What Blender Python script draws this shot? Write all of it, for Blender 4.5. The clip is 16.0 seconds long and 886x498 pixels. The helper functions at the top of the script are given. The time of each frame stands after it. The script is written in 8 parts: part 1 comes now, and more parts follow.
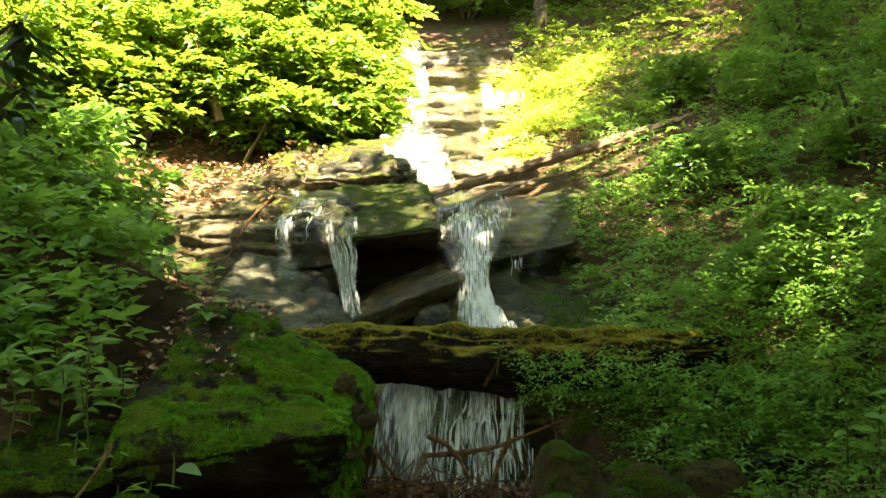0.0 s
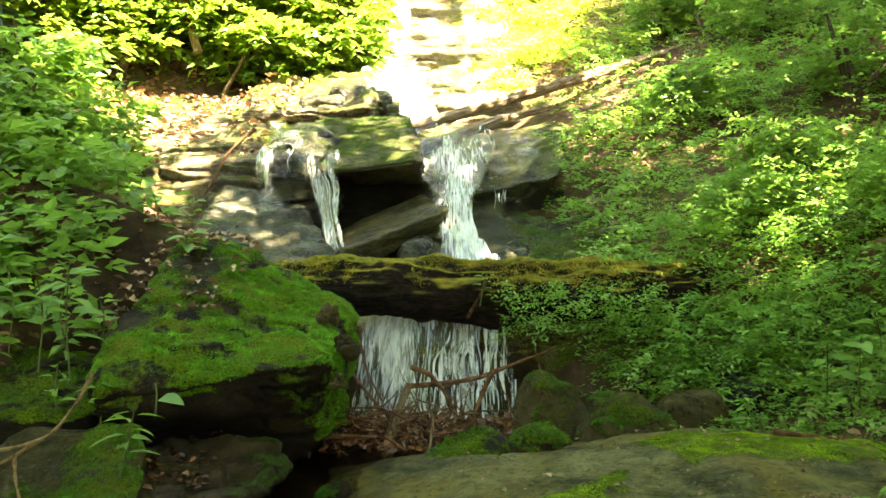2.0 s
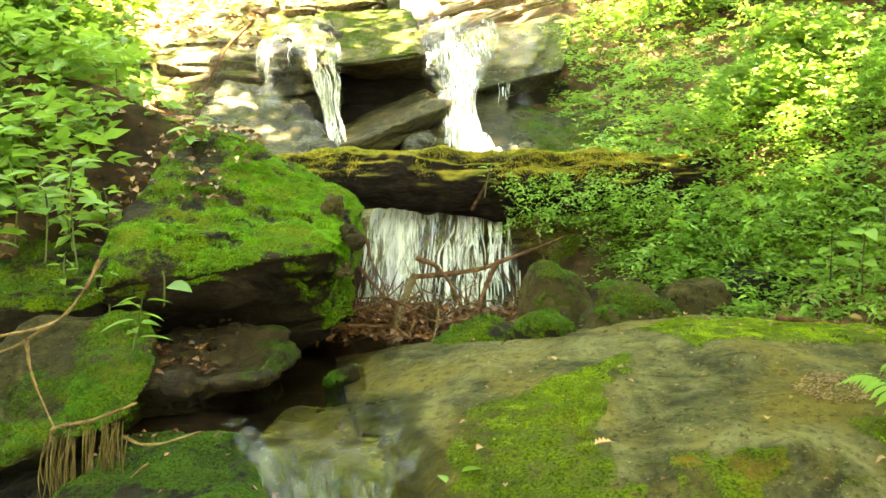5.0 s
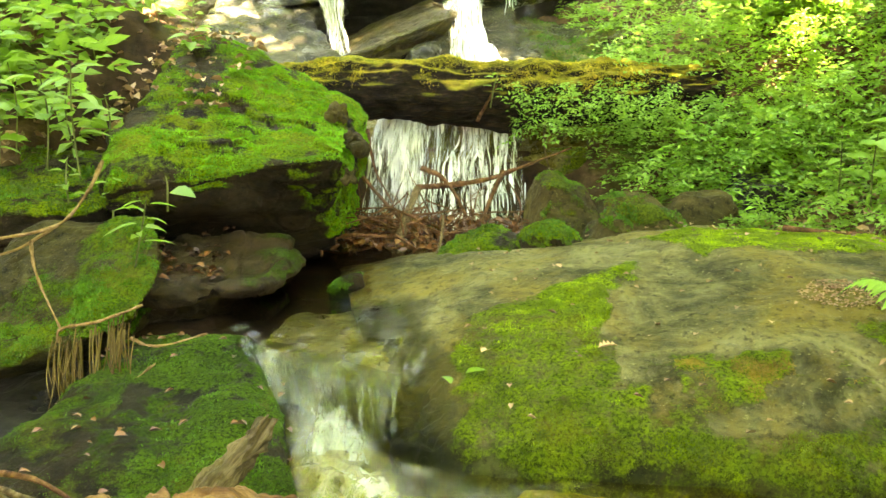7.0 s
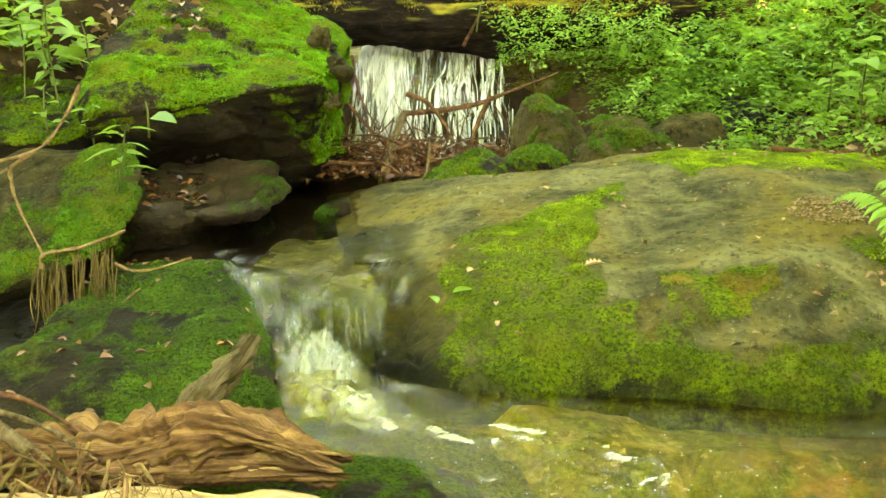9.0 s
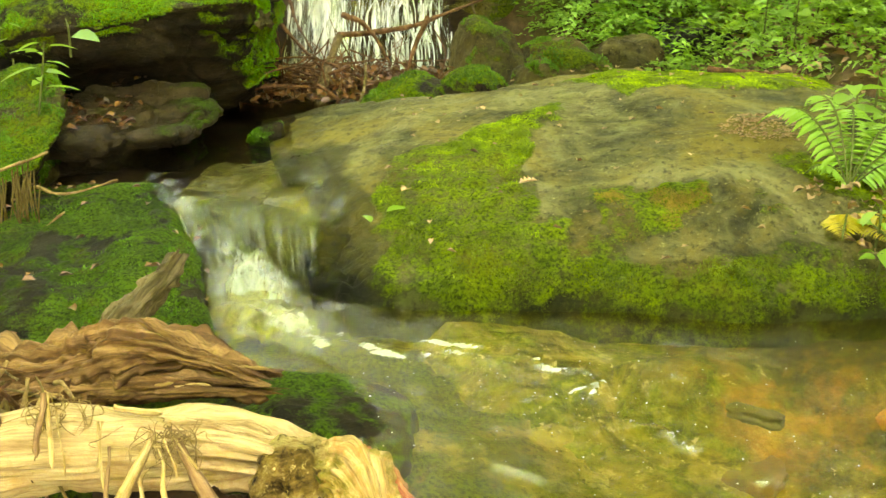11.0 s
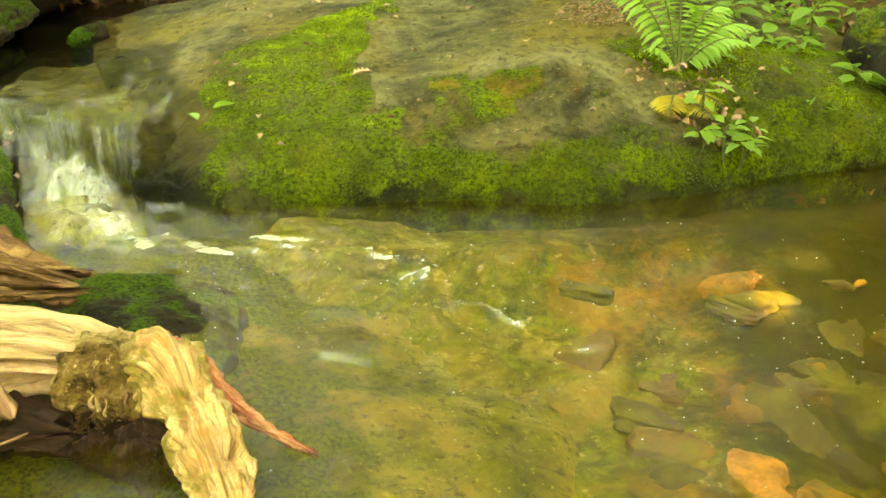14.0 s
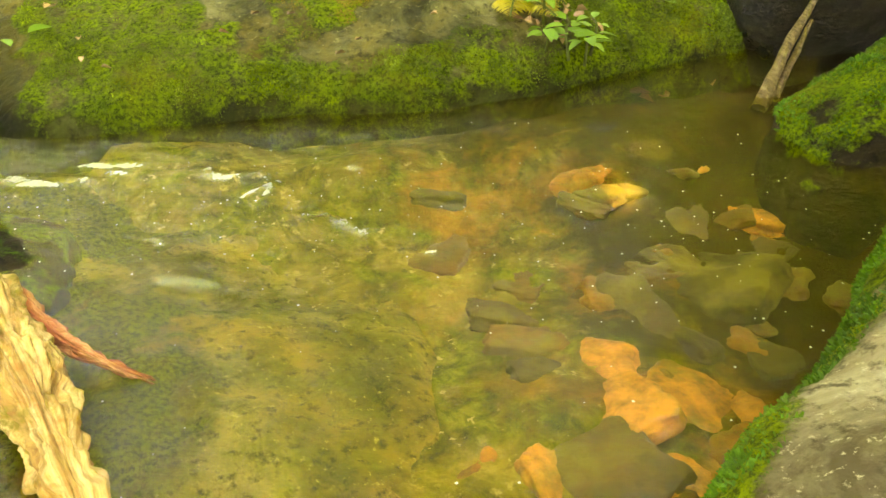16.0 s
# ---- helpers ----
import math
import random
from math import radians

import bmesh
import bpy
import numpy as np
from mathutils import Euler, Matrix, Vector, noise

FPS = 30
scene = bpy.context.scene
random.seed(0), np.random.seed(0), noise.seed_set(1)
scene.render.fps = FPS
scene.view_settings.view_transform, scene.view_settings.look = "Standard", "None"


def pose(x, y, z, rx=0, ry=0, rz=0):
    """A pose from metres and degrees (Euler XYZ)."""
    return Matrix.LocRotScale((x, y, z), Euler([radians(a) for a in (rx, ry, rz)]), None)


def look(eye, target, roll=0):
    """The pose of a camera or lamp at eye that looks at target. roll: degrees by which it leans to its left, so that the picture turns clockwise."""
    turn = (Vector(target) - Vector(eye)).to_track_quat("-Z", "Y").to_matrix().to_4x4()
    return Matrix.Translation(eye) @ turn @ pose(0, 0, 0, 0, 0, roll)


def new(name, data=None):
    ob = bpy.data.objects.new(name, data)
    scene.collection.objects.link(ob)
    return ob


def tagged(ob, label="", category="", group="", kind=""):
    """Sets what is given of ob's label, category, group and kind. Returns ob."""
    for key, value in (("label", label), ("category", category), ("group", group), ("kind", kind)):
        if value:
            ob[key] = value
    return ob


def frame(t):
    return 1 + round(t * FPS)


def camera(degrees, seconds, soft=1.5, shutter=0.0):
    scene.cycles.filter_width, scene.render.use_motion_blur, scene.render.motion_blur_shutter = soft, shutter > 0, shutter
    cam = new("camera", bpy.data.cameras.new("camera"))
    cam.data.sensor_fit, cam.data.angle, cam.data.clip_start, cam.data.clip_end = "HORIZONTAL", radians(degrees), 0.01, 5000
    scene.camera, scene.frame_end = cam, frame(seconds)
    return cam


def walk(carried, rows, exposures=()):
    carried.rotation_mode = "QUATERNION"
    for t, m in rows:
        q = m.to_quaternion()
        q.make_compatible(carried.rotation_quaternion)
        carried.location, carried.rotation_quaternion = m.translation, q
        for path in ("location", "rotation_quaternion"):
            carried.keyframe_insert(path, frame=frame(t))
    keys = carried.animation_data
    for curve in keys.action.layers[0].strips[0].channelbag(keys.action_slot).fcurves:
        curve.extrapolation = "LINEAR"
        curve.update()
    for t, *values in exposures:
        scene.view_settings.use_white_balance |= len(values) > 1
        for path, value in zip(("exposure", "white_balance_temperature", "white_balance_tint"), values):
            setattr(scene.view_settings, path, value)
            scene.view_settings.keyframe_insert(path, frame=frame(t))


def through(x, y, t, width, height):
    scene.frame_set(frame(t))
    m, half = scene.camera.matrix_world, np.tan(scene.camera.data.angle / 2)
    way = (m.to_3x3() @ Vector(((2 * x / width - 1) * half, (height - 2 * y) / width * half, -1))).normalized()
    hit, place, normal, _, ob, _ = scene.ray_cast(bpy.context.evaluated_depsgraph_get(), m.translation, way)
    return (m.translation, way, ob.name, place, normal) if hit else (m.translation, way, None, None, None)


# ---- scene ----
cam = camera(51.35, 16.0)
PATH = [
    (0.0, pose(-0.000, 0.000, 1.730, 92.44, -0.00, 0.00)),
    (0.5, pose(-0.013, 0.042, 1.699, 90.98, -0.05, -0.66)),
    (1.0, pose(-0.005, 0.061, 1.692, 89.62, 0.23, -0.97)),
    (1.5, pose(-0.009, 0.066, 1.681, 88.71, 0.32, -1.05)),
    (2.0, pose(-0.006, 0.060, 1.685, 88.58, 0.05, -1.09)),
    (2.5, pose(0.004, 0.062, 1.669, 88.37, 0.14, -1.18)),
    (3.0, pose(-0.008, 0.063, 1.671, 87.77, 0.10, -1.29)),
    (3.5, pose(-0.011, 0.069, 1.653, 86.63, -0.05, -1.35)),
    (4.0, pose(-0.016, 0.066, 1.628, 85.17, 0.07, -1.09)),
    (4.5, pose(-0.022, 0.068, 1.607, 83.90, 0.39, -1.07)),
    (7.0, pose(-0.033, 0.091, 1.497, 77.97, 0.15, -0.74)),
    (7.5, pose(-0.034, 0.095, 1.472, 76.94, 0.12, -0.95)),
    (8.0, pose(-0.026, 0.102, 1.461, 76.37, 0.21, -1.00)),
    (8.5, pose(-0.018, 0.102, 1.431, 75.28, 0.43, -1.13)),
    (9.0, pose(-0.011, 0.104, 1.411, 74.20, 0.77, -1.47)),
    (11.5, pose(0.062, 0.110, 1.326, 69.35, -0.08, -5.80)),
    (12.0, pose(0.083, 0.111, 1.308, 68.71, -0.47, -6.94)),
    (12.5, pose(0.114, 0.114, 1.294, 67.75, -0.66, -8.44)),
    (13.0, pose(0.131, 0.113, 1.279, 67.05, -0.97, -9.95)),
    (13.5, pose(0.153, 0.117, 1.257, 66.11, -0.33, -11.15)),
    (14.0, pose(0.192, 0.114, 1.235, 64.93, -0.14, -12.87)),
    (14.5, pose(0.222, 0.117, 1.217, 63.95, 0.08, -14.44)),
    (15.0, pose(0.252, 0.112, 1.193, 62.89, 0.82, -16.54)),
    (15.5, pose(0.283, 0.112, 1.169, 61.49, 0.65, -18.86)),
    (16.0, pose(0.296, 0.120, 1.142, 60.70, 0.48, -21.45)),
]
EXPOSURES = [(0.0, 3.38, 8000, 14), (0.5, 3.6, 8000, 14), (1.0, 4.0, 8000, 14), (1.5, 4.3, 8000, 13), (3.0, 4.97, 8700, 17), (4.0, 5.36, 9300, 17), (7.0, 5.98, 10600, 17), (9.0, 5.98, 11600, 16), (12.0, 5.95, 13500, 17), (16.0, 5.88, 13500, 24)]
walk(cam, PATH, EXPOSURES)

# ---- light ----
SUN_DIR = Vector((0.28, -0.30, 0.91)).normalized()
elev = math.asin(SUN_DIR.z)
world = bpy.data.worlds.new("sky")
scene.world = world
world.use_nodes = True
wn = world.node_tree
sky = wn.nodes.new("ShaderNodeTexSky")
sky.sky_type = "NISHITA"
sky.sun_disc = False
sky.sun_elevation = elev
sky.sun_rotation = math.atan2(SUN_DIR.x, SUN_DIR.y)
wn.nodes["Background"].inputs["Strength"].default_value = 0.1
wn.links.new(sky.outputs[0], wn.nodes["Background"].inputs["Color"])
sun_data = bpy.data.lights.new("sun", "SUN")
sun_data.energy = 5.0
sun_data.angle = radians(0.53)
sun_data.color = (1.0, 0.94, 0.82)
sun = new("sun", sun_data)
sun.matrix_world = look((0, 0, 0), -SUN_DIR)


# ---- noise and mesh helpers ----
def hash3(i, j, k, seed):
    h = (i * 374761393 + j * 668265263 + k * 2147483647 + seed * 1274126177) & 0xFFFFFFFF
    h = ((h ^ (h >> 13)) * 1274126177) & 0xFFFFFFFF
    h = ((h ^ (h >> 16)) * 2246822519) & 0xFFFFFFFF
    return ((h ^ (h >> 15)) & 0xFFFF) / 32767.5 - 1.0


def vnoise(p, seed=0):
    p = np.asarray(p, float)
    b = np.floor(p).astype(np.int64)
    f = p - b
    f = f * f * f * (f * (f * 6 - 15) + 10)
    out = 0
    for dx in (0, 1):
        for dy in (0, 1):
            for dz in (0, 1):
                wgt = np.where(dx, f[..., 0], 1 - f[..., 0]) * np.where(dy, f[..., 1], 1 - f[..., 1]) * np.where(dz, f[..., 2], 1 - f[..., 2])
                out = out + wgt * hash3(b[..., 0] + dx, b[..., 1] + dy, b[..., 2] + dz, seed)
    return out


def fbm(p, octaves=4, seed=0, gain=0.5):
    p = np.asarray(p, float)
    out, amp = 0, 1.0
    for o in range(octaves):
        out = out + amp * vnoise(p * 2.03 ** o + 17.3 * o, seed + o)
        amp *= gain
    return out


def step(a, b, x):
    t = np.clip((np.asarray(x, float) - a) / (b - a), 0, 1)
    return t * t * (3 - 2 * t)


def blob(x, y, cx, cy, rx, ry, soft=0.5):
    d = np.sqrt(((x - cx) / rx) ** 2 + ((y - cy) / ry) ** 2)
    return 1 - step(1 - soft, 1 + soft, d)


def mesh_of(name, verts, faces, mat, smooth=True, attrs=None, uv=None):
    me = bpy.data.meshes.new(name)
    verts = np.asarray(verts, np.float32)
    faces = np.asarray(faces, np.int32)
    n = faces.shape[1]
    me.vertices.add(len(verts))
    me.vertices.foreach_set("co", verts.ravel())
    me.loops.add(faces.size)
    me.loops.foreach_set("vertex_index", faces.ravel())
    me.polygons.add(len(faces))
    me.polygons.foreach_set("loop_start", np.arange(0, faces.size, n, dtype=np.int32))
    me.polygons.foreach_set("loop_total", np.full(len(faces), n, np.int32))
    me.polygons.foreach_set("use_smooth", np.full(len(faces), smooth))
    for key, val in (attrs or {}).items():
        at = me.attributes.new(key, "FLOAT", "POINT")
        at.data.foreach_set("value", np.asarray(val, np.float32))
    if uv is not None:
        layer = me.uv_layers.new(name="flow")
        layer.data.foreach_set("uv", np.asarray(uv, np.float32)[faces.ravel()].ravel())
    me.update(calc_edges=True)
    me.validate()
    me.materials.append(mat)
    return me


def thing(name, me, label, category, group="", kind=""):
    return tagged(new(name, me), label, category, group, kind)


def holder(name, at, label, category, group="", kind=""):
    ob = tagged(new(name), label, category, group, kind)
    ob.empty_display_size = 0.1
    ob.location = at
    return ob


def part(name, me, parent, label=""):
    ob = new(name, me)
    ob.parent = parent
    loc = parent.location.copy()
    if parent.parent:
        loc = loc + parent.parent.location
    ob.matrix_parent_inverse = Matrix.Translation(-loc)
    return tagged(ob, label)


def normals_of(verts, faces):
    a, b, c, d = (verts[faces[:, i]] for i in range(4))
    fn = np.cross(c - a, d - b)
    vn = np.zeros_like(verts)
    for i in range(4):
        np.add.at(vn, faces[:, i], fn)
    return vn / (np.linalg.norm(vn, axis=1, keepdims=True) + 1e-9)


def cube_grid(n):
    """Unit cube surface split n x n on each side, welded."""
    idx, verts, faces = {}, [], []
    g = np.linspace(-1, 1, n + 1)

    def vid(p):
        key = tuple(np.round(p, 5))
        if key not in idx:
            idx[key] = len(verts)
            verts.append(key)
        return idx[key]

    for ax in range(3):
        for sgn in (-1, 1):
            u, v = (ax + 1) % 3, (ax + 2) % 3
            grid = np.empty((n + 1, n + 1), int)
            for i in range(n + 1):
                for j in range(n + 1):
                    p = [0, 0, 0]
                    p[ax], p[u], p[v] = sgn, g[i], g[j]
                    grid[i, j] = vid(p)
            for i in range(n):
                for j in range(n):
                    q = [grid[i, j], grid[i + 1, j], grid[i + 1, j + 1], grid[i, j + 1]]
                    faces.append(q if sgn > 0 else q[::-1])
    return np.array(verts, float), np.array(faces, int)


GRIDS = {}


def block(bottom, top, n=28, power=4.0, rough=0.03, strata=0.0, scale=2.0, seed=0, tilt=0.0, moss=None, moss_lift=0.012, lump=0.0):
    """A stone: eight corners (front left, front right, back right, back left, below and above), rounded, roughened and bedded."""
    if n not in GRIDS:
        GRIDS[n] = cube_grid(n)
    u, faces = GRIDS[n]
    u = u / (np.sum(np.abs(u) ** power, axis=1, keepdims=True) ** (1 / power))
    k = 0.5 + 0.5 * u
    wx, wy, wz = k[:, :1], k[:, 1:2], k[:, 2:]
    b, t = np.array(bottom, float), np.array(top, float)
    lo = b[0] * (1 - wx) * (1 - wy) + b[1] * wx * (1 - wy) + b[2] * wx * wy + b[3] * (1 - wx) * wy
    hi = t[0] * (1 - wx) * (1 - wy) + t[1] * wx * (1 - wy) + t[2] * wx * wy + t[3] * (1 - wx) * wy
    v = lo * (1 - wz) + hi * wz
    nr = normals_of(v, faces)
    d = rough * fbm(v * scale, 6, seed, 0.55) + lump * fbm(v * scale * 0.45 + 9, 2, seed + 21)
    d = d + rough * 0.5 * (np.abs(fbm(v * scale * 0.7 + 40, 3, seed + 7)) - 0.4)
    if strata:
        h = v[:, 2] + tilt * v[:, 0] + 0.06 * fbm(v * 1.7, 3, seed + 3)
        lay = vnoise(np.stack([v[:, 0] * 0.6, v[:, 1] * 0.6, h * 13], 1), seed + 5)
        thin = vnoise(np.stack([v[:, 0] * 1.3, v[:, 1] * 1.3, h * 34], 1), seed + 6)
        d = d + strata * 0.4 * np.sign(thin) * np.abs(thin) ** 0.5 * (1 - np.abs(nr[:, 2])) ** 0.7
        d = d - strata * 0.6 * np.clip(1 - np.abs(fbm(v * 2.3 + 17, 3, seed + 8)) / 0.06, 0, 1)
        d = d + strata * 0.35 * np.sign(vnoise(np.stack([v[:, 0] * 2.2, v[:, 1] * 2.2, h * 2], 1), seed + 9)) * np.abs(nr[:, 2])
        d = d + strata * np.sign(lay) * np.abs(lay) ** 0.5 * (1 - np.abs(nr[:, 2])) ** 0.7
    v = v + nr * d[:, None]
    nr = normals_of(v, faces)
    m = np.zeros(len(v))
    if moss is not None:
        m = np.clip(moss(v[:, 0], v[:, 1], v[:, 2], nr[:, 2]), 0, 1)
        m = np.clip(m + 0.75 * m * fbm(v * 5, 5, seed + 11, 0.65), 0, 1)
        v = v + nr * (m * (moss_lift + moss_lift * 0.7 * fbm(v * 14, 3, seed + 13)))[:, None]
    return v, faces, m


def leaf_mesh(name, p, d, nrm, size, mat, wide=0.5, droop=0.15, fold=0.10, full=False):
    """Leaves of four triangles, folded along the midrib."""
    p, d, nrm = (np.asarray(a, float) for a in (p, d, nrm))
    size = np.asarray(size, float)[:, None]
    d = d / np.linalg.norm(d, axis=1, keepdims=True)
    s = np.cross(d, nrm)
    s /= np.linalg.norm(s, axis=1, keepdims=True) + 1e-9
    up = np.cross(s, d)
    v = np.stack([p, p + d * size * 0.42 + s * size * wide * 0.5 + up * size * fold, p + d * size * 0.5 - up * size * 0.02,
                  p + d * size * 0.42 - s * size * wide * 0.5 + up * size * fold, p + d * size - up * size * droop], 1)
    if full:
        a1, a2 = 0.24, 0.62
        v = np.stack([p, p + d * size * a1 + s * size * wide * 0.42 + up * size * fold, p + d * size * a2 + s * size * wide * 0.46 + up * size * fold * 1.3, p + d * size - up * size * droop,
                      p + d * size * a2 - s * size * wide * 0.44 + up * size * fold * 0.6, p + d * size * a1 - s * size * wide * 0.4 + up * size * fold * 1.4, p + d * size * 0.45 - up * size * 0.03], 1)
        base = np.arange(len(p))[:, None, None] * 7
        tri = np.array([[6, 1, 0], [6, 2, 1], [6, 3, 2], [6, 4, 3], [6, 5, 4], [6, 0, 5]])[None]
        return mesh_of(name, v.reshape(-1, 3), (base + tri).reshape(-1, 3), mat, smooth=True)
    base = np.arange(len(p))[:, None, None] * 5
    tri = np.array([[0, 2, 1], [1, 2, 4], [0, 3, 2], [2, 3, 4]])[None]
    return mesh_of(name, v.reshape(-1, 3), (base + tri).reshape(-1, 3), mat, smooth=False)


RNG = np.random.default_rng(5)


def tuft_mesh(name, v, faces, m, count, size, mat, seed, least=0.3):
    """Short moss shoots standing on the faces where the moss grows."""
    rng = np.random.default_rng(seed)
    a, b, c, d = (v[faces[:, i]] for i in range(4))
    fn = np.cross(c - a, d - b)
    area = np.linalg.norm(fn, axis=1) * 0.5
    nr = fn / (area[:, None] * 2 + 1e-12)
    wgt = area * np.clip(m[faces].mean(1) - least, 0, 0.5)
    if wgt.sum() <= 0:
        return None
    k = rng.choice(len(faces), count, p=wgt / wgt.sum())
    s, t = rng.uniform(0, 1, (count, 1)), rng.uniform(0, 1, (count, 1))
    p = a[k] * (1 - s) * (1 - t) + b[k] * s * (1 - t) + c[k] * s * t + d[k] * (1 - s) * t - nr[k] * 0.003
    up = nr[k] + rng.normal(0, 0.55, (count, 3))
    up /= np.linalg.norm(up, axis=1, keepdims=True)
    sd = np.cross(up, rng.normal(0, 1, (count, 3)))
    sd /= np.linalg.norm(sd, axis=1, keepdims=True) + 1e-9
    lush = fbm(p * 11, 3, seed + 3)
    lush = (lush - lush.mean()) / (lush.std() + 1e-9)
    h = size * rng.uniform(0.5, 1.3, (count, 1)) * np.clip(1.0 + 0.3 * lush, 0.4, 1.7)[:, None]
    grow = rng.uniform(-1.9, 0.3, count) < lush
    p, sd, up, h = p[grow], sd[grow], up[grow], h[grow]
    count = len(p)
    V = np.stack([p - sd * h * 0.3, p + sd * h * 0.3, p + up * h + sd * h * 0.12, p + up * h - sd * h * 0.12], 1).reshape(-1, 3)
    F = np.arange(count * 4).reshape(-1, 4)
    return mesh_of(name, V, F, mat, smooth=False)


def sprays(centres, length, count, leaf, slope=0.25, lift=0.0, rng=RNG, opposite=0.9, azimuth=None):
    """Flat twigs of leaves: for each centre a twig that leans out, with leaves to both sides."""
    c = np.asarray(centres, float)
    n = len(c)
    az = rng.uniform(0, 2 * np.pi, n) if azimuth is None else np.asarray(azimuth) + rng.normal(0, 0.9, n)
    el = rng.normal(lift, slope, n)
    tw = np.stack([np.cos(az) * np.cos(el), np.sin(az) * np.cos(el), np.sin(el)], 1)
    side = np.stack([-np.sin(az), np.cos(az), rng.normal(0, slope, n)], 1)
    side /= np.linalg.norm(side, axis=1, keepdims=True)
    nr = np.cross(tw, side)
    ln = length * rng.uniform(0.6, 1.3, n)
    P, D, N, S = [], [], [], []
    for k in range(count):
        f = (k // 2 + 0.5) / (count / 2)
        sg = 1 if k % 2 else -1
        last = k == count - 1
        p = c + tw * (ln * f)[:, None] - np.array([0, 0, 1]) * (ln * f * f * 0.25)[:, None] + rng.normal(0, 0.012, (n, 3))
        dd = tw * (1.0 if last else 0.55) + side * (0 if last else sg * opposite) + rng.normal(0, 0.18, (n, 3))
        P.append(p)
        D.append(dd)
        N.append(nr + rng.normal(0, 0.3, (n, 3)))
        S.append(leaf * rng.uniform(0.55, 1.25, n))
    return np.concatenate(P), np.concatenate(D), np.concatenate(N), np.concatenate(S)


def tube(points, radii, sides=10, knobs=0.0, seed=0, cap=True, ridges=0.0):
    """A round limb along points, as verts and quads."""
    pts = [Vector(p) for p in points]
    fine, rad = [], []
    segs = 6
    for i in range(len(pts) - 1):
        p0, p1, p2, p3 = pts[max(i - 1, 0)], pts[i], pts[i + 1], pts[min(i + 2, len(pts) - 1)]
        for k in range(segs):
            t = k / segs
            fine.append(0.5 * ((2 * p1) + (p2 - p0) * t + (2 * p0 - 5 * p1 + 4 * p2 - p3) * t * t + (3 * p1 - p0 - 3 * p2 + p3) * t ** 3))
            rad.append(radii[i] * (1 - t) + radii[i + 1] * t)
    fine.append(pts[-1])
    rad.append(radii[-1])
    V, F = [], []
    ref = Vector((0, 0, 1)) if abs((fine[-1] - fine[0]).normalized().z) < 0.9 else Vector((1, 0, 0))
    for i, p in enumerate(fine):
        d = (fine[min(i + 1, len(fine) - 1)] - fine[max(i - 1, 0)]).normalized()
        a = d.cross(ref).normalized()
        b = a.cross(d)
        for k in range(sides):
            ang = 2 * math.pi * k / sides
            V.append(p + (a * math.cos(ang) + b * math.sin(ang)) * rad[i])
    V = np.array([tuple(v) for v in V])
    ctr = np.repeat(np.array([tuple(p) for p in fine]), sides, axis=0)
    off = V - ctr
    r = np.linalg.norm(off, axis=1, keepdims=True)
    nrm = off / (r + 1e-9)
    if knobs:
        V = V + nrm * knobs * fbm(V * (0.6 / max(np.mean(rad), 0.01)) * 0.6, 4, seed)[:, None]
    if ridges:
        ang = np.tile(np.arange(sides), len(fine))
        along = np.repeat(np.arange(len(fine)), sides)
        V = V + nrm * ridges * vnoise(np.stack([ang * 0.9, along * 0.12, ang * 0 + seed], 1), seed)[:, None]
    m = len(fine)
    for i in range(m - 1):
        for k in range(sides):
            F.append((i * sides + k, i * sides + (k + 1) % sides, (i + 1) * sides + (k + 1) % sides, (i + 1) * sides + k))
    if cap:
        for i, flip in ((0, True), (m - 1, False)):
            V = np.vstack([V, np.mean(V[i * sides:(i + 1) * sides], axis=0)])
            c = len(V) - 1
            for k in range(0, sides, 2):
                q = (c, i * sides + k, i * sides + (k + 1) % sides, i * sides + (k + 2) % sides)
                F.append(q[::-1] if not flip else q)
    return V, np.array(F)


def join(bits):
    V, F, n = [], [], 0
    for v, f in bits:
        V.append(v)
        F.append(f + n)
        n += len(v)
    return np.vstack(V), np.vstack(F)


# ---- materials ----
def material(name):
    m = bpy.data.materials.new(name)
    m.use_nodes = True
    nt = m.node_tree
    b = nt.nodes["Principled BSDF"]
    return m, nt, b


def nd(nt, kind, **sets):
    n = nt.nodes.new(kind)
    for k, v in sets.items():
        n.inputs[k].default_value = v
    return n


def mixc(nt, fac, a, b, mode="MIX"):
    n = nt.nodes.new("ShaderNodeMix")
    n.data_type = "RGBA"
    n.blend_type = mode
    for sock, val in ((n.inputs[0], fac), (n.inputs[6], a), (n.inputs[7], b)):
        if isinstance(val, (int, float)):
            sock.default_value = val
        elif isinstance(val, tuple):
            sock.default_value = (*val, 1)
        else:
            nt.links.new(val, sock)
    return n.outputs[2]


def ramp(nt, fac, *stops):
    n = nt.nodes.new("ShaderNodeValToRGB")
    el = n.color_ramp.elements
    while len(el) < len(stops):
        el.new(0.5)
    for e, (pos, col) in zip(el, stops):
        e.position = pos
        e.color = (*col, 1) if isinstance(col, tuple) else (col, col, col, 1)
    nt.links.new(fac, n.inputs[0])
    return n.outputs[0]


def place(nt, stretch=(1, 1, 1)):
    g = nt.nodes.new("ShaderNodeNewGeometry")
    mp = nt.nodes.new("ShaderNodeMapping")
    mp.inputs["Scale"].default_value = stretch
    nt.links.new(g.outputs["Position"], mp.inputs[0])
    return mp.outputs[0]


def grain(nt, vec, scale, detail=6, rough=0.6, warp=0.0):
    n = nd(nt, "ShaderNodeTexNoise", Scale=scale, Detail=detail, Roughness=rough, Distortion=warp)
    nt.links.new(vec, n.inputs["Vector"])
    return n.outputs["Fac"]


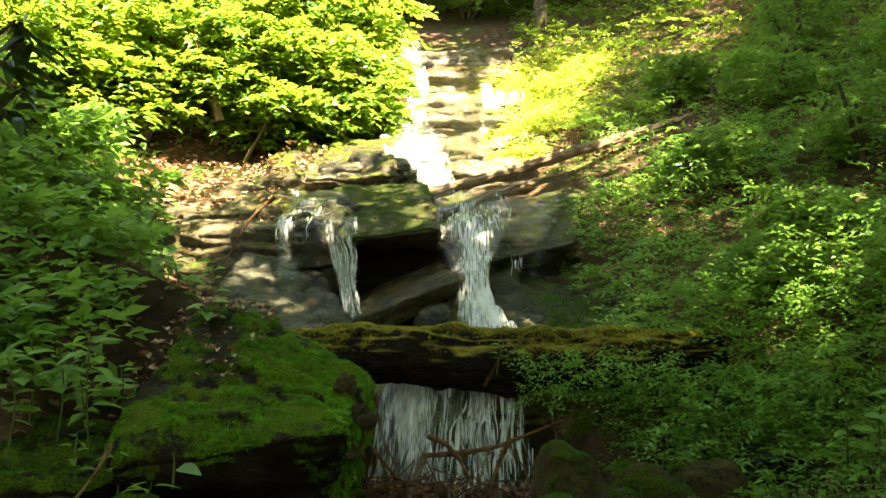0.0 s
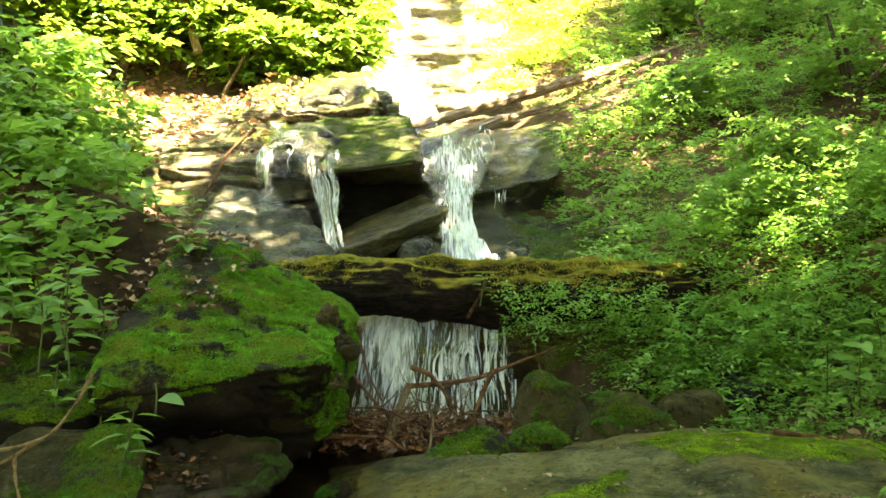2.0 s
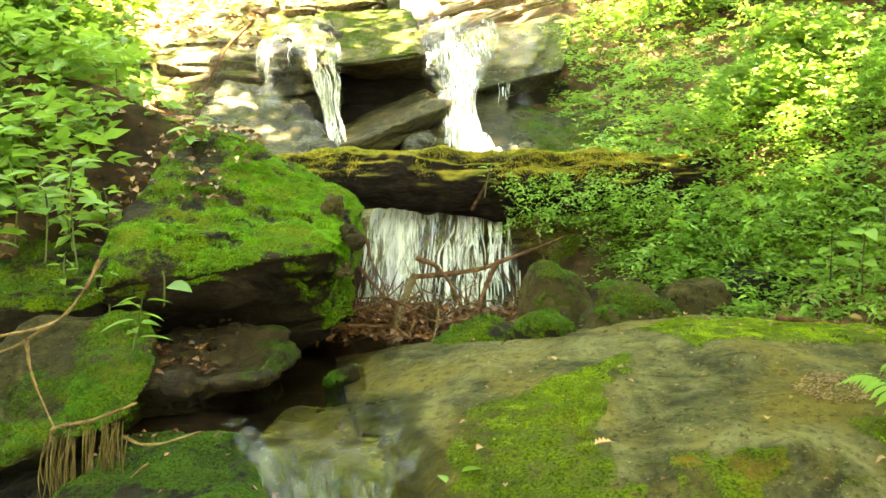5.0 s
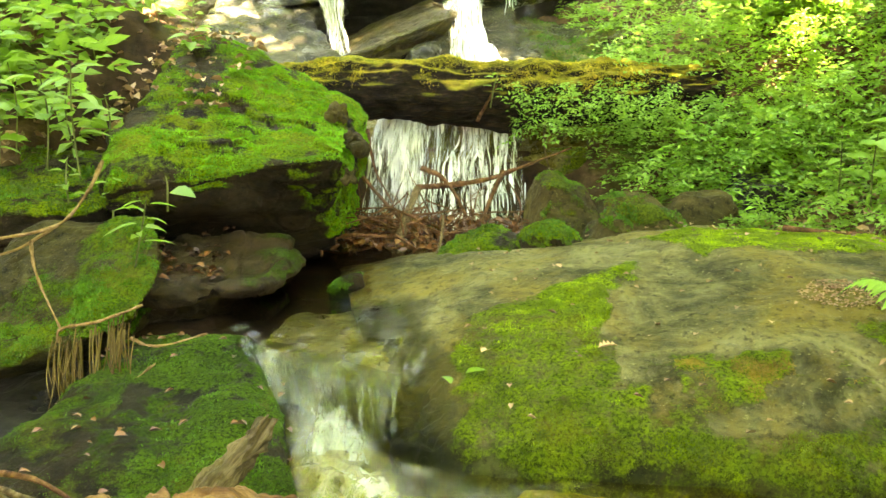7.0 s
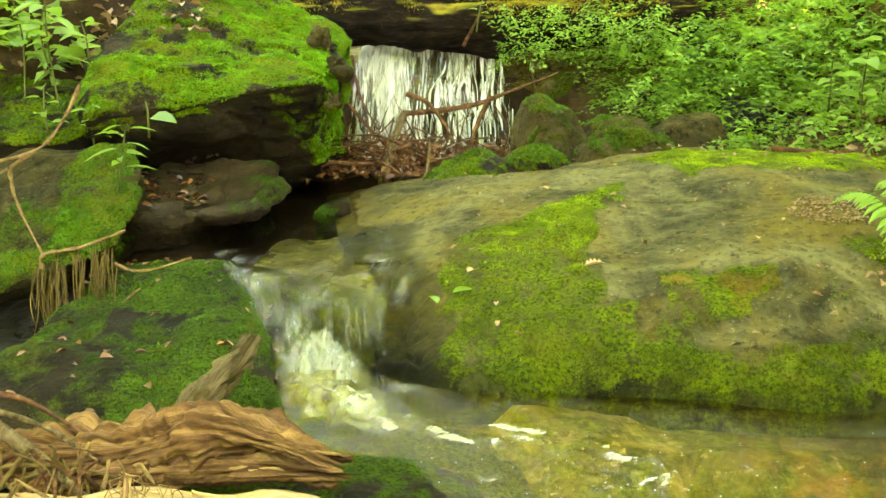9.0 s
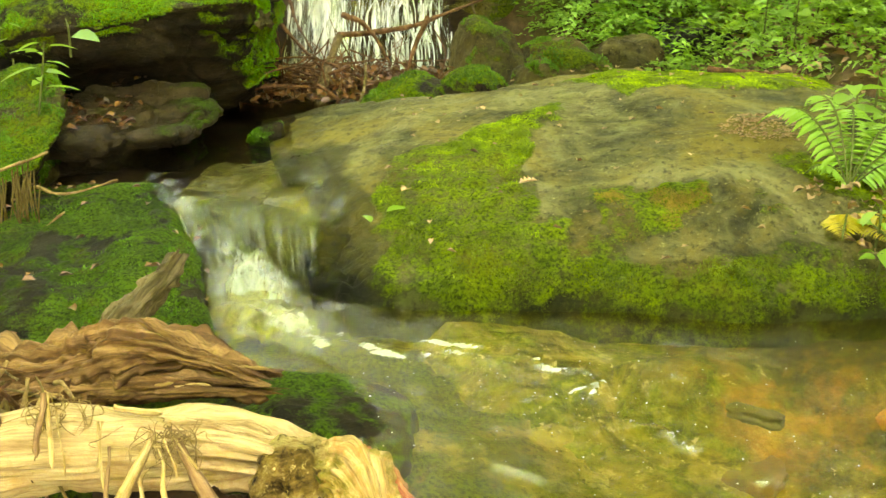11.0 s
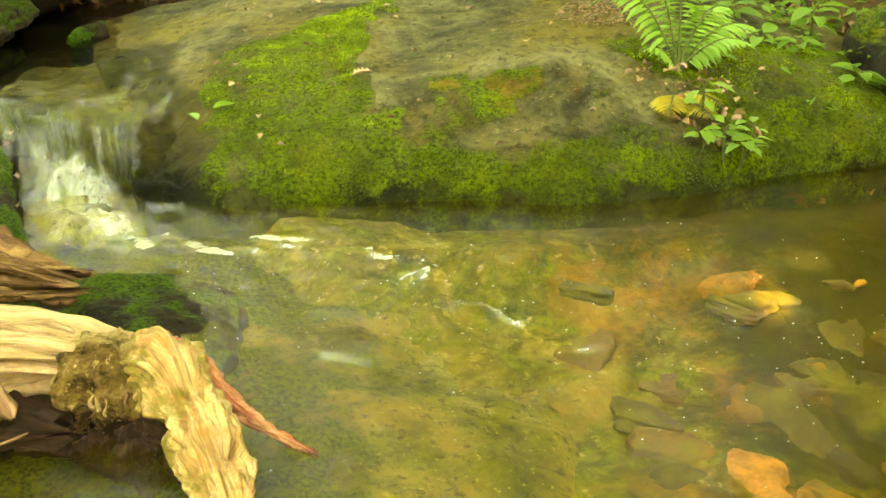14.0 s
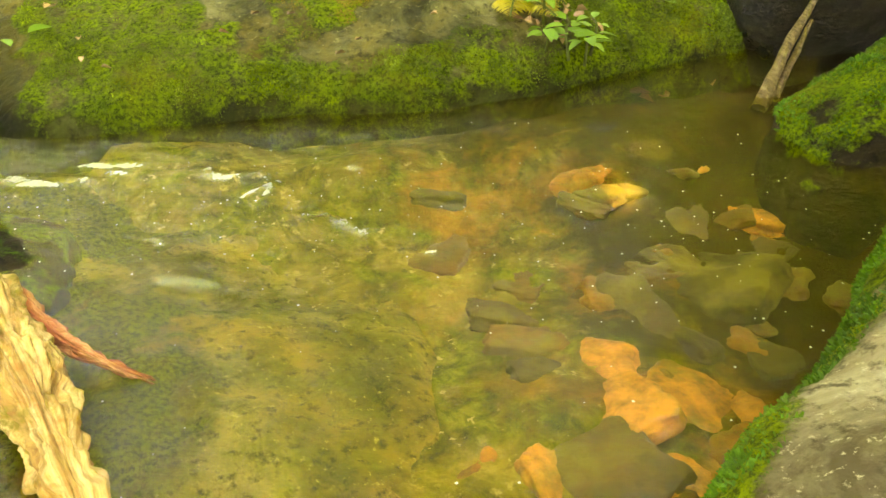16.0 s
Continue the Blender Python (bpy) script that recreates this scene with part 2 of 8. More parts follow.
def calc(nt, op, a, b=0.0, clamp=False):
    n = nt.nodes.new("ShaderNodeMath")
    n.operation = op
    n.use_clamp = clamp
    for i, val in enumerate((a, b)):
        if isinstance(val, (int, float)):
            n.inputs[i].default_value = val
        else:
            nt.links.new(val, n.inputs[i])
    return n.outputs[0]


def bump(nt, bsdf, height, strength=0.4, dist=0.02):
    n = nd(nt, "ShaderNodeBump", Strength=strength, Distance=dist)
    nt.links.new(height, n.inputs["Height"])
    nt.links.new(n.outputs[0], bsdf.inputs["Normal"])


def stone_mat(name, dark, mid, light, moss_a=(0.07, 0.13, 0.008), moss_b=(0.24, 0.33, 0.015), rough=0.55, wet=0.0, stretch=(1, 1, 1.6), tint=(0.13, 0.095, 0.02), wetline=None, spread=0.17):
    m, nt, b = material(name)
    vec = place(nt, stretch)
    vec1 = place(nt)
    col = ramp(nt, grain(nt, vec, 2.6, 12, 0.72, 0.6), (0.5 - spread, dark), (0.5, mid), (0.5 + spread, light))
    col = mixc(nt, calc(nt, "MULTIPLY", ramp(nt, grain(nt, vec1, 1.3, 8, 0.7, 0.5), (0.47, 0.0), (0.6, 1.0)), 0.75), col, tint)
    col = mixc(nt, calc(nt, "MULTIPLY", ramp(nt, grain(nt, vec1, 9, 8, 0.75), (0.5, 0.0), (0.64, 1.0)), 0.55), col, tuple(c * 0.45 for c in mid))
    col = mixc(nt, ramp(nt, grain(nt, vec1, 48, 4, 0.7), (0.6, 0.0), (0.72, 0.75)), col, tuple(min(1, c * 1.6 + 0.02) for c in light))
    col = mixc(nt, ramp(nt, grain(nt, vec1, 26, 6, 0.7), (0.34, 0.8), (0.47, 0.0)), col, tuple(c * 0.5 for c in dark))
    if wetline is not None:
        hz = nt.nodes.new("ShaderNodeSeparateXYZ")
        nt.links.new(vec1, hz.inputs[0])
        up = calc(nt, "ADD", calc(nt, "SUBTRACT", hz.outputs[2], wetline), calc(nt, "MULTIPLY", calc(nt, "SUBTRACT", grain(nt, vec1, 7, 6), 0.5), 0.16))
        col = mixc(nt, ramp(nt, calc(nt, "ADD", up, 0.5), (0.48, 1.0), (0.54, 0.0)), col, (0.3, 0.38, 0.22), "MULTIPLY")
    soak = nt.nodes.new("ShaderNodeAttribute")
    soak.attribute_name = "wet"
    damp = ramp(nt, calc(nt, "ADD", soak.outputs["Fac"], calc(nt, "MULTIPLY", calc(nt, "SUBTRACT", grain(nt, vec1, 9, 8, 0.75), 0.5), 0.9)), (0.3, 0.0), (0.6, 1.0))
    col = mixc(nt, damp, col, (0.36, 0.37, 0.3), "MULTIPLY")
    att = nt.nodes.new("ShaderNodeAttribute")
    att.attribute_name = "moss"
    ms = calc(nt, "ADD", att.outputs["Fac"], calc(nt, "MULTIPLY", calc(nt, "SUBTRACT", grain(nt, vec1, 11, 10, 0.8), 0.5), 2.1))
    ms = ramp(nt, ms, (0.26, 0.0), (0.62, 1.0))
    mcol = ramp(nt, grain(nt, vec1, 4, 9, 0.78), (0.33, moss_a), (0.64, moss_b))
    mcol = mixc(nt, ramp(nt, grain(nt, vec1, 70, 5, 0.75), (0.4, 0.85), (0.56, 0.0)), mcol, tuple(c * 0.3 for c in moss_a))
    mcol = mixc(nt, calc(nt, "MULTIPLY", ramp(nt, grain(nt, vec1, 2.2, 6, 0.7), (0.52, 0.0), (0.68, 1.0)), 0.5), mcol, (0.17, 0.13, 0.015))
    nt.links.new(mixc(nt, ms, col, mcol), b.inputs["Base Color"])
    rg = calc(nt, "ADD", calc(nt, "MULTIPLY", ramp(nt, grain(nt, vec1, 4, 5), (0.35, 0.0), (0.7, 1.0)), 0.35), rough - wet * 0.3)
    rg = calc(nt, "SUBTRACT", rg, calc(nt, "MULTIPLY", damp, 0.3), True)
    nt.links.new(calc(nt, "MAXIMUM", rg, calc(nt, "MULTIPLY", ms, 0.95)), b.inputs["Roughness"])
    b.inputs["Specular IOR Level"].default_value = 0.12 + 0.3 * wet
    fine = calc(nt, "ADD", grain(nt, vec, 7, 12, 0.75), calc(nt, "MULTIPLY", calc(nt, "MULTIPLY", grain(nt, vec1, 110, 4, 0.8), ms), 0.9))
    bump(nt, b, fine, 1.0, 0.06)
    return m


def leaf_mat(name, a, b_, c, through_col, gloss=0.4, through=0.45, patch=None):
    m, nt, b = material(name)
    g = nt.nodes.new("ShaderNodeNewGeometry")
    col = ramp(nt, g.outputs["Random Per Island"], (0.0, a), (0.55, b_), (1.0, c))
    big = grain(nt, place(nt), 0.9, 3)
    col = mixc(nt, ramp(nt, big, (0.35, 0.0), (0.65, 0.6)), col, c)
    if patch:
        col = mixc(nt, calc(nt, "MULTIPLY", ramp(nt, grain(nt, place(nt), 3.0, 9, 0.75), (0.46, 0.0), (0.6, 1.0)), 0.85), col, patch)
        col = mixc(nt, calc(nt, "MULTIPLY", ramp(nt, grain(nt, place(nt), 7.0, 7, 0.75), (0.44, 1.0), (0.56, 0.0)), 0.7), col, a)
    nt.links.new(col, b.inputs["Base Color"])
    b.inputs["Roughness"].default_value = gloss
    b.inputs["Specular IOR Level"].default_value = 0.45
    tr = nt.nodes.new("ShaderNodeBsdfTranslucent")
    nt.links.new(mixc(nt, 0.6, col, through_col), tr.inputs["Color"])
    mx = nt.nodes.new("ShaderNodeMixShader")
    mx.inputs[0].default_value = through
    nt.links.new(b.outputs[0], mx.inputs[1])
    nt.links.new(tr.outputs[0], mx.inputs[2])
    nt.links.new(mx.outputs[0], nt.nodes["Material Output"].inputs["Surface"])
    return m


def wood_mat(name, dark, mid, light, stretch=(2, 14, 14), rough=0.75, moss=False, fine=7.0, axis_rot=0.0):
    m, nt, b = material(name)
    g = nt.nodes.new("ShaderNodeNewGeometry")
    mp = nt.nodes.new("ShaderNodeMapping")
    mp.vector_type = "TEXTURE"
    mp.inputs["Rotation"].default_value = (0, 0, axis_rot)
    nt.links.new(g.outputs["Position"], mp.inputs[0])
    mq = nt.nodes.new("ShaderNodeMapping")
    mq.inputs["Scale"].default_value = stretch
    nt.links.new(mp.outputs[0], mq.inputs[0])
    vec = mq.outputs[0]
    v1 = place(nt)
    col = ramp(nt, grain(nt, vec, fine * 0.5, 9, 0.65, 0.3), (0.3, dark), (0.52, mid), (0.72, light))
    col = mixc(nt, ramp(nt, grain(nt, v1, 6, 5), (0.5, 0.0), (0.7, 0.7)), col, mid)
    if moss:
        sep = nt.nodes.new("ShaderNodeSeparateXYZ")
        nt.links.new(g.outputs["Normal"], sep.inputs[0])
        ms = calc(nt, "ADD", sep.outputs[2], calc(nt, "MULTIPLY", calc(nt, "SUBTRACT", grain(nt, v1, 7, 8, 0.7), 0.5), 1.5))
        ms = ramp(nt, ms, (0.35, 0.0), (0.9, 0.9))
        mc = ramp(nt, grain(nt, v1, 4, 8, 0.7), (0.3, (0.06, 0.075, 0.006)), (0.5, (0.17, 0.17, 0.014)), (0.7, (0.3, 0.21, 0.03)))
        col = mixc(nt, ms, col, mc)
    nt.links.new(col, b.inputs["Base Color"])
    b.inputs["Roughness"].default_value = rough
    b.inputs["Specular IOR Level"].default_value = 0.15
    bump(nt, b, calc(nt, "ADD", grain(nt, vec, fine, 8, 0.7), calc(nt, "MULTIPLY", grain(nt, v1, 60, 4), 0.4)), 0.8, 0.025)
    return m


def drift_mat(name, dark, mid, light, stain=(0.2, 0.12, 0.03), lichen=None, rough=0.72):
    """Bare weathered wood whose grain runs along the limb."""
    m, nt, b = material(name)
    uvn = nt.nodes.new("ShaderNodeUVMap")
    uvn.uv_map = "flow"

    def along(a, c):
        mp = nt.nodes.new("ShaderNodeMapping")
        mp.inputs["Scale"].default_value = (a, c, 1)
        nt.links.new(uvn.outputs[0], mp.inputs[0])
        return mp.outputs[0]

    v1 = place(nt)
    broad = grain(nt, along(34, 3.0), 1.0, 9, 0.74, 0.25)
    hair = grain(nt, along(140, 6), 1.0, 5, 0.7, 0.3)
    col = ramp(nt, broad, (0.3, dark), (0.46, mid), (0.66, light))
    col = mixc(nt, ramp(nt, hair, (0.36, 0.6), (0.5, 0.0)), col, tuple(c * 0.42 for c in mid))
    col = mixc(nt, calc(nt, "MULTIPLY", ramp(nt, grain(nt, v1, 9, 8, 0.75, 0.5), (0.5, 0.0), (0.62, 1.0)), 0.7), col, stain)
    crack = grain(nt, along(30, 1.3), 1.0, 5, 0.6, 0.15)
    crack = ramp(nt, calc(nt, "ABSOLUTE", calc(nt, "SUBTRACT", crack, 0.47)), (0.002, 1.0), (0.009, 0.0))
    col = mixc(nt, calc(nt, "MULTIPLY", crack, 0.4), col, tuple(c * 0.5 for c in dark))
    if lichen:
        col = mixc(nt, ramp(nt, grain(nt, v1, 6.5, 9, 0.75), (0.51, 0.0), (0.6, 0.85)), col, lichen)
    nt.links.new(col, b.inputs["Base Color"])
    b.inputs["Roughness"].default_value = rough
    b.inputs["Specular IOR Level"].default_value = 0.15
    h = calc(nt, "SUBTRACT", calc(nt, "ADD", broad, calc(nt, "MULTIPLY", hair, 0.45)), calc(nt, "MULTIPLY", crack, 0.5))
    bump(nt, b, h, 0.6, 0.01)
    return m


def water_mat(name, tint, ripple=0.25, scale=9.0, foam=0.0, stretch=(1, 1, 1), murk=None, fscale=None, soft=(0.44, 0.56, 0.7), white=(0.62, 0.65, 0.57), dist=0.012):
    """Clear moving water: sees through, shines by angle, and whitens where it is broken."""
    m, nt, b = material(name)
    uvn = nt.nodes.new("ShaderNodeUVMap")
    uvn.uv_map = "flow"
    mp = nt.nodes.new("ShaderNodeMapping")
    mp.inputs["Scale"].default_value = stretch
    nt.links.new(uvn.outputs[0], mp.inputs[0])
    vec = mp.outputs[0]
    hgt = calc(nt, "ADD", grain(nt, vec, scale, 4, 0.55, 1.2), calc(nt, "MULTIPLY", grain(nt, vec, scale * 3.1, 3, 0.5, 0.8), 0.4))
    bp = nd(nt, "ShaderNodeBump", Strength=ripple, Distance=dist)
    nt.links.new(hgt, bp.inputs["Height"])
    tr = nt.nodes.new("ShaderNodeBsdfTransparent")
    tr.inputs["Color"].default_value = (*tint, 1)
    gl = nt.nodes.new("ShaderNodeBsdfGlossy")
    gl.inputs["Roughness"].default_value = 0.03
    nt.links.new(bp.outputs[0], gl.inputs["Normal"])
    fr = nd(nt, "ShaderNodeFresnel", IOR=1.33)
    nt.links.new(bp.outputs[0], fr.inputs["Normal"])
    mx = nt.nodes.new("ShaderNodeMixShader")
    nt.links.new(fr.outputs[0], mx.inputs[0])
    nt.links.new(tr.outputs[0], mx.inputs[1])
    nt.links.new(gl.outputs[0], mx.inputs[2])
    out = mx.outputs[0]
    if foam > 0:
        att = nt.nodes.new("ShaderNodeAttribute")
        att.attribute_name = "foam"
        b.inputs["Base Color"].default_value = (*white, 1)
        b.inputs["Roughness"].default_value = 0.35
        nt.links.new(bp.outputs[0], b.inputs["Normal"])
        streak = calc(nt, "ADD", grain(nt, vec, fscale or scale, 9, 0.74, 0.5), calc(nt, "MULTIPLY", calc(nt, "SUBTRACT", att.outputs["Fac"], 0.5), 0.8))
        fm = calc(nt, "MULTIPLY", ramp(nt, streak, (soft[0], 0.0), (soft[1], 0.35), (soft[2], 1.0)), foam)
        m2 = nt.nodes.new("ShaderNodeMixShader")
        nt.links.new(fm, m2.inputs[0])
        nt.links.new(out, m2.inputs[1])
        nt.links.new(b.outputs[0], m2.inputs[2])
        out = m2.outputs[0]
    if murk:
        mk = nt.nodes.new("ShaderNodeBsdfDiffuse")
        mk.inputs["Color"].default_value = (*murk[1], 1)
        m3 = nt.nodes.new("ShaderNodeMixShader")
        m3.inputs[0].default_value = murk[0]
        nt.links.new(out, m3.inputs[1])
        nt.links.new(mk.outputs[0], m3.inputs[2])
        out = m3.outputs[0]
    nt.links.new(out, nt.nodes["Material Output"].inputs["Surface"])
    return m


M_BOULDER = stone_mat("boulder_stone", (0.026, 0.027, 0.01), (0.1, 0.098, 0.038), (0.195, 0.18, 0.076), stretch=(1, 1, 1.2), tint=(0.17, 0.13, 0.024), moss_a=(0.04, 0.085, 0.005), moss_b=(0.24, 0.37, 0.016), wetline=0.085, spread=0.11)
# Bare stone near black: the shade under the mossy overhang is in its colour.
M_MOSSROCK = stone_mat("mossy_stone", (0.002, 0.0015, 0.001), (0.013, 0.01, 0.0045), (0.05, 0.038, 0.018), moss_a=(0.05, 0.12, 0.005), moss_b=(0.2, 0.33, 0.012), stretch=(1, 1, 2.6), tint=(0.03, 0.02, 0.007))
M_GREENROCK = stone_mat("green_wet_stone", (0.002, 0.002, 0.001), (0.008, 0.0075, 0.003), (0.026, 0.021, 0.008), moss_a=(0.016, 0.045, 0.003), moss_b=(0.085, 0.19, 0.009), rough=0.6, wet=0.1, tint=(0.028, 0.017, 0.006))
M_OLIVEROCK = stone_mat("olive_stone", (0.006, 0.005, 0.002), (0.05, 0.043, 0.014), (0.13, 0.11, 0.04), moss_a=(0.04, 0.08, 0.005), moss_b=(0.14, 0.2, 0.012), stretch=(1, 1, 1.6), tint=(0.07, 0.05, 0.014))
M_SLAB = stone_mat("slab_stone", (0.006, 0.005, 0.0015), (0.036, 0.032, 0.009), (0.1, 0.088, 0.028), moss_a=(0.04, 0.1, 0.005), moss_b=(0.14, 0.27, 0.012), stretch=(1, 1, 2.2), tint=(0.07, 0.06, 0.013))
M_WETROCK = stone_mat("wet_stone", (0.006, 0.006, 0.003), (0.034, 0.035, 0.02), (0.11, 0.112, 0.075), rough=0.36, wet=0.8, stretch=(1, 1, 2.2), tint=(0.06, 0.055, 0.024), spread=0.1)
# Near-black stone; in the hollows its colour stands in for deep shade.
M_SHADE_DARKROCK = stone_mat("shade_black_wet_stone", (0.0015, 0.0012, 0.0006), (0.007, 0.006, 0.0026), (0.028, 0.024, 0.012), rough=0.4, wet=0.5, stretch=(1, 1, 2.2), tint=(0.016, 0.012, 0.004))
M_LEDGE = stone_mat("ledge_stone", (0.016, 0.012, 0.006), (0.11, 0.088, 0.05), (0.34, 0.29, 0.19), rough=0.36, wet=0.7, stretch=(1, 1, 3.5), tint=(0.1, 0.085, 0.025))
M_WETLEDGE = stone_mat("wet_ledge_stone", (0.005, 0.005, 0.002), (0.045, 0.042, 0.018), (0.19, 0.175, 0.1), rough=0.32, wet=1.0, stretch=(1, 1, 3.5), tint=(0.05, 0.06, 0.013), moss_a=(0.04, 0.07, 0.005), moss_b=(0.15, 0.18, 0.015))
M_OVERHANG = stone_mat("olive_ledge_stone", (0.006, 0.006, 0.002), (0.05, 0.046, 0.017), (0.15, 0.13, 0.06), rough=0.45, wet=0.5, stretch=(1, 1, 2.6), tint=(0.09, 0.075, 0.02), moss_a=(0.03, 0.05, 0.004), moss_b=(0.13, 0.16, 0.014))
M_FLAT = stone_mat("brown_wet_stone", (0.002, 0.0016, 0.0008), (0.018, 0.014, 0.0055), (0.085, 0.068, 0.03), rough=0.5, wet=0.3, stretch=(1, 1, 2.2), tint=(0.06, 0.04, 0.014), moss_a=(0.02, 0.05, 0.004), moss_b=(0.09, 0.16, 0.01))
M_TORN = stone_mat("torn_root_wood", (0.02, 0.011, 0.004), (0.25, 0.16, 0.045), (0.52, 0.39, 0.16), rough=0.7, stretch=(2.4, 2.4, 2.0), tint=(0.2, 0.11, 0.03), spread=0.09)
M_ROTDARK = stone_mat("sodden_rotten_wood", (0.004, 0.002, 0.001), (0.03, 0.015, 0.006), (0.16, 0.09, 0.035), rough=0.4, wet=0.6, stretch=(1, 1, 1.4), tint=(0.08, 0.035, 0.012))
M_TAN = stone_mat("tan_stone", (0.05, 0.034, 0.014), (0.17, 0.12, 0.052), (0.32, 0.235, 0.115), stretch=(1, 1, 2.2), tint=(0.2, 0.13, 0.05))
# Wet stone made pale so its colour carries the sun glare.
M_STEP = stone_mat("sun_glare_wet_stone", (0.03, 0.026, 0.014), (0.2, 0.18, 0.12), (0.45, 0.42, 0.32), rough=0.3, wet=0.9, stretch=(1, 1, 3.5), tint=(0.16, 0.13, 0.05))
M_SHELF = stone_mat("shelf_stone", (0.04, 0.05, 0.006), (0.2, 0.2, 0.036), (0.42, 0.36, 0.11), moss_a=(0.07, 0.11, 0.01), moss_b=(0.2, 0.25, 0.026), tint=(0.42, 0.29, 0.065))
M_SLIDE = stone_mat("wet_olive_stone", (0.016, 0.014, 0.004), (0.14, 0.12, 0.032), (0.36, 0.31, 0.11), rough=0.35, wet=0.8, stretch=(1, 1, 1), tint=(0.08, 0.075, 0.016))
M_PALE = stone_mat("pale_stone", (0.1, 0.08, 0.045), (0.27, 0.23, 0.145), (0.44, 0.385, 0.27), rough=0.75, stretch=(1, 1, 1), tint=(0.28, 0.22, 0.12), spread=0.13)


def pebble_mat(name, stops):
    m, nt, b = material(name)
    v = place(nt)
    inf = nt.nodes.new("ShaderNodeObjectInfo")
    col = ramp(nt, inf.outputs["Random"], *stops)
    col = mixc(nt, ramp(nt, grain(nt, v, 12, 9, 0.7), (0.38, 0.75), (0.6, 0.0)), col, (0.05, 0.04, 0.012))
    col = mixc(nt, calc(nt, "MULTIPLY", ramp(nt, grain(nt, v, 4, 5), (0.5, 0.0), (0.62, 1.0)), 0.6), col, (0.16, 0.15, 0.03))
    nt.links.new(col, b.inputs["Base Color"])
    b.inputs["Roughness"].default_value = 0.7
    bump(nt, b, grain(nt, v, 20, 8, 0.7), 0.6, 0.02)
    return m


M_BED = pebble_mat("bed_stone", [(0.0, (0.025, 0.016, 0.005)), (0.35, (0.06, 0.038, 0.01)), (0.7, (0.14, 0.07, 0.018)), (1.0, (0.28, 0.12, 0.03))])
M_BEDBRIGHT = pebble_mat("orange_bed_stone", [(0.0, (0.45, 0.18, 0.05)), (0.5, (0.6, 0.24, 0.07)), (1.0, (0.68, 0.31, 0.1))])
M_LEAF_HERB = leaf_mat("herb_leaf", (0.03, 0.1, 0.014), (0.085, 0.21, 0.03), (0.18, 0.34, 0.052), (0.28, 0.5, 0.07), gloss=0.5)
M_LEAF_BUSH = leaf_mat("bush_leaf", (0.032, 0.11, 0.012), (0.098, 0.245, 0.024), (0.26, 0.43, 0.046), (0.42, 0.56, 0.06), gloss=0.4, through=0.45, patch=(0.035, 0.12, 0.014))
# Grass colour raised to paint overexposed sunlight.
M_GRASS_SUNPALE = leaf_mat("sun_pale_grass", (0.3, 0.38, 0.06), (0.45, 0.52, 0.1), (0.6, 0.62, 0.18), (0.6, 0.65, 0.12), gloss=0.35, through=0.5)
M_LEAF_DARK = leaf_mat("evergreen_leaf", (0.012, 0.03, 0.008), (0.02, 0.05, 0.012), (0.035, 0.075, 0.015), (0.08, 0.14, 0.02), gloss=0.3, through=0.2)
M_TUFT = leaf_mat("moss_shoot", (0.03, 0.07, 0.005), (0.16, 0.31, 0.012), (0.42, 0.6, 0.028), (0.36, 0.56, 0.024), gloss=0.8, through=0.25, patch=(0.12, 0.15, 0.014))
M_TUFT_GREEN = leaf_mat("green_moss_shoot", (0.022, 0.1, 0.005), (0.072, 0.29, 0.012), (0.17, 0.48, 0.02), (0.18, 0.5, 0.02), gloss=0.8, through=0.3, patch=(0.1, 0.2, 0.012))
M_TUFT_DULL = leaf_mat("dull_moss_shoot", (0.012, 0.05, 0.004), (0.038, 0.14, 0.008), (0.09, 0.26, 0.014), (0.1, 0.28, 0.014), gloss=0.8, through=0.3, patch=(0.07, 0.07, 0.012))
M_GOLDMOSS = leaf_mat("golden_moss", (0.1, 0.12, 0.008), (0.32, 0.31, 0.024), (0.55, 0.45, 0.05), (0.5, 0.42, 0.045), gloss=0.8, through=0.3, patch=(0.42, 0.25, 0.04))
M_TUFT_FRONT = leaf_mat("dark_moss_shoot", (0.014, 0.035, 0.004), (0.075, 0.15, 0.01), (0.24, 0.34, 0.025), (0.22, 0.34, 0.02), gloss=0.8, through=0.25, patch=(0.07, 0.08, 0.01))
M_RUSTMOSS = leaf_mat("rusty_moss", (0.07, 0.06, 0.01), (0.2, 0.16, 0.022), (0.38, 0.28, 0.045), (0.36, 0.26, 0.04), gloss=0.8, through=0.25, patch=(0.22, 0.12, 0.025))
M_LEAF_FERN = leaf_mat("fern_leaf", (0.05, 0.17, 0.026), (0.12, 0.3, 0.046), (0.22, 0.42, 0.075), (0.32, 0.56, 0.09), gloss=0.5)
M_LEAF_YELLOW = leaf_mat("yellow_frond", (0.3, 0.26, 0.03), (0.42, 0.36, 0.05), (0.5, 0.4, 0.08), (0.5, 0.42, 0.06))
M_LEAF_CANOPY = leaf_mat("canopy_leaf", (0.03, 0.08, 0.012), (0.05, 0.13, 0.015), (0.1, 0.2, 0.02), (0.25, 0.4, 0.03))
M_OAK = leaf_mat("dry_leaf", (0.36, 0.18, 0.07), (0.46, 0.26, 0.12), (0.55, 0.35, 0.18), (0.4, 0.2, 0.07), gloss=0.6, through=0.15)
M_LITTER_WET = leaf_mat("sodden_leaf", (0.016, 0.006, 0.002), (0.075, 0.026, 0.008), (0.22, 0.095, 0.03), (0.16, 0.06, 0.018), gloss=0.4, through=0.08)
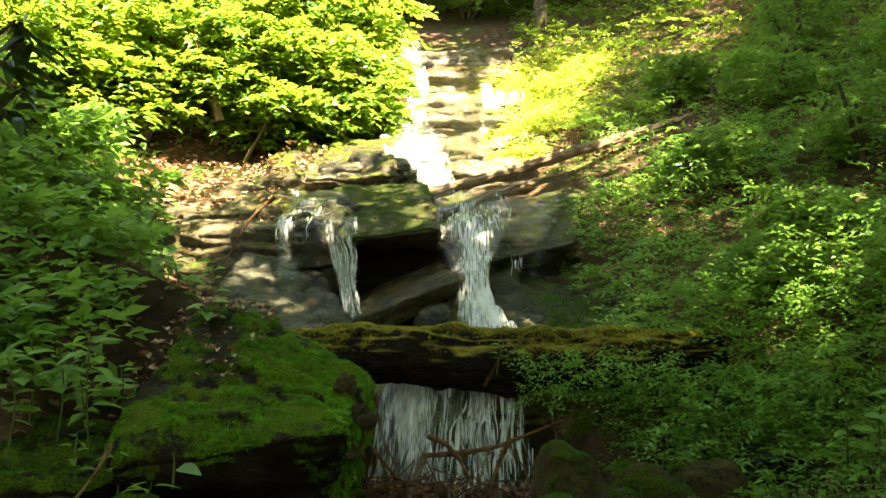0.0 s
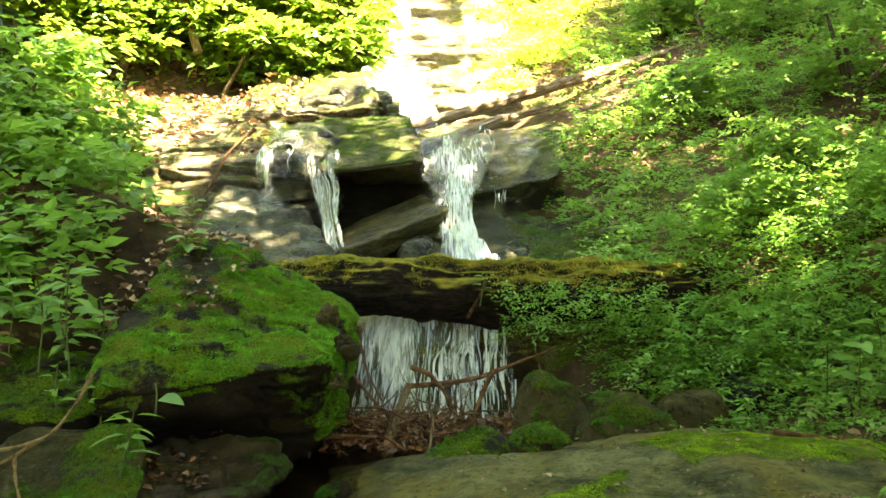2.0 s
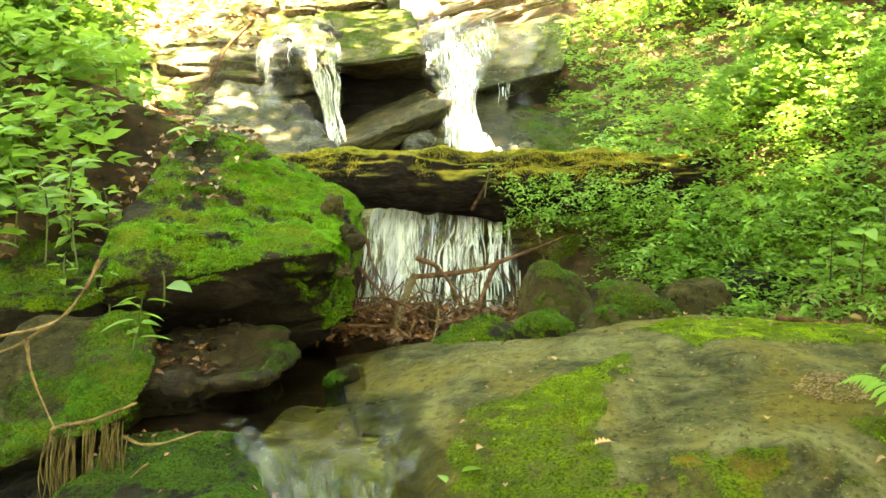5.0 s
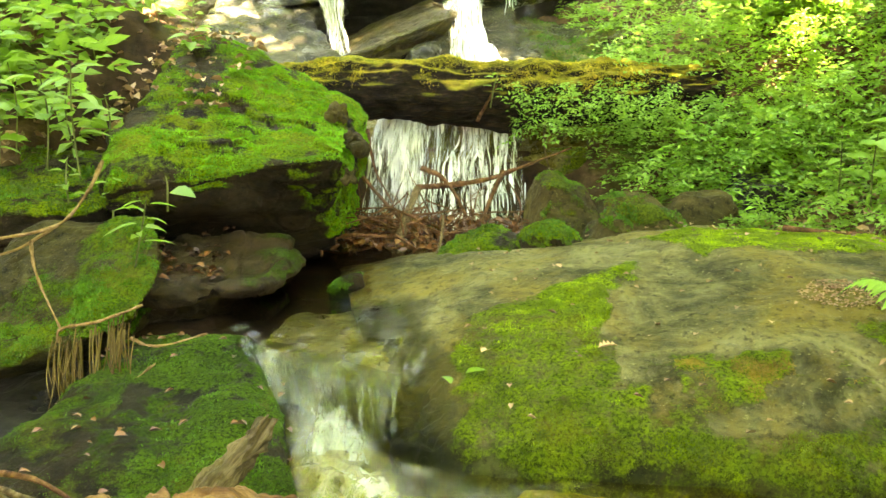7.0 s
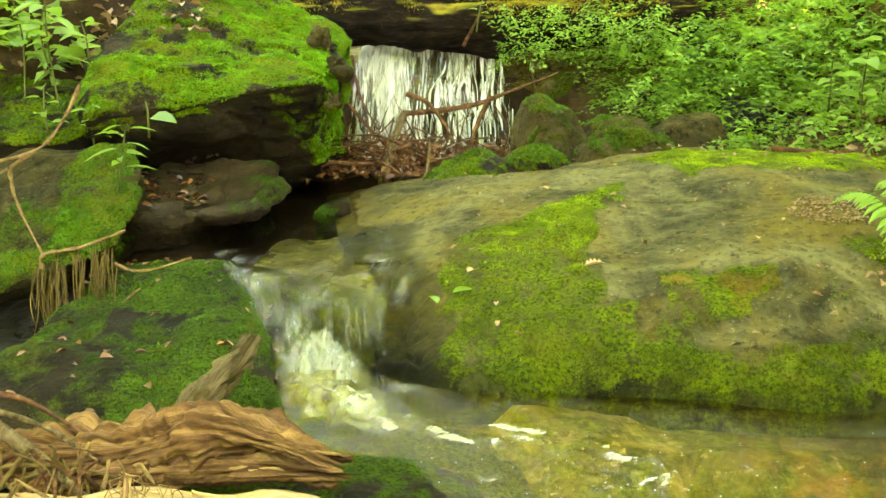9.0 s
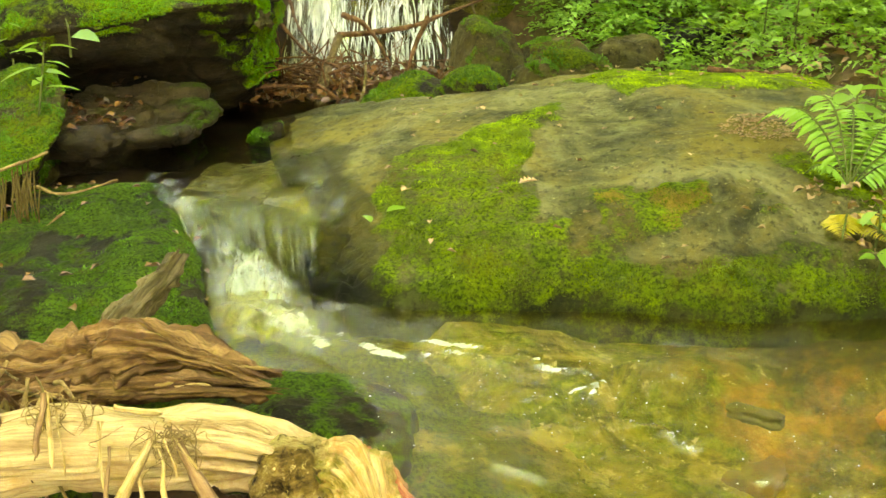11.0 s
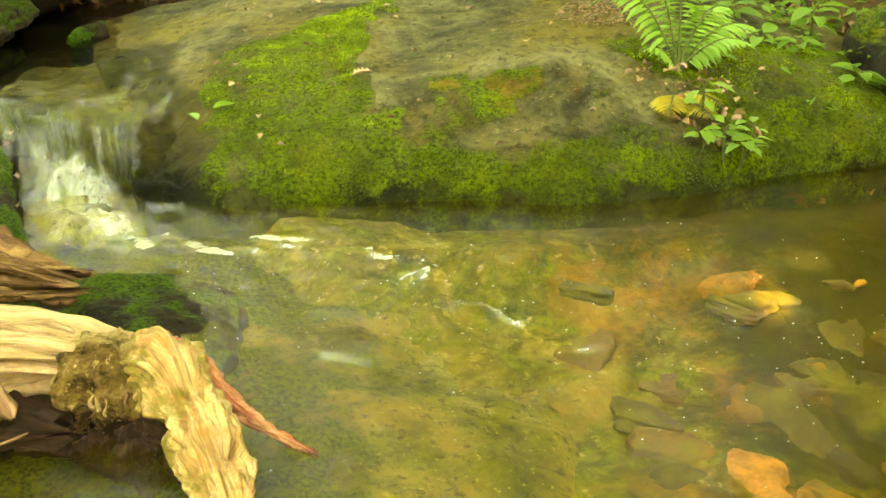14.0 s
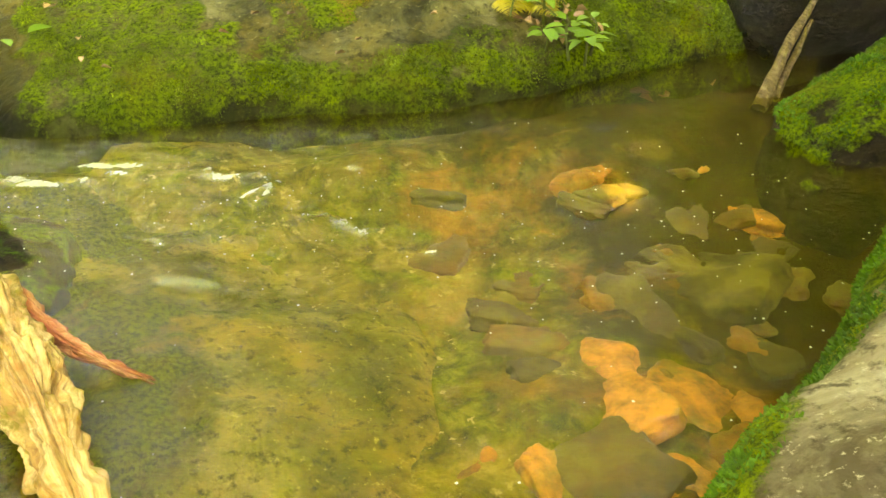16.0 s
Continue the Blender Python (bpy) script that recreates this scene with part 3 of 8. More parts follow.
M_LITTER = leaf_mat("fallen_leaf", (0.07, 0.034, 0.014), (0.2, 0.11, 0.05), (0.36, 0.23, 0.12), (0.26, 0.14, 0.06), gloss=0.6, through=0.1)
M_BARK = wood_mat("bark", (0.03, 0.022, 0.015), (0.1, 0.075, 0.05), (0.2, 0.16, 0.11), stretch=(9, 9, 1.5), rough=0.9)
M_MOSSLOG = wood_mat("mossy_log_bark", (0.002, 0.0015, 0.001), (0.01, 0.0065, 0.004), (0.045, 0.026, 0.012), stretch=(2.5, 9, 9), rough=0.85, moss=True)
M_PALEWOOD = wood_mat("bleached_wood", (0.08, 0.04, 0.012), (0.36, 0.24, 0.09), (0.6, 0.45, 0.21), stretch=(1.5, 12, 12), rough=0.65, fine=8)
M_DRIFT2 = wood_mat("grey_driftwood", (0.03, 0.02, 0.01), (0.13, 0.095, 0.045), (0.28, 0.22, 0.12), stretch=(14, 2.5, 14), rough=0.75, fine=8)
M_SPLIT = drift_mat("split_driftwood", (0.016, 0.007, 0.003), (0.11, 0.055, 0.02), (0.3, 0.18, 0.075), (0.07, 0.032, 0.012))
M_DRIFT_GREY = drift_mat("grey_split_driftwood", (0.014, 0.009, 0.004), (0.07, 0.052, 0.022), (0.19, 0.15, 0.075), (0.05, 0.036, 0.012))
M_LOGGREY = drift_mat("weathered_grey_log", (0.03, 0.02, 0.01), (0.16, 0.11, 0.06), (0.42, 0.33, 0.21), (0.1, 0.06, 0.025))
M_BLEACHED = drift_mat("bleached_log_wood", (0.19, 0.11, 0.048), (0.34, 0.235, 0.115), (0.5, 0.37, 0.205), (0.28, 0.165, 0.06))
M_ROOTWOOD = drift_mat("bleached_torn_root", (0.1, 0.04, 0.012), (0.34, 0.21, 0.075), (0.54, 0.42, 0.22), (0.26, 0.1, 0.022), lichen=(0.13, 0.11, 0.016))
M_ROTWOOD = drift_mat("rotten_wood", (0.014, 0.007, 0.003), (0.09, 0.05, 0.016), (0.34, 0.2, 0.06), (0.3, 0.16, 0.03), lichen=(0.05, 0.07, 0.01))
# Black that paints the shade in the hollow under the log.
M_HOLLOW_SHADE = drift_mat("log_hollow_shade", (0.003, 0.002, 0.001), (0.012, 0.006, 0.003), (0.05, 0.024, 0.01), (0.03, 0.014, 0.005))
M_REDROOT = drift_mat("red_rotten_wood", (0.06, 0.014, 0.007), (0.3, 0.1, 0.04), (0.58, 0.36, 0.19), (0.2, 0.045, 0.02))
M_SLAT = drift_mat("torn_wood_strip", (0.09, 0.05, 0.015), (0.3, 0.2, 0.08), (0.52, 0.4, 0.2), (0.2, 0.11, 0.03))
M_SLATDARK = drift_mat("dark_wood_strip", (0.04, 0.018, 0.008), (0.16, 0.085, 0.04), (0.3, 0.19, 0.1), (0.1, 0.05, 0.02))
M_VINE = wood_mat("dry_vine_bark", (0.05, 0.03, 0.012), (0.2, 0.13, 0.055), (0.36, 0.26, 0.12), stretch=(6, 6, 6), rough=0.8)
M_STRAND = wood_mat("withered_strand", (0.04, 0.028, 0.01), (0.12, 0.085, 0.028), (0.22, 0.17, 0.06), stretch=(6, 6, 2), rough=0.8)
M_TWIG = wood_mat("twig_bark", (0.02, 0.01, 0.005), (0.1, 0.047, 0.02), (0.25, 0.13, 0.06), stretch=(6, 6, 6), rough=0.8)
M_POOL = water_mat("pool_water", (0.98, 0.9, 0.6), ripple=0.8, scale=19.0, foam=0.6, fscale=26.0, stretch=(1.0, 1.5, 1), murk=(0.1, (0.12, 0.11, 0.02)), dist=0.005, soft=(0.42, 0.6, 0.9), white=(0.4, 0.43, 0.32))
M_STREAM = water_mat("stream_water", (0.9, 0.87, 0.7), ripple=0.3, scale=12.0, foam=0.4, fscale=12.0, stretch=(3.0, 0.8, 1), soft=(0.56, 0.64, 0.8), white=(0.45, 0.47, 0.33))
M_SLIDEWATER = water_mat("sliding_water", (0.92, 0.92, 0.76), ripple=0.3, scale=14.0, foam=0.4, fscale=16.0, stretch=(2.4, 1.2, 1), soft=(0.6, 0.68, 0.8), white=(0.36, 0.39, 0.3))
M_CHUTE = water_mat("chute_water", (0.8, 0.84, 0.66), ripple=0.6, scale=13.0, foam=0.72, fscale=16.0, stretch=(3.4, 1.2, 1), soft=(0.47, 0.58, 0.95), white=(0.3, 0.34, 0.26))
M_CURTAIN = water_mat("curtain_water", (0.7, 0.78, 0.52), ripple=1.0, scale=10.0, foam=0.65, fscale=9.0, stretch=(6.0, 0.7, 1), soft=(0.5, 0.62, 0.82), white=(0.55, 0.6, 0.48))
M_FALL = water_mat("white_water", (0.95, 0.96, 0.9), ripple=1.0, scale=9.0, foam=0.95, fscale=7.0, stretch=(6.0, 0.6, 1), soft=(0.46, 0.56, 0.7))


# White of drifting bubbles, also used to paint sparkle on the ripples.
M_FLECK, _nt, _b = material("bubbles_and_glints")
_nt.links.new(ramp(_nt, grain(_nt, place(_nt), 60, 3), (0.3, (0.4, 0.41, 0.36)), (0.7, (0.6, 0.6, 0.56))), _b.inputs["Base Color"])
_b.inputs["Roughness"].default_value = 0.3


def soil_mat():
    m, nt, b = material("forest_soil")
    v = place(nt)
    col = ramp(nt, grain(nt, v, 6, 9, 0.7), (0.3, (0.025, 0.016, 0.009)), (0.5, (0.085, 0.052, 0.026)), (0.7, (0.2, 0.125, 0.065)))
    col = mixc(nt, ramp(nt, grain(nt, v, 1.1, 4), (0.5, 0.0), (0.64, 0.8)), col, (0.05, 0.085, 0.012))
    sep = nt.nodes.new("ShaderNodeSeparateXYZ")
    nt.links.new(v, sep.inputs[0])
    bed = ramp(nt, grain(nt, v, 3.4, 10, 0.72, 0.8), (0.36, (0.03, 0.034, 0.006)), (0.46, (0.15, 0.135, 0.026)), (0.56, (0.28, 0.23, 0.055)), (0.68, (0.44, 0.36, 0.13)))
    bed = mixc(nt, ramp(nt, grain(nt, v, 15, 5, 0.7), (0.58, 0.0), (0.66, 0.6)), bed, (0.55, 0.46, 0.18))
    bed = mixc(nt, ramp(nt, grain(nt, v, 11, 6, 0.7, 0.4), (0.36, 0.8), (0.45, 0.0)), bed, (0.06, 0.06, 0.012))
    weed = calc(nt, "ADD", grain(nt, v, 2.3, 5, 0.6, 0.6), calc(nt, "MULTIPLY", sep.outputs[0], -0.07))
    bed = mixc(nt, ramp(nt, weed, (0.4, 0.0), (0.5, 0.85)), bed, ramp(nt, grain(nt, v, 17, 8, 0.75, 0.5), (0.36, (0.03, 0.05, 0.005)), (0.5, (0.12, 0.165, 0.014)), (0.64, (0.3, 0.31, 0.05))))
    bed = mixc(nt, ramp(nt, grain(nt, v, 24, 4, 0.7, 0.3), (0.63, 0.0), (0.68, 0.8)), bed, (0.6, 0.5, 0.24))
    side = ramp(nt, calc(nt, "ADD", calc(nt, "DIVIDE", sep.outputs[0], 4.0), calc(nt, "MULTIPLY", calc(nt, "SUBTRACT", grain(nt, v, 1.5, 5), 0.5), 0.25)), (0.24, 0.0), (0.36, 1.0))
    bed = mixc(nt, calc(nt, "MULTIPLY", side, ramp(nt, grain(nt, v, 3.3, 7, 0.65, 0.5), (0.46, 0.9), (0.58, 0.0))), bed, (0.06, 0.045, 0.009))
    bed = mixc(nt, calc(nt, "MULTIPLY", side, ramp(nt, grain(nt, v, 2.9, 7, 0.65, 0.5), (0.48, 0.0), (0.62, 0.9))), bed, mixc(nt, ramp(nt, grain(nt, v, 9, 7, 0.7), (0.4, 0.0), (0.62, 1.0)), (0.3, 0.15, 0.035), (0.58, 0.26, 0.07)))
    # Bed darkens with x to paint the deep shade along the pool's right edge.
    edge_shade = ramp(nt, calc(nt, "ADD", calc(nt, "DIVIDE", sep.outputs[0], 4.0), calc(nt, "MULTIPLY", calc(nt, "SUBTRACT", grain(nt, v, 2.6, 7, 0.65), 0.5), 0.5)), (0.34, 0.0), (0.45, 0.9))
    bed = mixc(nt, edge_shade, bed, (0.03, 0.022, 0.006))
    low = ramp(nt, calc(nt, "ADD", sep.outputs[2], 0.5), (0.5, 1.0), (0.56, 0.0))
    near = ramp(nt, calc(nt, "DIVIDE", sep.outputs[1], 10.0), (0.38, 1.0), (0.42, 0.0))
    col = mixc(nt, calc(nt, "MULTIPLY", low, near), col, bed)
    # Near-black soil: wet mud, plus painted shade under the slab and boulder.
    mud_shade = calc(nt, "MULTIPLY", ramp(nt, calc(nt, "DIVIDE", sep.outputs[1], 10.0), (0.34, 0.0), (0.37, 1.0), (0.7, 1.0), (0.74, 0.0)), ramp(nt, calc(nt, "ADD", calc(nt, "DIVIDE", sep.outputs[0], 10.0), 0.5), (0.24, 0.0), (0.27, 1.0), (0.58, 1.0), (0.62, 0.0)))
    col = mixc(nt, calc(nt, "MULTIPLY", mud_shade, 0.9), col, ramp(nt, grain(nt, v, 5, 8, 0.7), (0.38, (0.006, 0.004, 0.002)), (0.62, (0.035, 0.02, 0.007))))
    nt.links.new(col, b.inputs["Base Color"])
    b.inputs["Roughness"].default_value = 0.85
    b.inputs["Specular IOR Level"].default_value = 0.12
    bump(nt, b, grain(nt, v, 16, 9, 0.75), 0.9, 0.04)
    return m


M_SOIL = soil_mat()

# ---- ground ----
BED_Y = [-40, 0, 2.9, 3.35, 3.8, 5.0, 6.5, 6.8, 7.25, 7.9, 8.7, 9.4, 10.2, 11.2, 12.2, 14, 16, 19, 22, 30, 60, 120]
BED_Z = [-1.6, -0.30, -0.26, -0.1, 0.08, 0.1, 0.16, 0.3, 0.86, 1.1, 1.25, 1.6, 2.2, 2.6, 3.0, 3.75, 4.45, 6.3, 8.0, 12, 25, 52]
LEFT_Y = [-40, 1, 3.0, 4.0, 5.5, 7.0, 8.4, 10, 12, 13.2, 15, 18, 40]
LEFT_X = [-1.0, -0.9, -1.6, -2.1, -2.0, -0.9, -2.0, -2.6, -3.4, -3.4, -1.6, -1.1, -1.5]
RIGHT_Y = [-40, 0.6, 1.2, 2.2, 3.0, 4.0, 5.5, 7, 9, 11, 13, 16, 20, 40]
RIGHT_X = [1.0, 1.0, 1.6, 2.6, 2.9, 2.9, 2.0, 1.0, 1.2, 1.3, 1.0, 1.2, 1.6, 2.0]


def ground_z(x, y):
    x, y = np.asarray(x, float), np.asarray(y, float)
    z = np.interp(y, BED_Y, BED_Z)
    dl = np.maximum(np.interp(y, LEFT_Y, LEFT_X) - x, 0)
    dr = np.maximum(x - np.interp(y, RIGHT_Y, RIGHT_X), 0)
    al = np.interp(y, [2, 4, 5.8, 7.2, 8.5, 11, 14, 16], [0.30, 0.3, 0.75, 0.75, 0.4, 0.1, 0.3, 0.6])
    ar = np.interp(y, [2, 4, 6, 7, 9, 13, 16], [0.3, 0.3, 0.3, 0.35, 0.25, 0.2, 0.2])
    z = z + al * (1 - np.exp(-dl / 0.5)) + 0.22 * dl + 0.03 * dl * dl / (1 + 0.06 * dl)
    z = z + ar * (1 - np.exp(-dr / 0.4)) + 0.2 * dr + 0.02 * dr * dr / (1 + 0.06 * dr)
    z = z + 0.25 * np.exp(-((y - np.interp(x, [-0.4, 0.1, 2.8], [3.25, 3.1, 2.62])) / 0.3) ** 2) * step(0.1, 0.5, x) * (1 - step(2.6, 3.2, x))
    z = z - 0.35 * np.exp(-((x + 1.95) / 0.5) ** 4 - ((y - 3.75) / 0.5) ** 4)
    z = z - 0.75 * np.exp(-((x + 0.5) / 0.5) ** 4 - ((y - 9.75) / 0.75) ** 4)
    z = np.where((y < 3.35) & (y > 1.5) & (x > -0.6) & (x < 2.9), np.minimum(z, -0.06), z)
    p = np.stack([x, y, x * 0], -1)
    return z + 0.07 * fbm(p * 0.9, 4, 3) + 0.02 * fbm(p * 5, 3, 8)


def make_ground():
    xs = np.concatenate([np.linspace(-60, -6.2, 26), np.arange(-6, 7, 0.09), np.linspace(7.2, 60, 26)])
    ys = np.concatenate([np.linspace(-40, -1.2, 14), np.arange(-1, 15, 0.09), np.linspace(15.2, 110, 55)])
    X, Y = np.meshgrid(xs, ys)
    V = np.stack([X, Y, ground_z(X, Y)], -1).reshape(-1, 3)
    nx, ny = len(xs), len(ys)
    i = np.arange(nx * ny).reshape(ny, nx)
    F = np.stack([i[:-1, :-1], i[:-1, 1:], i[1:, 1:], i[1:, :-1]], -1).reshape(-1, 4)
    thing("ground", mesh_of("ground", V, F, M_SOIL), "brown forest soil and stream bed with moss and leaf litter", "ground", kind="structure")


make_ground()


# ---- water ----
def loft(name, rows, mat, across=24, along=10, wave=0.01, foam=0.5, edge=0.3, seed=0, freq=6.0, vary=0.35):
    """A sheet of running water through rows of (y, z, left x, right x)."""
    rows = np.array(rows, float)
    t = np.linspace(0, len(rows) - 1, (len(rows) - 1) * along + 1)
    cols = [np.interp(t, np.arange(len(rows)), rows[:, k]) for k in range(4)]
    ker = np.ones(along // 2 * 2 + 1) / (along // 2 * 2 + 1)
    pad = along // 2
    cols = [np.convolve(np.pad(c, pad, mode="edge"), ker, mode="valid") for c in cols]
    y, z, xl, xr = cols
    s = np.linspace(0, 1, across + 1)
    X = xl[:, None] * (1 - s) + xr[:, None] * s
    Y = np.repeat(y[:, None], across + 1, 1)
    Z = np.repeat(z[:, None], across + 1, 1)
    dl = np.concatenate([[0], np.cumsum(np.hypot(np.diff(y), np.diff(z)))])
    U = np.stack([X, np.repeat(dl[:, None], across + 1, 1)], -1)
    slope = np.abs(np.gradient(z)) / (np.hypot(np.gradient(z), np.gradient(y)) + 1e-6)
    w = wave * fbm(np.stack([X * freq, U[..., 1] * freq * 0.5, X * 0 + seed], -1), 3, seed)
    P = np.stack([X, Y - w * slope[:, None], Z + w * (1 - 0.6 * slope[:, None]) - 0.02 * (2 * s - 1) ** 6], -1)
    fo = np.full(X.shape, foam) if np.isscalar(foam) else np.repeat(np.interp(t, np.arange(len(rows)), foam)[:, None], across + 1, 1)
    fo = fo - edge * np.abs(2 * s - 1) ** 3 + vary * fbm(np.stack([X * 3, U[..., 1] * 0.6, X * 0 + seed], -1), 3, seed + 5)
    n, m = X.shape
    i = np.arange(n * m).reshape(n, m)
    F = np.stack([i[:-1, :-1], i[1:, :-1], i[1:, 1:], i[:-1, 1:]], -1).reshape(-1, 4)
    return mesh_of(name, P.reshape(-1, 3), F, mat, attrs={"foam": fo.ravel()}, uv=U.reshape(-1, 2))


FOAM_LINES = [([(-0.3, 3.16), (-0.12, 2.98), (0.04, 2.84), (0.18, 2.85), (0.32, 2.81)], 0.085, 1.1), ([(-0.1, 2.92), (0.1, 2.76), (0.26, 2.76)], 0.045, 0.85), ([(0.3, 2.82), (0.4, 2.74), (0.5, 2.72)], 0.022, 0.75),
              ([(0.55, 2.78), (0.64, 2.69), (0.69, 2.55), (0.71, 2.4), (0.8, 2.23)], 0.022, 1.15), ([(0.46, 2.45), (0.58, 2.49), (0.69, 2.57)], 0.02, 1.15), ([(0.45, 2.35), (0.64, 2.31)], 0.018, 0.7),
              ([(0.78, 2.28), (0.9, 2.17), (0.89, 2.02), (0.98, 2.0)], 0.016, 0.9), ([(0.88, 2.5), (1.0, 2.56)], 0.02, 0.8), ([(0.74, 2.28), (0.84, 2.2)], 0.035, 0.85), ([(0.86, 1.7), (0.93, 1.62)], 0.014, 0.7), ([(0.3, 2.6), (0.42, 2.52), (0.5, 2.56)], 0.013, 0.6), ([(0.16, 2.62), (0.3, 2.5)], 0.012, 0.6)]


def make_pool():
    xs = np.concatenate([np.arange(-1.3, -0.6, 0.03), np.arange(-0.6, 2.9, 0.014), np.arange(2.9, 4.2, 0.04)])
    ys = np.concatenate([np.linspace(-14, -1.3, 30), np.arange(-1.2, 0.8, 0.05), np.arange(0.8, 3.5, 0.013)])
    X, Y = np.meshgrid(xs, ys)
    U, V = X * 0.86 - Y * 0.5, X * 0.5 + Y * 0.86
    flat = lambda a, b, sd, o=3: fbm(np.stack([a, b, X * 0], -1), o, sd)
    run = blob(X, Y, 0.1, 2.6, 1.1, 0.75, 0.7)
    boil = blob(X, Y, -0.32, 3.16, 0.26, 0.22, 0.7)
    brow = np.interp(X, FOOT_X, FOOT_Y) - Y
    lap = np.exp(-((brow - 0.22) / 0.2) ** 2) * step(-0.1, 0.3, X) * (1 - step(1.3, 1.9, X))
    wob = 0.25 * flat(X * 2.2, Y * 2.2, 5)
    Z = 0.0035 * flat(X * 4 + Y, Y * 7, 2) + (0.0012 + 0.0075 * run) * (np.abs(flat(U * 4.5 + wob, V * 17 + wob * 3, 18)) - 0.3)
    Z = Z + (0.0009 + 0.0036 * run) * flat(U * 13, V * 34, 19) + 0.0022 * lap * np.sin((brow + 0.05 * flat(X * 3, Y * 3, 16)) * 78)
    Z = Z + boil * (0.015 + 0.04 * flat(X * 10, Y * 10, 14))
    fo = 0.02 + 0.55 * boil - 0.3 * boil * np.abs(flat(X * 13, Y * 13, 26)) + 0.2 * flat(X * 5, Y * 9, 6, 4) + 0.26 * flat(U * 6, V * 21, 7)
    fo = fo + 0.22 * run * step(0.25, 0.7, flat(U * 3, V * 12, 24))
    wx, wy = X + 0.06 * flat(X * 9, Y * 9, 51), Y + 0.06 * flat(X * 9, Y * 9, 52)
    torn = 0.7 + 1.1 * flat(U * 14, V * 44, 53, 4)
    for pts, wide, much in FOAM_LINES:
        d = np.full(X.shape, 9.0)
        for (ax, ay), (bx, by) in zip(pts[:-1], pts[1:]):
            t = np.clip(((wx - ax) * (bx - ax) + (wy - ay) * (by - ay)) / ((bx - ax) ** 2 + (by - ay) ** 2), 0, 1)
            d = np.minimum(d, np.hypot(wx - ax - t * (bx - ax), wy - ay - t * (by - ay)))
        ridge = np.exp(-(d / wide) ** 2)
        fo = np.maximum(fo, fo * 0.4 + 0.66 * much * ridge * torn)
        Z = Z + 0.008 * much * ridge
    n, m = X.shape
    i = np.arange(n * m).reshape(n, m)
    F = np.stack([i[:-1, :-1], i[:-1, 1:], i[1:, 1:], i[1:, :-1]], -1).reshape(-1, 4)
    me = mesh_of("water", np.stack([X, Y, Z], -1).reshape(-1, 3), F, M_POOL, attrs={"foam": fo.ravel()}, uv=np.stack([X, Y], -1).reshape(-1, 2))
    thing("water_pool", me, "clear shallow amber pool rippling over its stony bed", "water", kind="structure")


BROW_X, BROW_Z = [-0.35, -0.17, 0.06, 0.31, 0.62, 0.97, 1.34, 1.72, 2.3, 3.3], [0.15, 0.2, 0.3, 0.38, 0.42, 0.44, 0.48, 0.51, 0.5, 0.3]
FOOT_X, FOOT_Y = [-0.3, -0.1, 0.3, 0.7, 1.05, 1.2, 1.45, 1.85, 2.1, 2.44, 2.7, 3.3], [3.3, 3.21, 3.15, 3.1, 3.05, 2.99, 2.94, 2.96, 3.04, 3.07, 3.1, 3.35]
make_pool()


def make_flecks():
    """Tiny bubbles drifting on the pool and specks painting its glints, too many to count."""
    rng = np.random.default_rng(91)
    n = 480
    x, y = rng.uniform(-0.1, 2.2, n), rng.uniform(0.9, 2.9, n)
    keep = rng.uniform(0, 1, n) < 0.25 + 0.75 * np.exp(-((y - 2.75 + 0.55 * x) / 0.5) ** 2)
    x, y = x[keep], y[keep]
    r = rng.uniform(0.0012, 0.0035, len(x))
    ring = np.array([(math.cos(a), math.sin(a), 0.0) for a in np.arange(6) * math.pi / 3] + [(0, 0, 0.7)])
    V = (np.stack([x, y, np.full(len(x), 0.004)], 1)[:, None] + ring[None] * r[:, None, None]).reshape(-1, 3)
    tri = np.array([[k, (k + 1) % 6, 6] for k in range(6)])
    F = (np.arange(len(x))[:, None, None] * 7 + tri[None]).reshape(-1, 3)
    thing("foam_and_glint_flecks", mesh_of("foam_and_glint_flecks", V, F, M_FLECK), "tiny white bubbles and painted glints on the pool", "foam", kind="stuff")


make_flecks()
thing("water_upper_pool", loft("water", [(7.0, 0.25, -0.9, 1.2), (5.6, 0.238, -1.4, 0.9), (5.0, 0.233, -1.5, 0.4), (4.75, 0.226, -1.2, 0.3)], M_STREAM, 40, 12, 0.008, [0.05, 0.06, 0.12, 0.2], 0.1, 3, vary=0.06),
      "clear dark stream water in the upper pool", "water", kind="structure")
thing("water_slide", loft("water", [(4.8, 0.24, -1.2, 0.35), (4.5, 0.238, -1.12, 0.26), (4.2, 0.232, -1.02, 0.12), (4.02, 0.222, -0.92, 0.02), (3.8, 0.212, -0.62, -0.06), (3.56, 0.2, -0.3, -0.12)], M_SLIDEWATER, 130, 40, 0.011, [0.1, 0.16, 0.22, 0.26, 0.3, 0.3], 0.1, 4, 15.0, vary=0.2),
      "rippling stream water sliding towards a stone lip", "water", kind="structure")


def curtain(S, T):
    """Places on a sheet of water that folds over an oblique lip and falls into the pool."""
    fall = np.clip(T - 0.3, 0, 1) / 0.7
    lip_y = 4.0 - 0.52 * S ** 1.15
    X = -0.86 + 0.7 * S + 0.1 * fall * (1 - S)
    Y = lip_y + 0.14 * (1 - np.minimum(T / 0.3, 1)) - 0.16 * np.sqrt(fall) * (0.5 + 0.5 * S) - 0.1 * fall * (1 - S)
    Z = 0.222 - 0.014 * np.minimum(T / 0.3, 1) - 0.21 * fall ** 1.7
    return X, Y, Z, fall


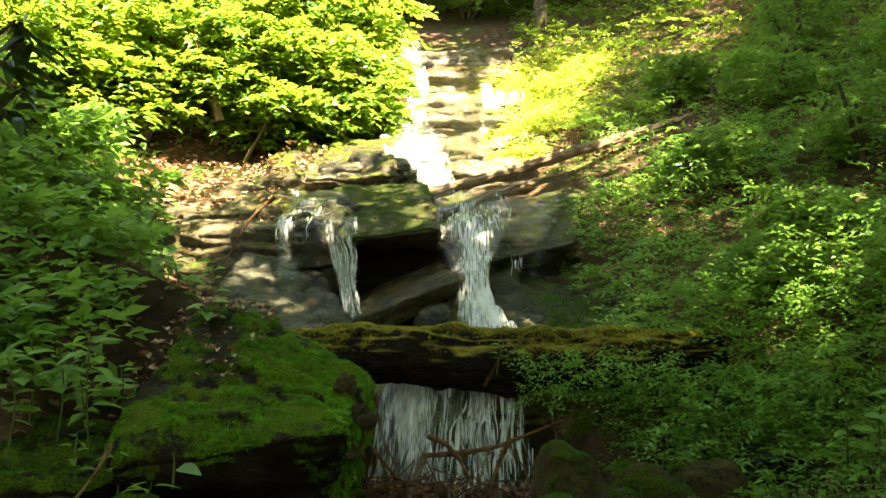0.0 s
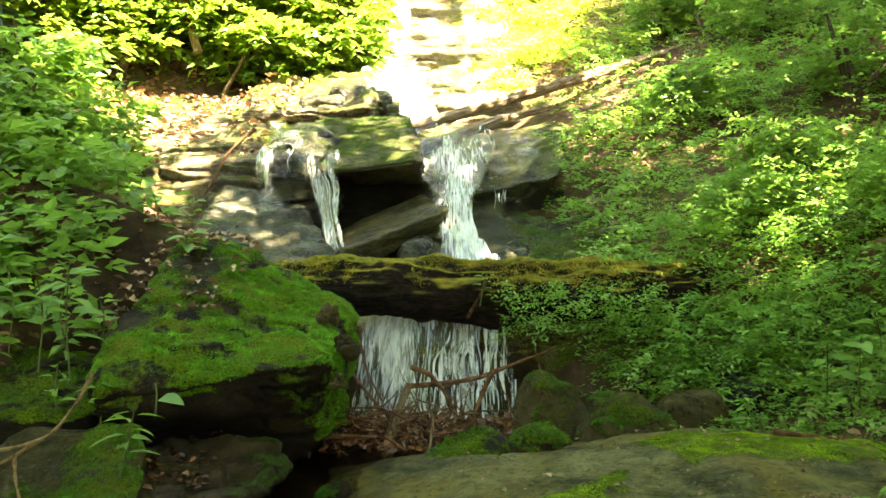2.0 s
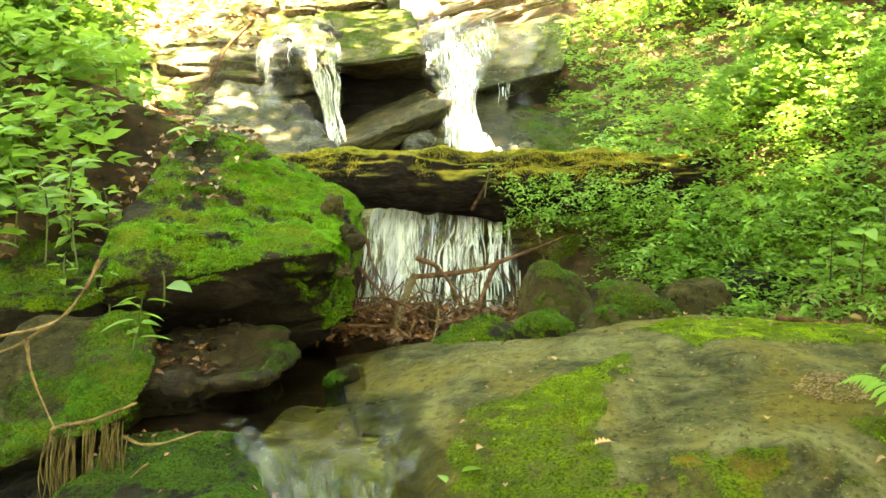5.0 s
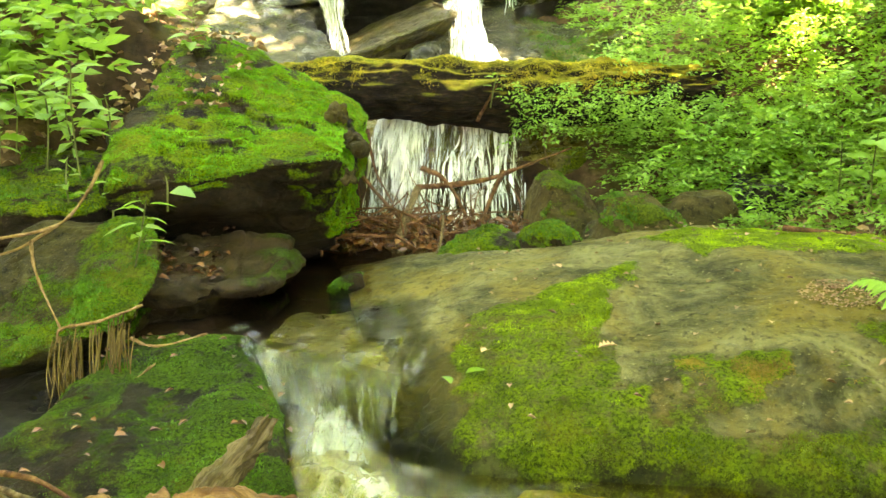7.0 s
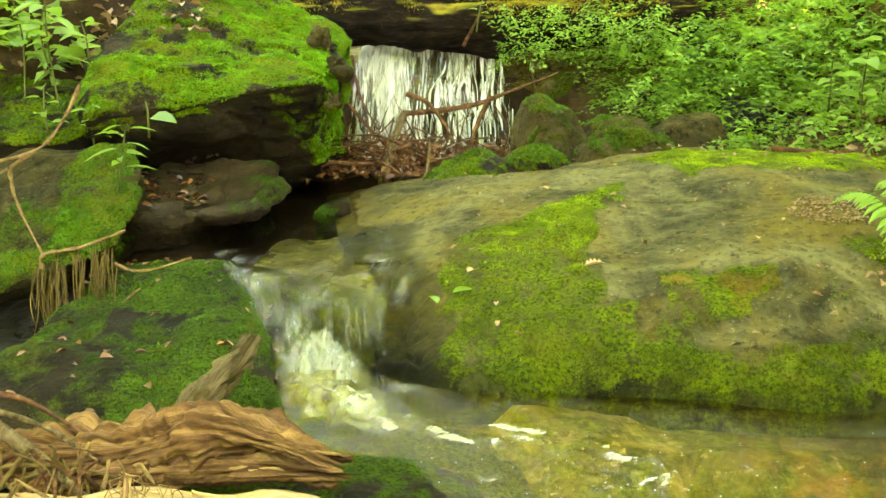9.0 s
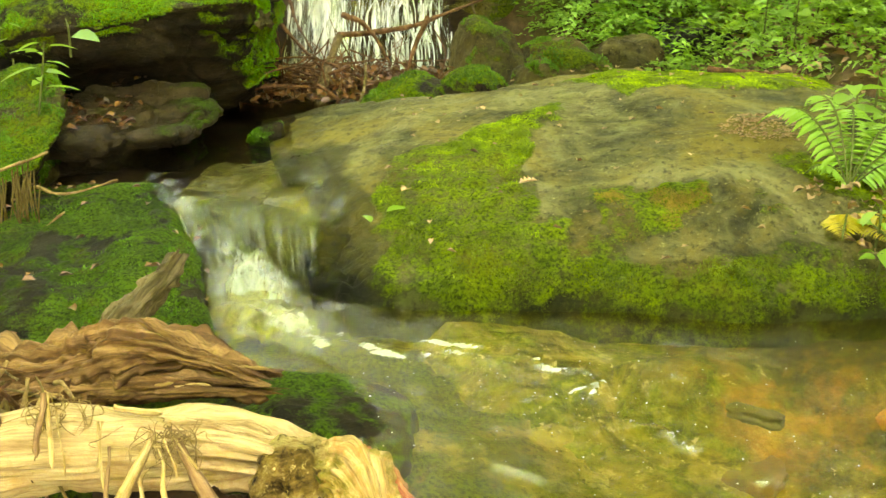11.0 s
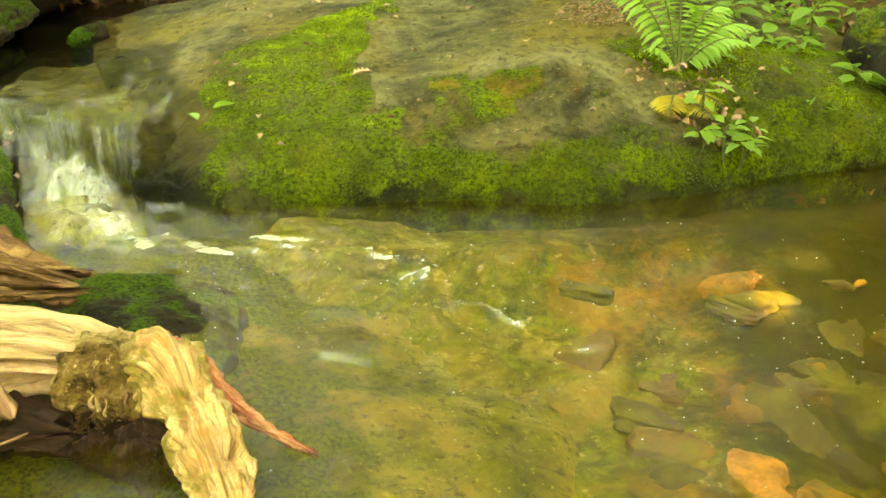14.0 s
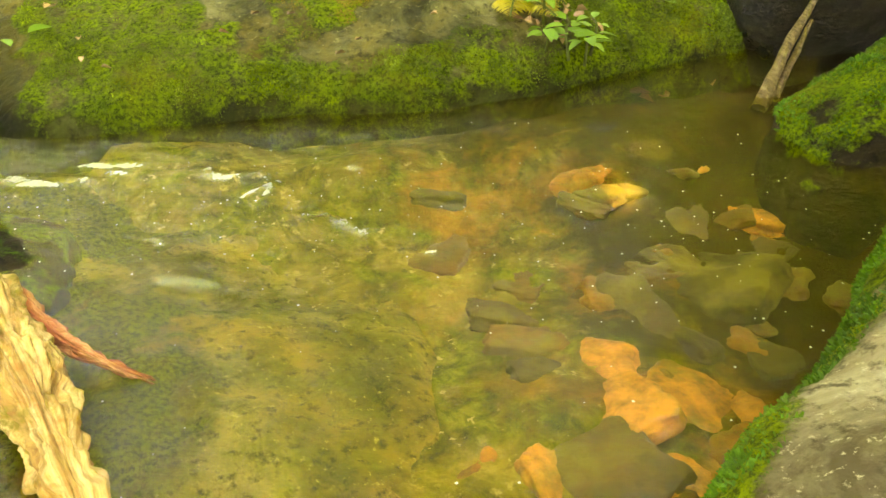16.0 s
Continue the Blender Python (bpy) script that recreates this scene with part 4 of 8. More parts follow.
def make_curtain():
    S, T = np.meshgrid(np.linspace(0, 1, 111), np.linspace(0, 1, 41))
    X, Y, Z, fall = curtain(S, T)
    rib = (0.012 * fbm(np.stack([S * 14, T * 1.6, S * 0], -1), 3, 61) + 0.005 * fbm(np.stack([S * 45, T * 2.5, S * 0], -1), 2, 63)) * (0.3 + fall)
    fo = 0.04 + 0.22 * fall ** 2 + 0.16 * (1 - S) * fall + 0.25 * fbm(np.stack([S * 9, T * 0.8, S * 0], -1), 3, 62)
    n, m = X.shape
    i = np.arange(n * m).reshape(n, m)
    F = np.stack([i[:-1, :-1], i[1:, :-1], i[1:, 1:], i[:-1, 1:]], -1).reshape(-1, 4)
    me = mesh_of("water", np.stack([X, Y - rib, Z + rib * 0.6], -1).reshape(-1, 3), F, M_CURTAIN, attrs={"foam": fo.ravel()}, uv=np.stack([S * 0.62, T * 0.5], -1).reshape(-1, 2))
    thing("water_curtain", me, "glassy curtain of water falling over a stone lip", "waterfall", kind="structure")
    rng = np.random.default_rng(66)
    bits, A, U, n = [], [], [], 18
    for k in range(95):
        t = np.linspace(rng.uniform(0.12, 0.4), rng.uniform(0.75, 1.0), n)
        s0 = rng.beta(0.9, 1.1) + 0.02 * vnoise(np.stack([t * 4, t * 0 + k * 3.1, t * 0], 1), 67)
        x, y, z, fall = curtain(np.clip(s0, 0, 1), t)
        w = 0.5 * rng.uniform(0.003, 0.012) * np.sin(np.pi * np.linspace(0.06, 0.96, n)) ** 0.6
        lift = 0.006 + rng.uniform(0, 0.02) * fall
        v = np.stack([np.stack([x - w, y - lift, z], 1), np.stack([x, y - lift - w, z + w], 1), np.stack([x + w, y - lift, z], 1)], 1).reshape(-1, 3)
        i = np.arange(n - 1)[:, None] * 3
        bits.append((v, np.concatenate([np.stack([i + c, i + c + 3, i + c + 4, i + c + 1], -1).reshape(-1, 4) for c in (0, 1)])))
        A.append(np.full(3 * n, 0.5 + rng.normal(0, 0.1)))
        U.append(np.stack([np.repeat(x, 3) + np.tile([-0.01, 0, 0.01], n), np.repeat(t * 0.4, 3) + k * 0.37], 1))
    thing("water_threads", mesh_of("water", *join(bits), M_CHUTE, attrs={"foam": np.concatenate(A)}, uv=np.concatenate(U)), "pale streaks in the curtain of water over the lip", "waterfall", kind="structure")


def strands(rows, count, seed, wide=(0.008, 0.03), wander=0.05, foam=0.62, out=0.05, broken=False):
    """Separate threads of falling water along the same rows as a sheet."""
    rng = np.random.default_rng(seed)
    rows = np.array(rows, float)
    V, F, A, U = [], [], [], []
    n = 22
    for k in range(count):
        t0, t1 = rng.uniform(0, 0.3), rng.uniform(0.6, 1.0)
        if broken:
            t0 = rng.uniform(0.1, 0.8)
            t1 = min(t0 + rng.uniform(0.1, 0.35), 1.0)
        t = np.linspace(t0, t1, n) * (len(rows) - 1)
        y, z, xl, xr = (np.interp(t, np.arange(len(rows)), rows[:, c]) for c in range(4))
        s = rng.uniform(0.02, 0.98) + wander * vnoise(np.stack([t * 1.1, t * 0 + k * 7.3, t * 0], 1), seed)
        w = 0.5 * rng.uniform(*wide) * np.sin(np.pi * np.linspace(0.08, 0.97, n)) ** 0.6 * (1 + 0.4 * vnoise(np.stack([t * 3, t * 0 + k, t * 0], 1), seed + 1))
        x = xl * (1 - s) + xr * s
        lift = 0.012 + rng.uniform(0, out) * np.linspace(0, 1, n) ** 0.7
        b = len(V) * 3 * n
        V.append(np.stack([np.stack([x - w, y - lift, z], 1), np.stack([x, y - lift - w * 0.7, z + w * 0.3], 1), np.stack([x + w, y - lift, z], 1)], 1).reshape(-1, 3))
        i = np.arange(n - 1)[:, None] * 3 + b
        F.append(np.concatenate([np.stack([i + c, i + c + 3, i + c + 4, i + c + 1], -1).reshape(-1, 4) for c in (0, 1)]))
        A.append(np.full(3 * n, foam) + rng.normal(0, 0.08))
        ln = np.concatenate([[0], np.cumsum(np.hypot(np.diff(y), np.diff(z)))])
        U.append(np.stack([np.repeat(x, 3) + np.tile([-0.01, 0, 0.01], n), np.repeat(ln, 3) + k * 0.37], 1))
    return mesh_of("water", np.concatenate(V), np.concatenate(F), M_FALL, attrs={"foam": np.concatenate(A)}, uv=np.concatenate(U))


make_curtain()
LOWER = [(7.3, 1.07, -0.42, 0.66), (7.06, 1.04, -0.44, 0.64), (6.94, 0.84, -0.5, 0.64), (6.85, 0.58, -0.55, 0.64), (6.76, 0.34, -0.6, 0.66), (6.5, 0.24, -0.62, 0.66)]
for rows, count, wide, wander, label in [(LOWER, 260, (0.006, 0.03), 0.05, "separate white threads of water falling beneath a mossy log"),
                                         ([(8.92, 2.3, -1.14, -0.86), (8.84, 2.2, -1.14, -0.84), (8.8, 2.0, -1.08, -0.84), (8.74, 1.75, -0.98, -0.82), (8.5, 1.5, -0.92, -0.74), (8.2, 1.36, -0.86, -0.68)], 34, (0.008, 0.03), 0.12, "bright threads of water falling off a ledge"),
                                         ([(9.14, 2.47, -1.58, -0.9), (9.0, 2.42, -1.6, -0.9), (8.86, 2.28, -1.6, -0.9), (8.8, 2.05, -1.58, -0.9)], 10, (0.005, 0.014), 0.06, "fine threads of water running over a domed block"),
                                         ([(9.25, 2.06, 0.68, 0.8), (9.18, 1.96, 0.67, 0.8), (9.12, 1.82, 0.66, 0.82)], 7, (0.006, 0.016), 0.1, "fine threads of water dripping off an undercut ledge"),
                                         ([(15.0, 5.0, 0.75, 1.3), (14.95, 4.9, 0.75, 1.3), (14.9, 4.68, 0.75, 1.3)], 14, (0.02, 0.04), 0.05, "bright drips falling off a sunlit step")]:
    thing("water_threads", strands(rows, count, 70 + count, wide, wander, 0.58, broken=rows is LOWER), label, "waterfall", kind="structure")
thing("water_chute", loft("water", [(4.12, 0.224, -0.95, -0.86), (3.97, 0.21, -0.88, -0.7), (3.82, 0.175, -0.76, -0.56), (3.67, 0.125, -0.72, -0.43), (3.52, 0.07, -0.68, -0.32), (3.38, 0.03, -0.64, -0.2), (3.22, -0.01, -0.6, -0.1), (3.05, -0.06, -0.52, 0.0)], M_CHUTE, 60, 20, 0.034, [0.3, 0.4, 0.44, 0.44, 0.46, 0.5, 0.46, 0.3], 0.25, 9, 15.0, vary=0.55),
      "white foaming chute of stream water beside a mossy rock", "water", kind="structure")
thing("water_lower_fall", loft("water", LOWER, M_FALL, 60, 14, 0.05,
                               [0.62, 0.64, 0.58, 0.53, 0.5, 0.48], 0.4, 21, 9, vary=0.5),
      "white veil of water falling beneath a mossy log", "waterfall", kind="structure")
thing("water_middle_chute", loft("water", [(11.2, 2.92, -0.16, 0.78), (10.4, 2.64, -0.17, 0.78), (9.7, 2.38, -0.14, 0.7), (9.2, 2.17, -0.03, 0.56), (8.75, 1.92, 0.09, 0.42), (8.45, 1.69, 0.13, 0.44), (8.15, 1.52, 0.13, 0.55), (7.8, 1.37, 0.12, 0.66)],
                                 M_FALL, 40, 14, 0.07, [0.6, 0.66, 0.68, 0.66, 0.66, 0.66, 0.64, 0.6], 0.1, 31, 9, vary=0.2),
      "white water sliding down a dark rock chute", "waterfall", kind="structure")
thing("water_right_slide", loft("water", [(11.0, 2.86, 0.7, 1.4), (10.3, 2.58, 0.66, 1.3), (9.7, 2.34, 0.62, 1.1), (9.36, 2.2, 0.6, 1.0)], M_FALL, 30, 10, 0.03, [0.3, 0.34, 0.34, 0.3], 0.2, 35, 9, vary=0.2),
      "thin film of water over a sloping ledge", "waterfall", kind="structure")
thing("water_right_trickle", loft("water", [(9.4, 2.2, 0.9, 0.98), (9.3, 2.16, 0.9, 0.98), (9.28, 1.98, 0.89, 0.99), (9.2, 1.82, 0.86, 1.02)], M_FALL, 8, 10, 0.03, 0.45, 0.3, 37, 9),
      "thin trickle falling off an undercut ledge", "waterfall", kind="structure")
thing("water_left_fall", loft("water", [(10.6, 2.92, -1.78, -1.6), (10.2, 2.78, -1.74, -1.5), (9.7, 2.66, -1.6, -1.25), (9.35, 2.54, -1.6, -0.95), (9.1, 2.46, -1.58, -0.88)], M_FALL, 24, 12, 0.04, [0.5, 0.55, 0.5, 0.4, 0.36], 0.3, 41, 8),
      "white water running over a mossy ledge", "waterfall", kind="structure")
thing("water_dome_veil", loft("water", [(9.15, 2.48, -1.6, -0.86), (9.0, 2.42, -1.62, -0.84), (8.9, 2.28, -1.62, -0.82), (8.85, 2.1, -1.6, -0.84)], M_FALL, 40, 12, 0.03, [0.3, 0.22, 0.14, 0.06], -0.2, 42, 9),
      "thin broken film of water over a domed block", "waterfall", kind="structure")
thing("water_left_veil", loft("water", [(8.95, 2.4, -1.2, -0.84), (8.86, 2.3, -1.18, -0.82), (8.82, 2.1, -1.12, -0.82), (8.78, 1.8, -1.0, -0.82), (8.6, 1.5, -0.94, -0.76), (8.3, 1.38, -0.88, -0.68)], M_FALL, 26, 12, 0.04, [0.4, 0.5, 0.5, 0.5, 0.5, 0.5], 0.2, 43, 9),
      "thin broken veil of water falling off a ledge", "waterfall", kind="structure")
thing("water_left_trickle", loft("water", [(9.0, 2.4, -1.64, -1.46), (8.92, 2.3, -1.64, -1.46), (8.86, 2.14, -1.62, -1.46), (8.8, 2.02, -1.6, -1.42), (8.5, 1.8, -1.5, -1.2)], M_FALL, 14, 12, 0.03, [0.4, 0.44, 0.42, 0.36, 0.1], 0.3, 45, 9),
      "thin trickle of water falling off a ledge", "waterfall", kind="structure")
thing("water_upper_fall", loft("water", [(20.5, 7.3, -1.2, -0.3), (19.3, 6.95, -1.1, -0.5), (18.2, 6.2, -0.8, -0.4), (17.2, 5.5, -0.75, -0.2), (16.2, 4.9, -0.75, -0.05), (15.2, 4.45, -0.95, 0.05), (14.2, 4.1, -1.0, 0.1), (13.2, 3.8, -0.85, 0.05),
                               (12.4, 3.4, -0.75, 0.1), (11.7, 3.05, -0.7, 0.15), (11.2, 2.85, -0.6, 0.4)], M_FALL, 24, 12, 0.09, [0.8, 0.85, 0.85, 0.8, 0.7, 0.72, 0.8, 0.85, 0.85, 0.8, 0.5], 0.3, 51, 3),
      "bright sunlit white cascade stepping down the upper rocks", "waterfall", kind="structure")
thing("water_upper_side_fall", loft("water", [(19.5, 6.95, 0.2, 0.95), (18.4, 6.35, 0.35, 1.0), (17.2, 5.6, 0.4, 1.1), (16.3, 5.1, 0.5, 1.2), (15.4, 4.7, 0.3, 1.2), (14.4, 4.3, 0.1, 0.9), (13.4, 3.85, 0.0, 0.5), (12.7, 3.5, 0.1, 0.4), (12.1, 3.2, 0.1, 0.4)],
                                    M_FALL, 24, 12, 0.09, 0.34, 0.3, 57, 3),
      "thin sunlit water spreading over stepped ledges", "waterfall", kind="structure")


# ---- rocks ----
SURF = {}


def rock(name, label, bottom, top, mat, category="rock", group="", tufts=0, tuft=0.016, key="", **kw):
    v, f, m = block(bottom, top, **kw)
    ob = thing(name, mesh_of(name, v, f, mat, attrs={"moss": m}), label, category, group)
    if key:
        SURF[key] = v
    if tufts:
        me = tuft_mesh("moss", v, f, m, tufts, tuft, M_TUFT if key == "boulder" else M_TUFT_GREEN if key == "mossy" else M_TUFT_DULL, kw.get("seed", 0))
        if me:
            tagged(part("moss", me, ob, "short green moss shoots"), kind="stuff")
    return ob


def top_of(key, x, y):
    """Height of a stone's upper side at a place."""
    v = SURF[key]
    d = np.hypot(v[:, 0] - x, v[:, 1] - y)
    near = v[d < max(0.06, d.min() + 0.02)]
    return float(near[:, 2].max())


def near_line(x, y, pts, wide):
    """1 along a line of places, falling to 0 at the given distance."""
    d = np.full(np.shape(x), 9.0)
    for (ax, ay), (bx, by) in zip(pts[:-1], pts[1:]):
        t = np.clip(((x - ax) * (bx - ax) + (y - ay) * (by - ay)) / ((bx - ax) ** 2 + (by - ay) ** 2), 0, 1)
        d = np.minimum(d, np.hypot(x - ax - t * (bx - ax), y - ay - t * (by - ay)))
    return 1 - step(wide * 0.55, wide, d)


def inside(x, y, poly, seed=0, soft=0.05):
    """Share of slightly shifted tries that fall within an outline: 1 well inside, 0 well outside."""
    p = np.stack([x, y, x * 0], 1)
    out = np.zeros(len(x))
    for k in range(5):
        a = x + soft * fbm(p * 3.4 + k * 0.04, 4, seed + 31, 0.6) + 0.02 * math.cos(k * 1.3)
        b = y + soft * fbm(p * 3.4 + 50 + k * 0.04, 4, seed + 41, 0.6) + 0.02 * math.sin(k * 1.3)
        odd = np.zeros(len(x), bool)
        for (ax, ay), (bx, by) in zip(poly, poly[1:] + poly[:1]):
            if ay != by:
                odd ^= ((ay > b) != (by > b)) & (a < (bx - ax) * (b - ay) / (by - ay) + ax)
        out += odd
    return out / 5


LUSH = [(1.05, 4.8), (0.55, 4.36), (0.05, 4.09), (-0.02, 3.72), (0.1, 3.6), (0.03, 3.4), (0.0, 3.19), (0.62, 3.06), (0.84, 3.36), (0.72, 3.47), (0.72, 3.72), (0.76, 4.05), (0.98, 4.5)]
RUSTY = [(0.72, 3.38), (0.84, 3.52), (1.08, 3.57), (1.42, 3.5), (1.66, 3.3), (1.6, 3.2), (1.32, 3.24), (1.12, 3.3), (0.9, 3.24)]
FRONT = [(0.6, 3.0), (0.7, 3.34), (0.9, 3.22), (1.15, 3.15), (1.4, 3.16), (1.55, 3.25), (1.72, 3.22), (2.2, 3.16), (2.2, 2.9), (1.2, 2.9)]
BACKMOSS = [(1.12, 5.15), (1.38, 4.62), (1.66, 4.75), (1.92, 4.58), (2.4, 4.7), (2.7, 5.3), (1.8, 5.4)]
ENDMOSS = [(1.68, 3.5), (1.78, 3.78), (2.05, 3.66), (2.3, 3.75), (3.2, 3.7), (3.3, 3.0), (2.1, 2.95), (2.0, 3.2)]


def boulder_moss(x, y, z, nz):
    p = np.stack([x, y, z], 1)
    m = 1.15 * inside(x, y, LUSH, 0, 0.08) * (0.55 + 0.45 * step(0.05, 0.35, x + 0.08 * fbm(p * 4, 3, 38)))
    m = np.maximum(m, 0.75 * inside(x, y, RUSTY, 3, 0.12) * step(-0.3, 0.3, fbm(p * 7, 4, 39, 0.6)))
    m = np.maximum(m, 0.8 * inside(x, y, FRONT, 5))
    m = np.maximum(m, 1.05 * inside(x, y, BACKMOSS, 7))
    m = np.maximum(m, 0.95 * inside(x, y, ENDMOSS, 9, 0.08))
    thin = 0.5 + 0.5 * step(-0.35, 0.25, fbm(p * 3.2 + 11, 4, 36))
    low = 0.5 + 0.5 * step(0.02, 0.1, z + 0.03 * fbm(p * 6, 3, 34))
    bare = np.maximum(blob(x, y, 1.84, 3.24, 0.15, 0.16, 0.6), 0.9 * blob(x, y, 1.13, 3.22, 0.17, 0.05, 0.6))
    return m * thin * low * (1 - 0.85 * bare) * step(-0.3, -0.15, z)


def make_boulder():
    """A whaleback: a steep rounded front above the pool, a long crest and a broken wall at the chute."""
    wall = 14
    xs = np.concatenate([np.full(wall, -0.2), np.linspace(-0.2, 3.3, 236)])
    sink = np.concatenate([np.linspace(1, 0, wall + 1)[:-1], np.zeros(236)])[:, None]
    th = np.concatenate([np.linspace(-0.5, 0, 14)[:-1], np.linspace(0, np.pi * 0.96, 150)])[None]
    brow, foot = np.interp(xs, BROW_X, BROW_Z)[:, None], np.interp(xs, FOOT_X, FOOT_Y)[:, None]
    ker = np.ones(9) / 9
    brow[wall:, 0] = np.convolve(np.pad(brow[wall:, 0], 4, mode="edge"), ker, mode="valid")
    foot[wall:, 0] = np.convolve(np.pad(foot[wall:, 0], 4, mode="edge"), ker, mode="valid")
    up = np.maximum(th, 0)
    Y = np.where(up < np.pi / 2, 5.05 - (5.05 - foot) * np.cos(up), 5.05 - 1.15 * np.cos(up)) + np.minimum(th, 0) * 0.12
    Z = brow * np.sin(up) + np.minimum(th, 0) * 0.9
    Z = Z * (1 - sink) - 0.4 * sink
    X = xs[:, None] - (0.16 * (Y - 3.25) - 0.05 * np.sin(sink * 3.0)) * step(0.5, -0.2, xs)[:, None] - 0.02 * sink
    n, m = X.shape
    v = np.stack([X, Y, Z], -1).reshape(-1, 3)
    i = np.arange(n * m).reshape(n, m)
    f = np.stack([i[:-1, :-1], i[1:, :-1], i[1:, 1:], i[:-1, 1:]], -1).reshape(-1, 4)
    nr = normals_of(v, f)
    broken = step(0.06, -0.1, v[:, 0] + 0.1 * (v[:, 1] - 3.25)) * step(4.3, 3.9, v[:, 1])
    d = 0.02 * fbm(v * 1.5, 4, 4) + 0.007 * fbm(v * 7, 4, 6, 0.6) - 0.012 * np.clip(1 - np.abs(fbm(v * 1.3 + 6, 3, 9)) / 0.05, 0, 1)
    d = d + broken * (0.035 * fbm(v * np.array([9, 9, 4.0]), 4, 12, 0.6) - 0.03 * np.clip(1 - np.abs(fbm(v * 6 + 3, 3, 14)) / 0.12, 0, 1))
    v = v + nr * d[:, None]
    nr = normals_of(v, f)
    mo = np.clip(boulder_moss(v[:, 0], v[:, 1], v[:, 2], nr[:, 2]), 0, 1)
    v = v + nr * (mo * (0.008 + 0.011 * fbm(v * 7, 4, 13, 0.6)))[:, None]
    soaked = step(0.2, -0.05, v[:, 0] + 0.12 * (v[:, 1] - 3.25) + 0.08 * fbm(v * 4, 3, 71)) * (1 - 0.6 * step(4.3, 4.8, v[:, 1]))
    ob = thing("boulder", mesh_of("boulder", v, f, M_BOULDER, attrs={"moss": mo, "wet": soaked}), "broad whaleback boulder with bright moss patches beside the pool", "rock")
    SURF["boulder"] = v
    gold = mo * inside(v[:, 0], v[:, 1], RUSTY, 3)
    front = step(0.36, 0.12, v[:, 2] + 0.12 * fbm(v * 5, 4, 45, 0.6)) * step(4.0, 3.6, v[:, 1])
    tagged(part("moss", tuft_mesh("moss", v, f, (mo - gold) * (1 - front), 78000, 0.0075, M_TUFT, 4), ob, "short yellow-green moss shoots"), kind="stuff")
    tagged(part("moss", tuft_mesh("moss", v, f, (mo - gold) * front, 62000, 0.0075, M_TUFT_FRONT, 6), ob, "darker green moss above the water"), kind="stuff")
    tagged(part("moss", tuft_mesh("moss", v, f, gold, 12000, 0.006, M_RUSTMOSS, 5), ob, "rusty brown moss shoots"), kind="stuff")


make_boulder()


def left_moss(x, y, z, nz):
    p = np.stack([x, y, z], 1)
    m = step(-0.15, 0.25, nz) * (0.85 + 0.35 * fbm(p * 1.6, 4, 5))
    side = blob(x, z, -0.55, 0.78, 0.26, 0.36, 0.4) * step(-0.7, 0.0, nz + 0.3) * (0.8 + 0.5 * fbm(p * 3, 3, 8))
    bare = 0.9 * np.maximum(blob(x, y, -1.5, 6.1, 0.2, 0.3, 0.6), blob(x, y, -1.95, 5.6, 0.22, 0.4, 0.6))
    holes = step(0.45, 0.7, fbm(p * 2.6 + 5, 4, 77))
    return np.maximum(m * (1 - 0.8 * bare) * (1 - 0.6 * holes), side)


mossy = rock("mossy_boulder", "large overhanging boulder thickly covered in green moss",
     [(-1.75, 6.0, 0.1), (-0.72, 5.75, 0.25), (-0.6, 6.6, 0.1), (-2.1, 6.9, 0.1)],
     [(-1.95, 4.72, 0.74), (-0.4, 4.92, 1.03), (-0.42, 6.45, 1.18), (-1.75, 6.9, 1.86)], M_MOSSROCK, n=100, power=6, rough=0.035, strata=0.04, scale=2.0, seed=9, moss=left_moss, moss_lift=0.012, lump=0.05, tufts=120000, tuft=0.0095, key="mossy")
for k, (x, y, z, w) in enumerate([(-0.5, 5.4, 1.05, 0.085), (-0.58, 5.75, 1.2, 0.1), (-0.47, 5.1, 0.87, 0.06)]):
    v, f, m = block([(x - w * 0.6, y - w * 0.5, z - w), (x + w * 0.5, y - w * 0.6, z - w), (x + w * 0.5, y + w * 0.6, z - w), (x - w * 0.6, y + w * 0.6, z - w)], [(x - w * 0.5, y - w * 0.5, z), (x + w * 0.5, y - w * 0.4, z - w * 0.2), (x + w * 0.4, y + w * 0.5, z), (x - w * 0.5, y + w * 0.5, z + w * 0.2)], n=26, power=5, rough=0.05, scale=9, seed=140 + k, lump=0.05)
    part("knob", mesh_of("knob", v, f, M_OLIVEROCK, attrs={"moss": m}), mossy, "bare tan knob of weathered stone")
top_moss = lambda a, k=0.8: (lambda x, y, z, nz: step(0.25, 0.6, nz) * (k + a * fbm(np.stack([x, y, z], 1) * 2.0, 3, 6)))
rock("slab_rock", "tilted slab of stone with green moss along its edge",
     [(-2.5, 4.3, -0.15), (-1.55, 4.35, 0.05), (-1.5, 4.9, 0.1), (-2.5, 4.9, 0.0)],
     [(-2.45, 3.7, 0.0), (-1.29, 4.0, 0.35), (-1.42, 4.8, 0.72), (-2.1, 4.8, 0.7)], M_SLAB, n=56, power=9, rough=0.03, strata=0.03, seed=13, tufts=26000, tuft=0.009, key="slab",
     moss=lambda x, y, z, nz: step(0.2, 0.5, nz) * np.maximum(blob(x, y, -1.42, 4.4, 0.3, 0.66, 0.35), 0.6 * blob(x, y, -1.7, 4.05, 0.4, 0.35, 0.5)))
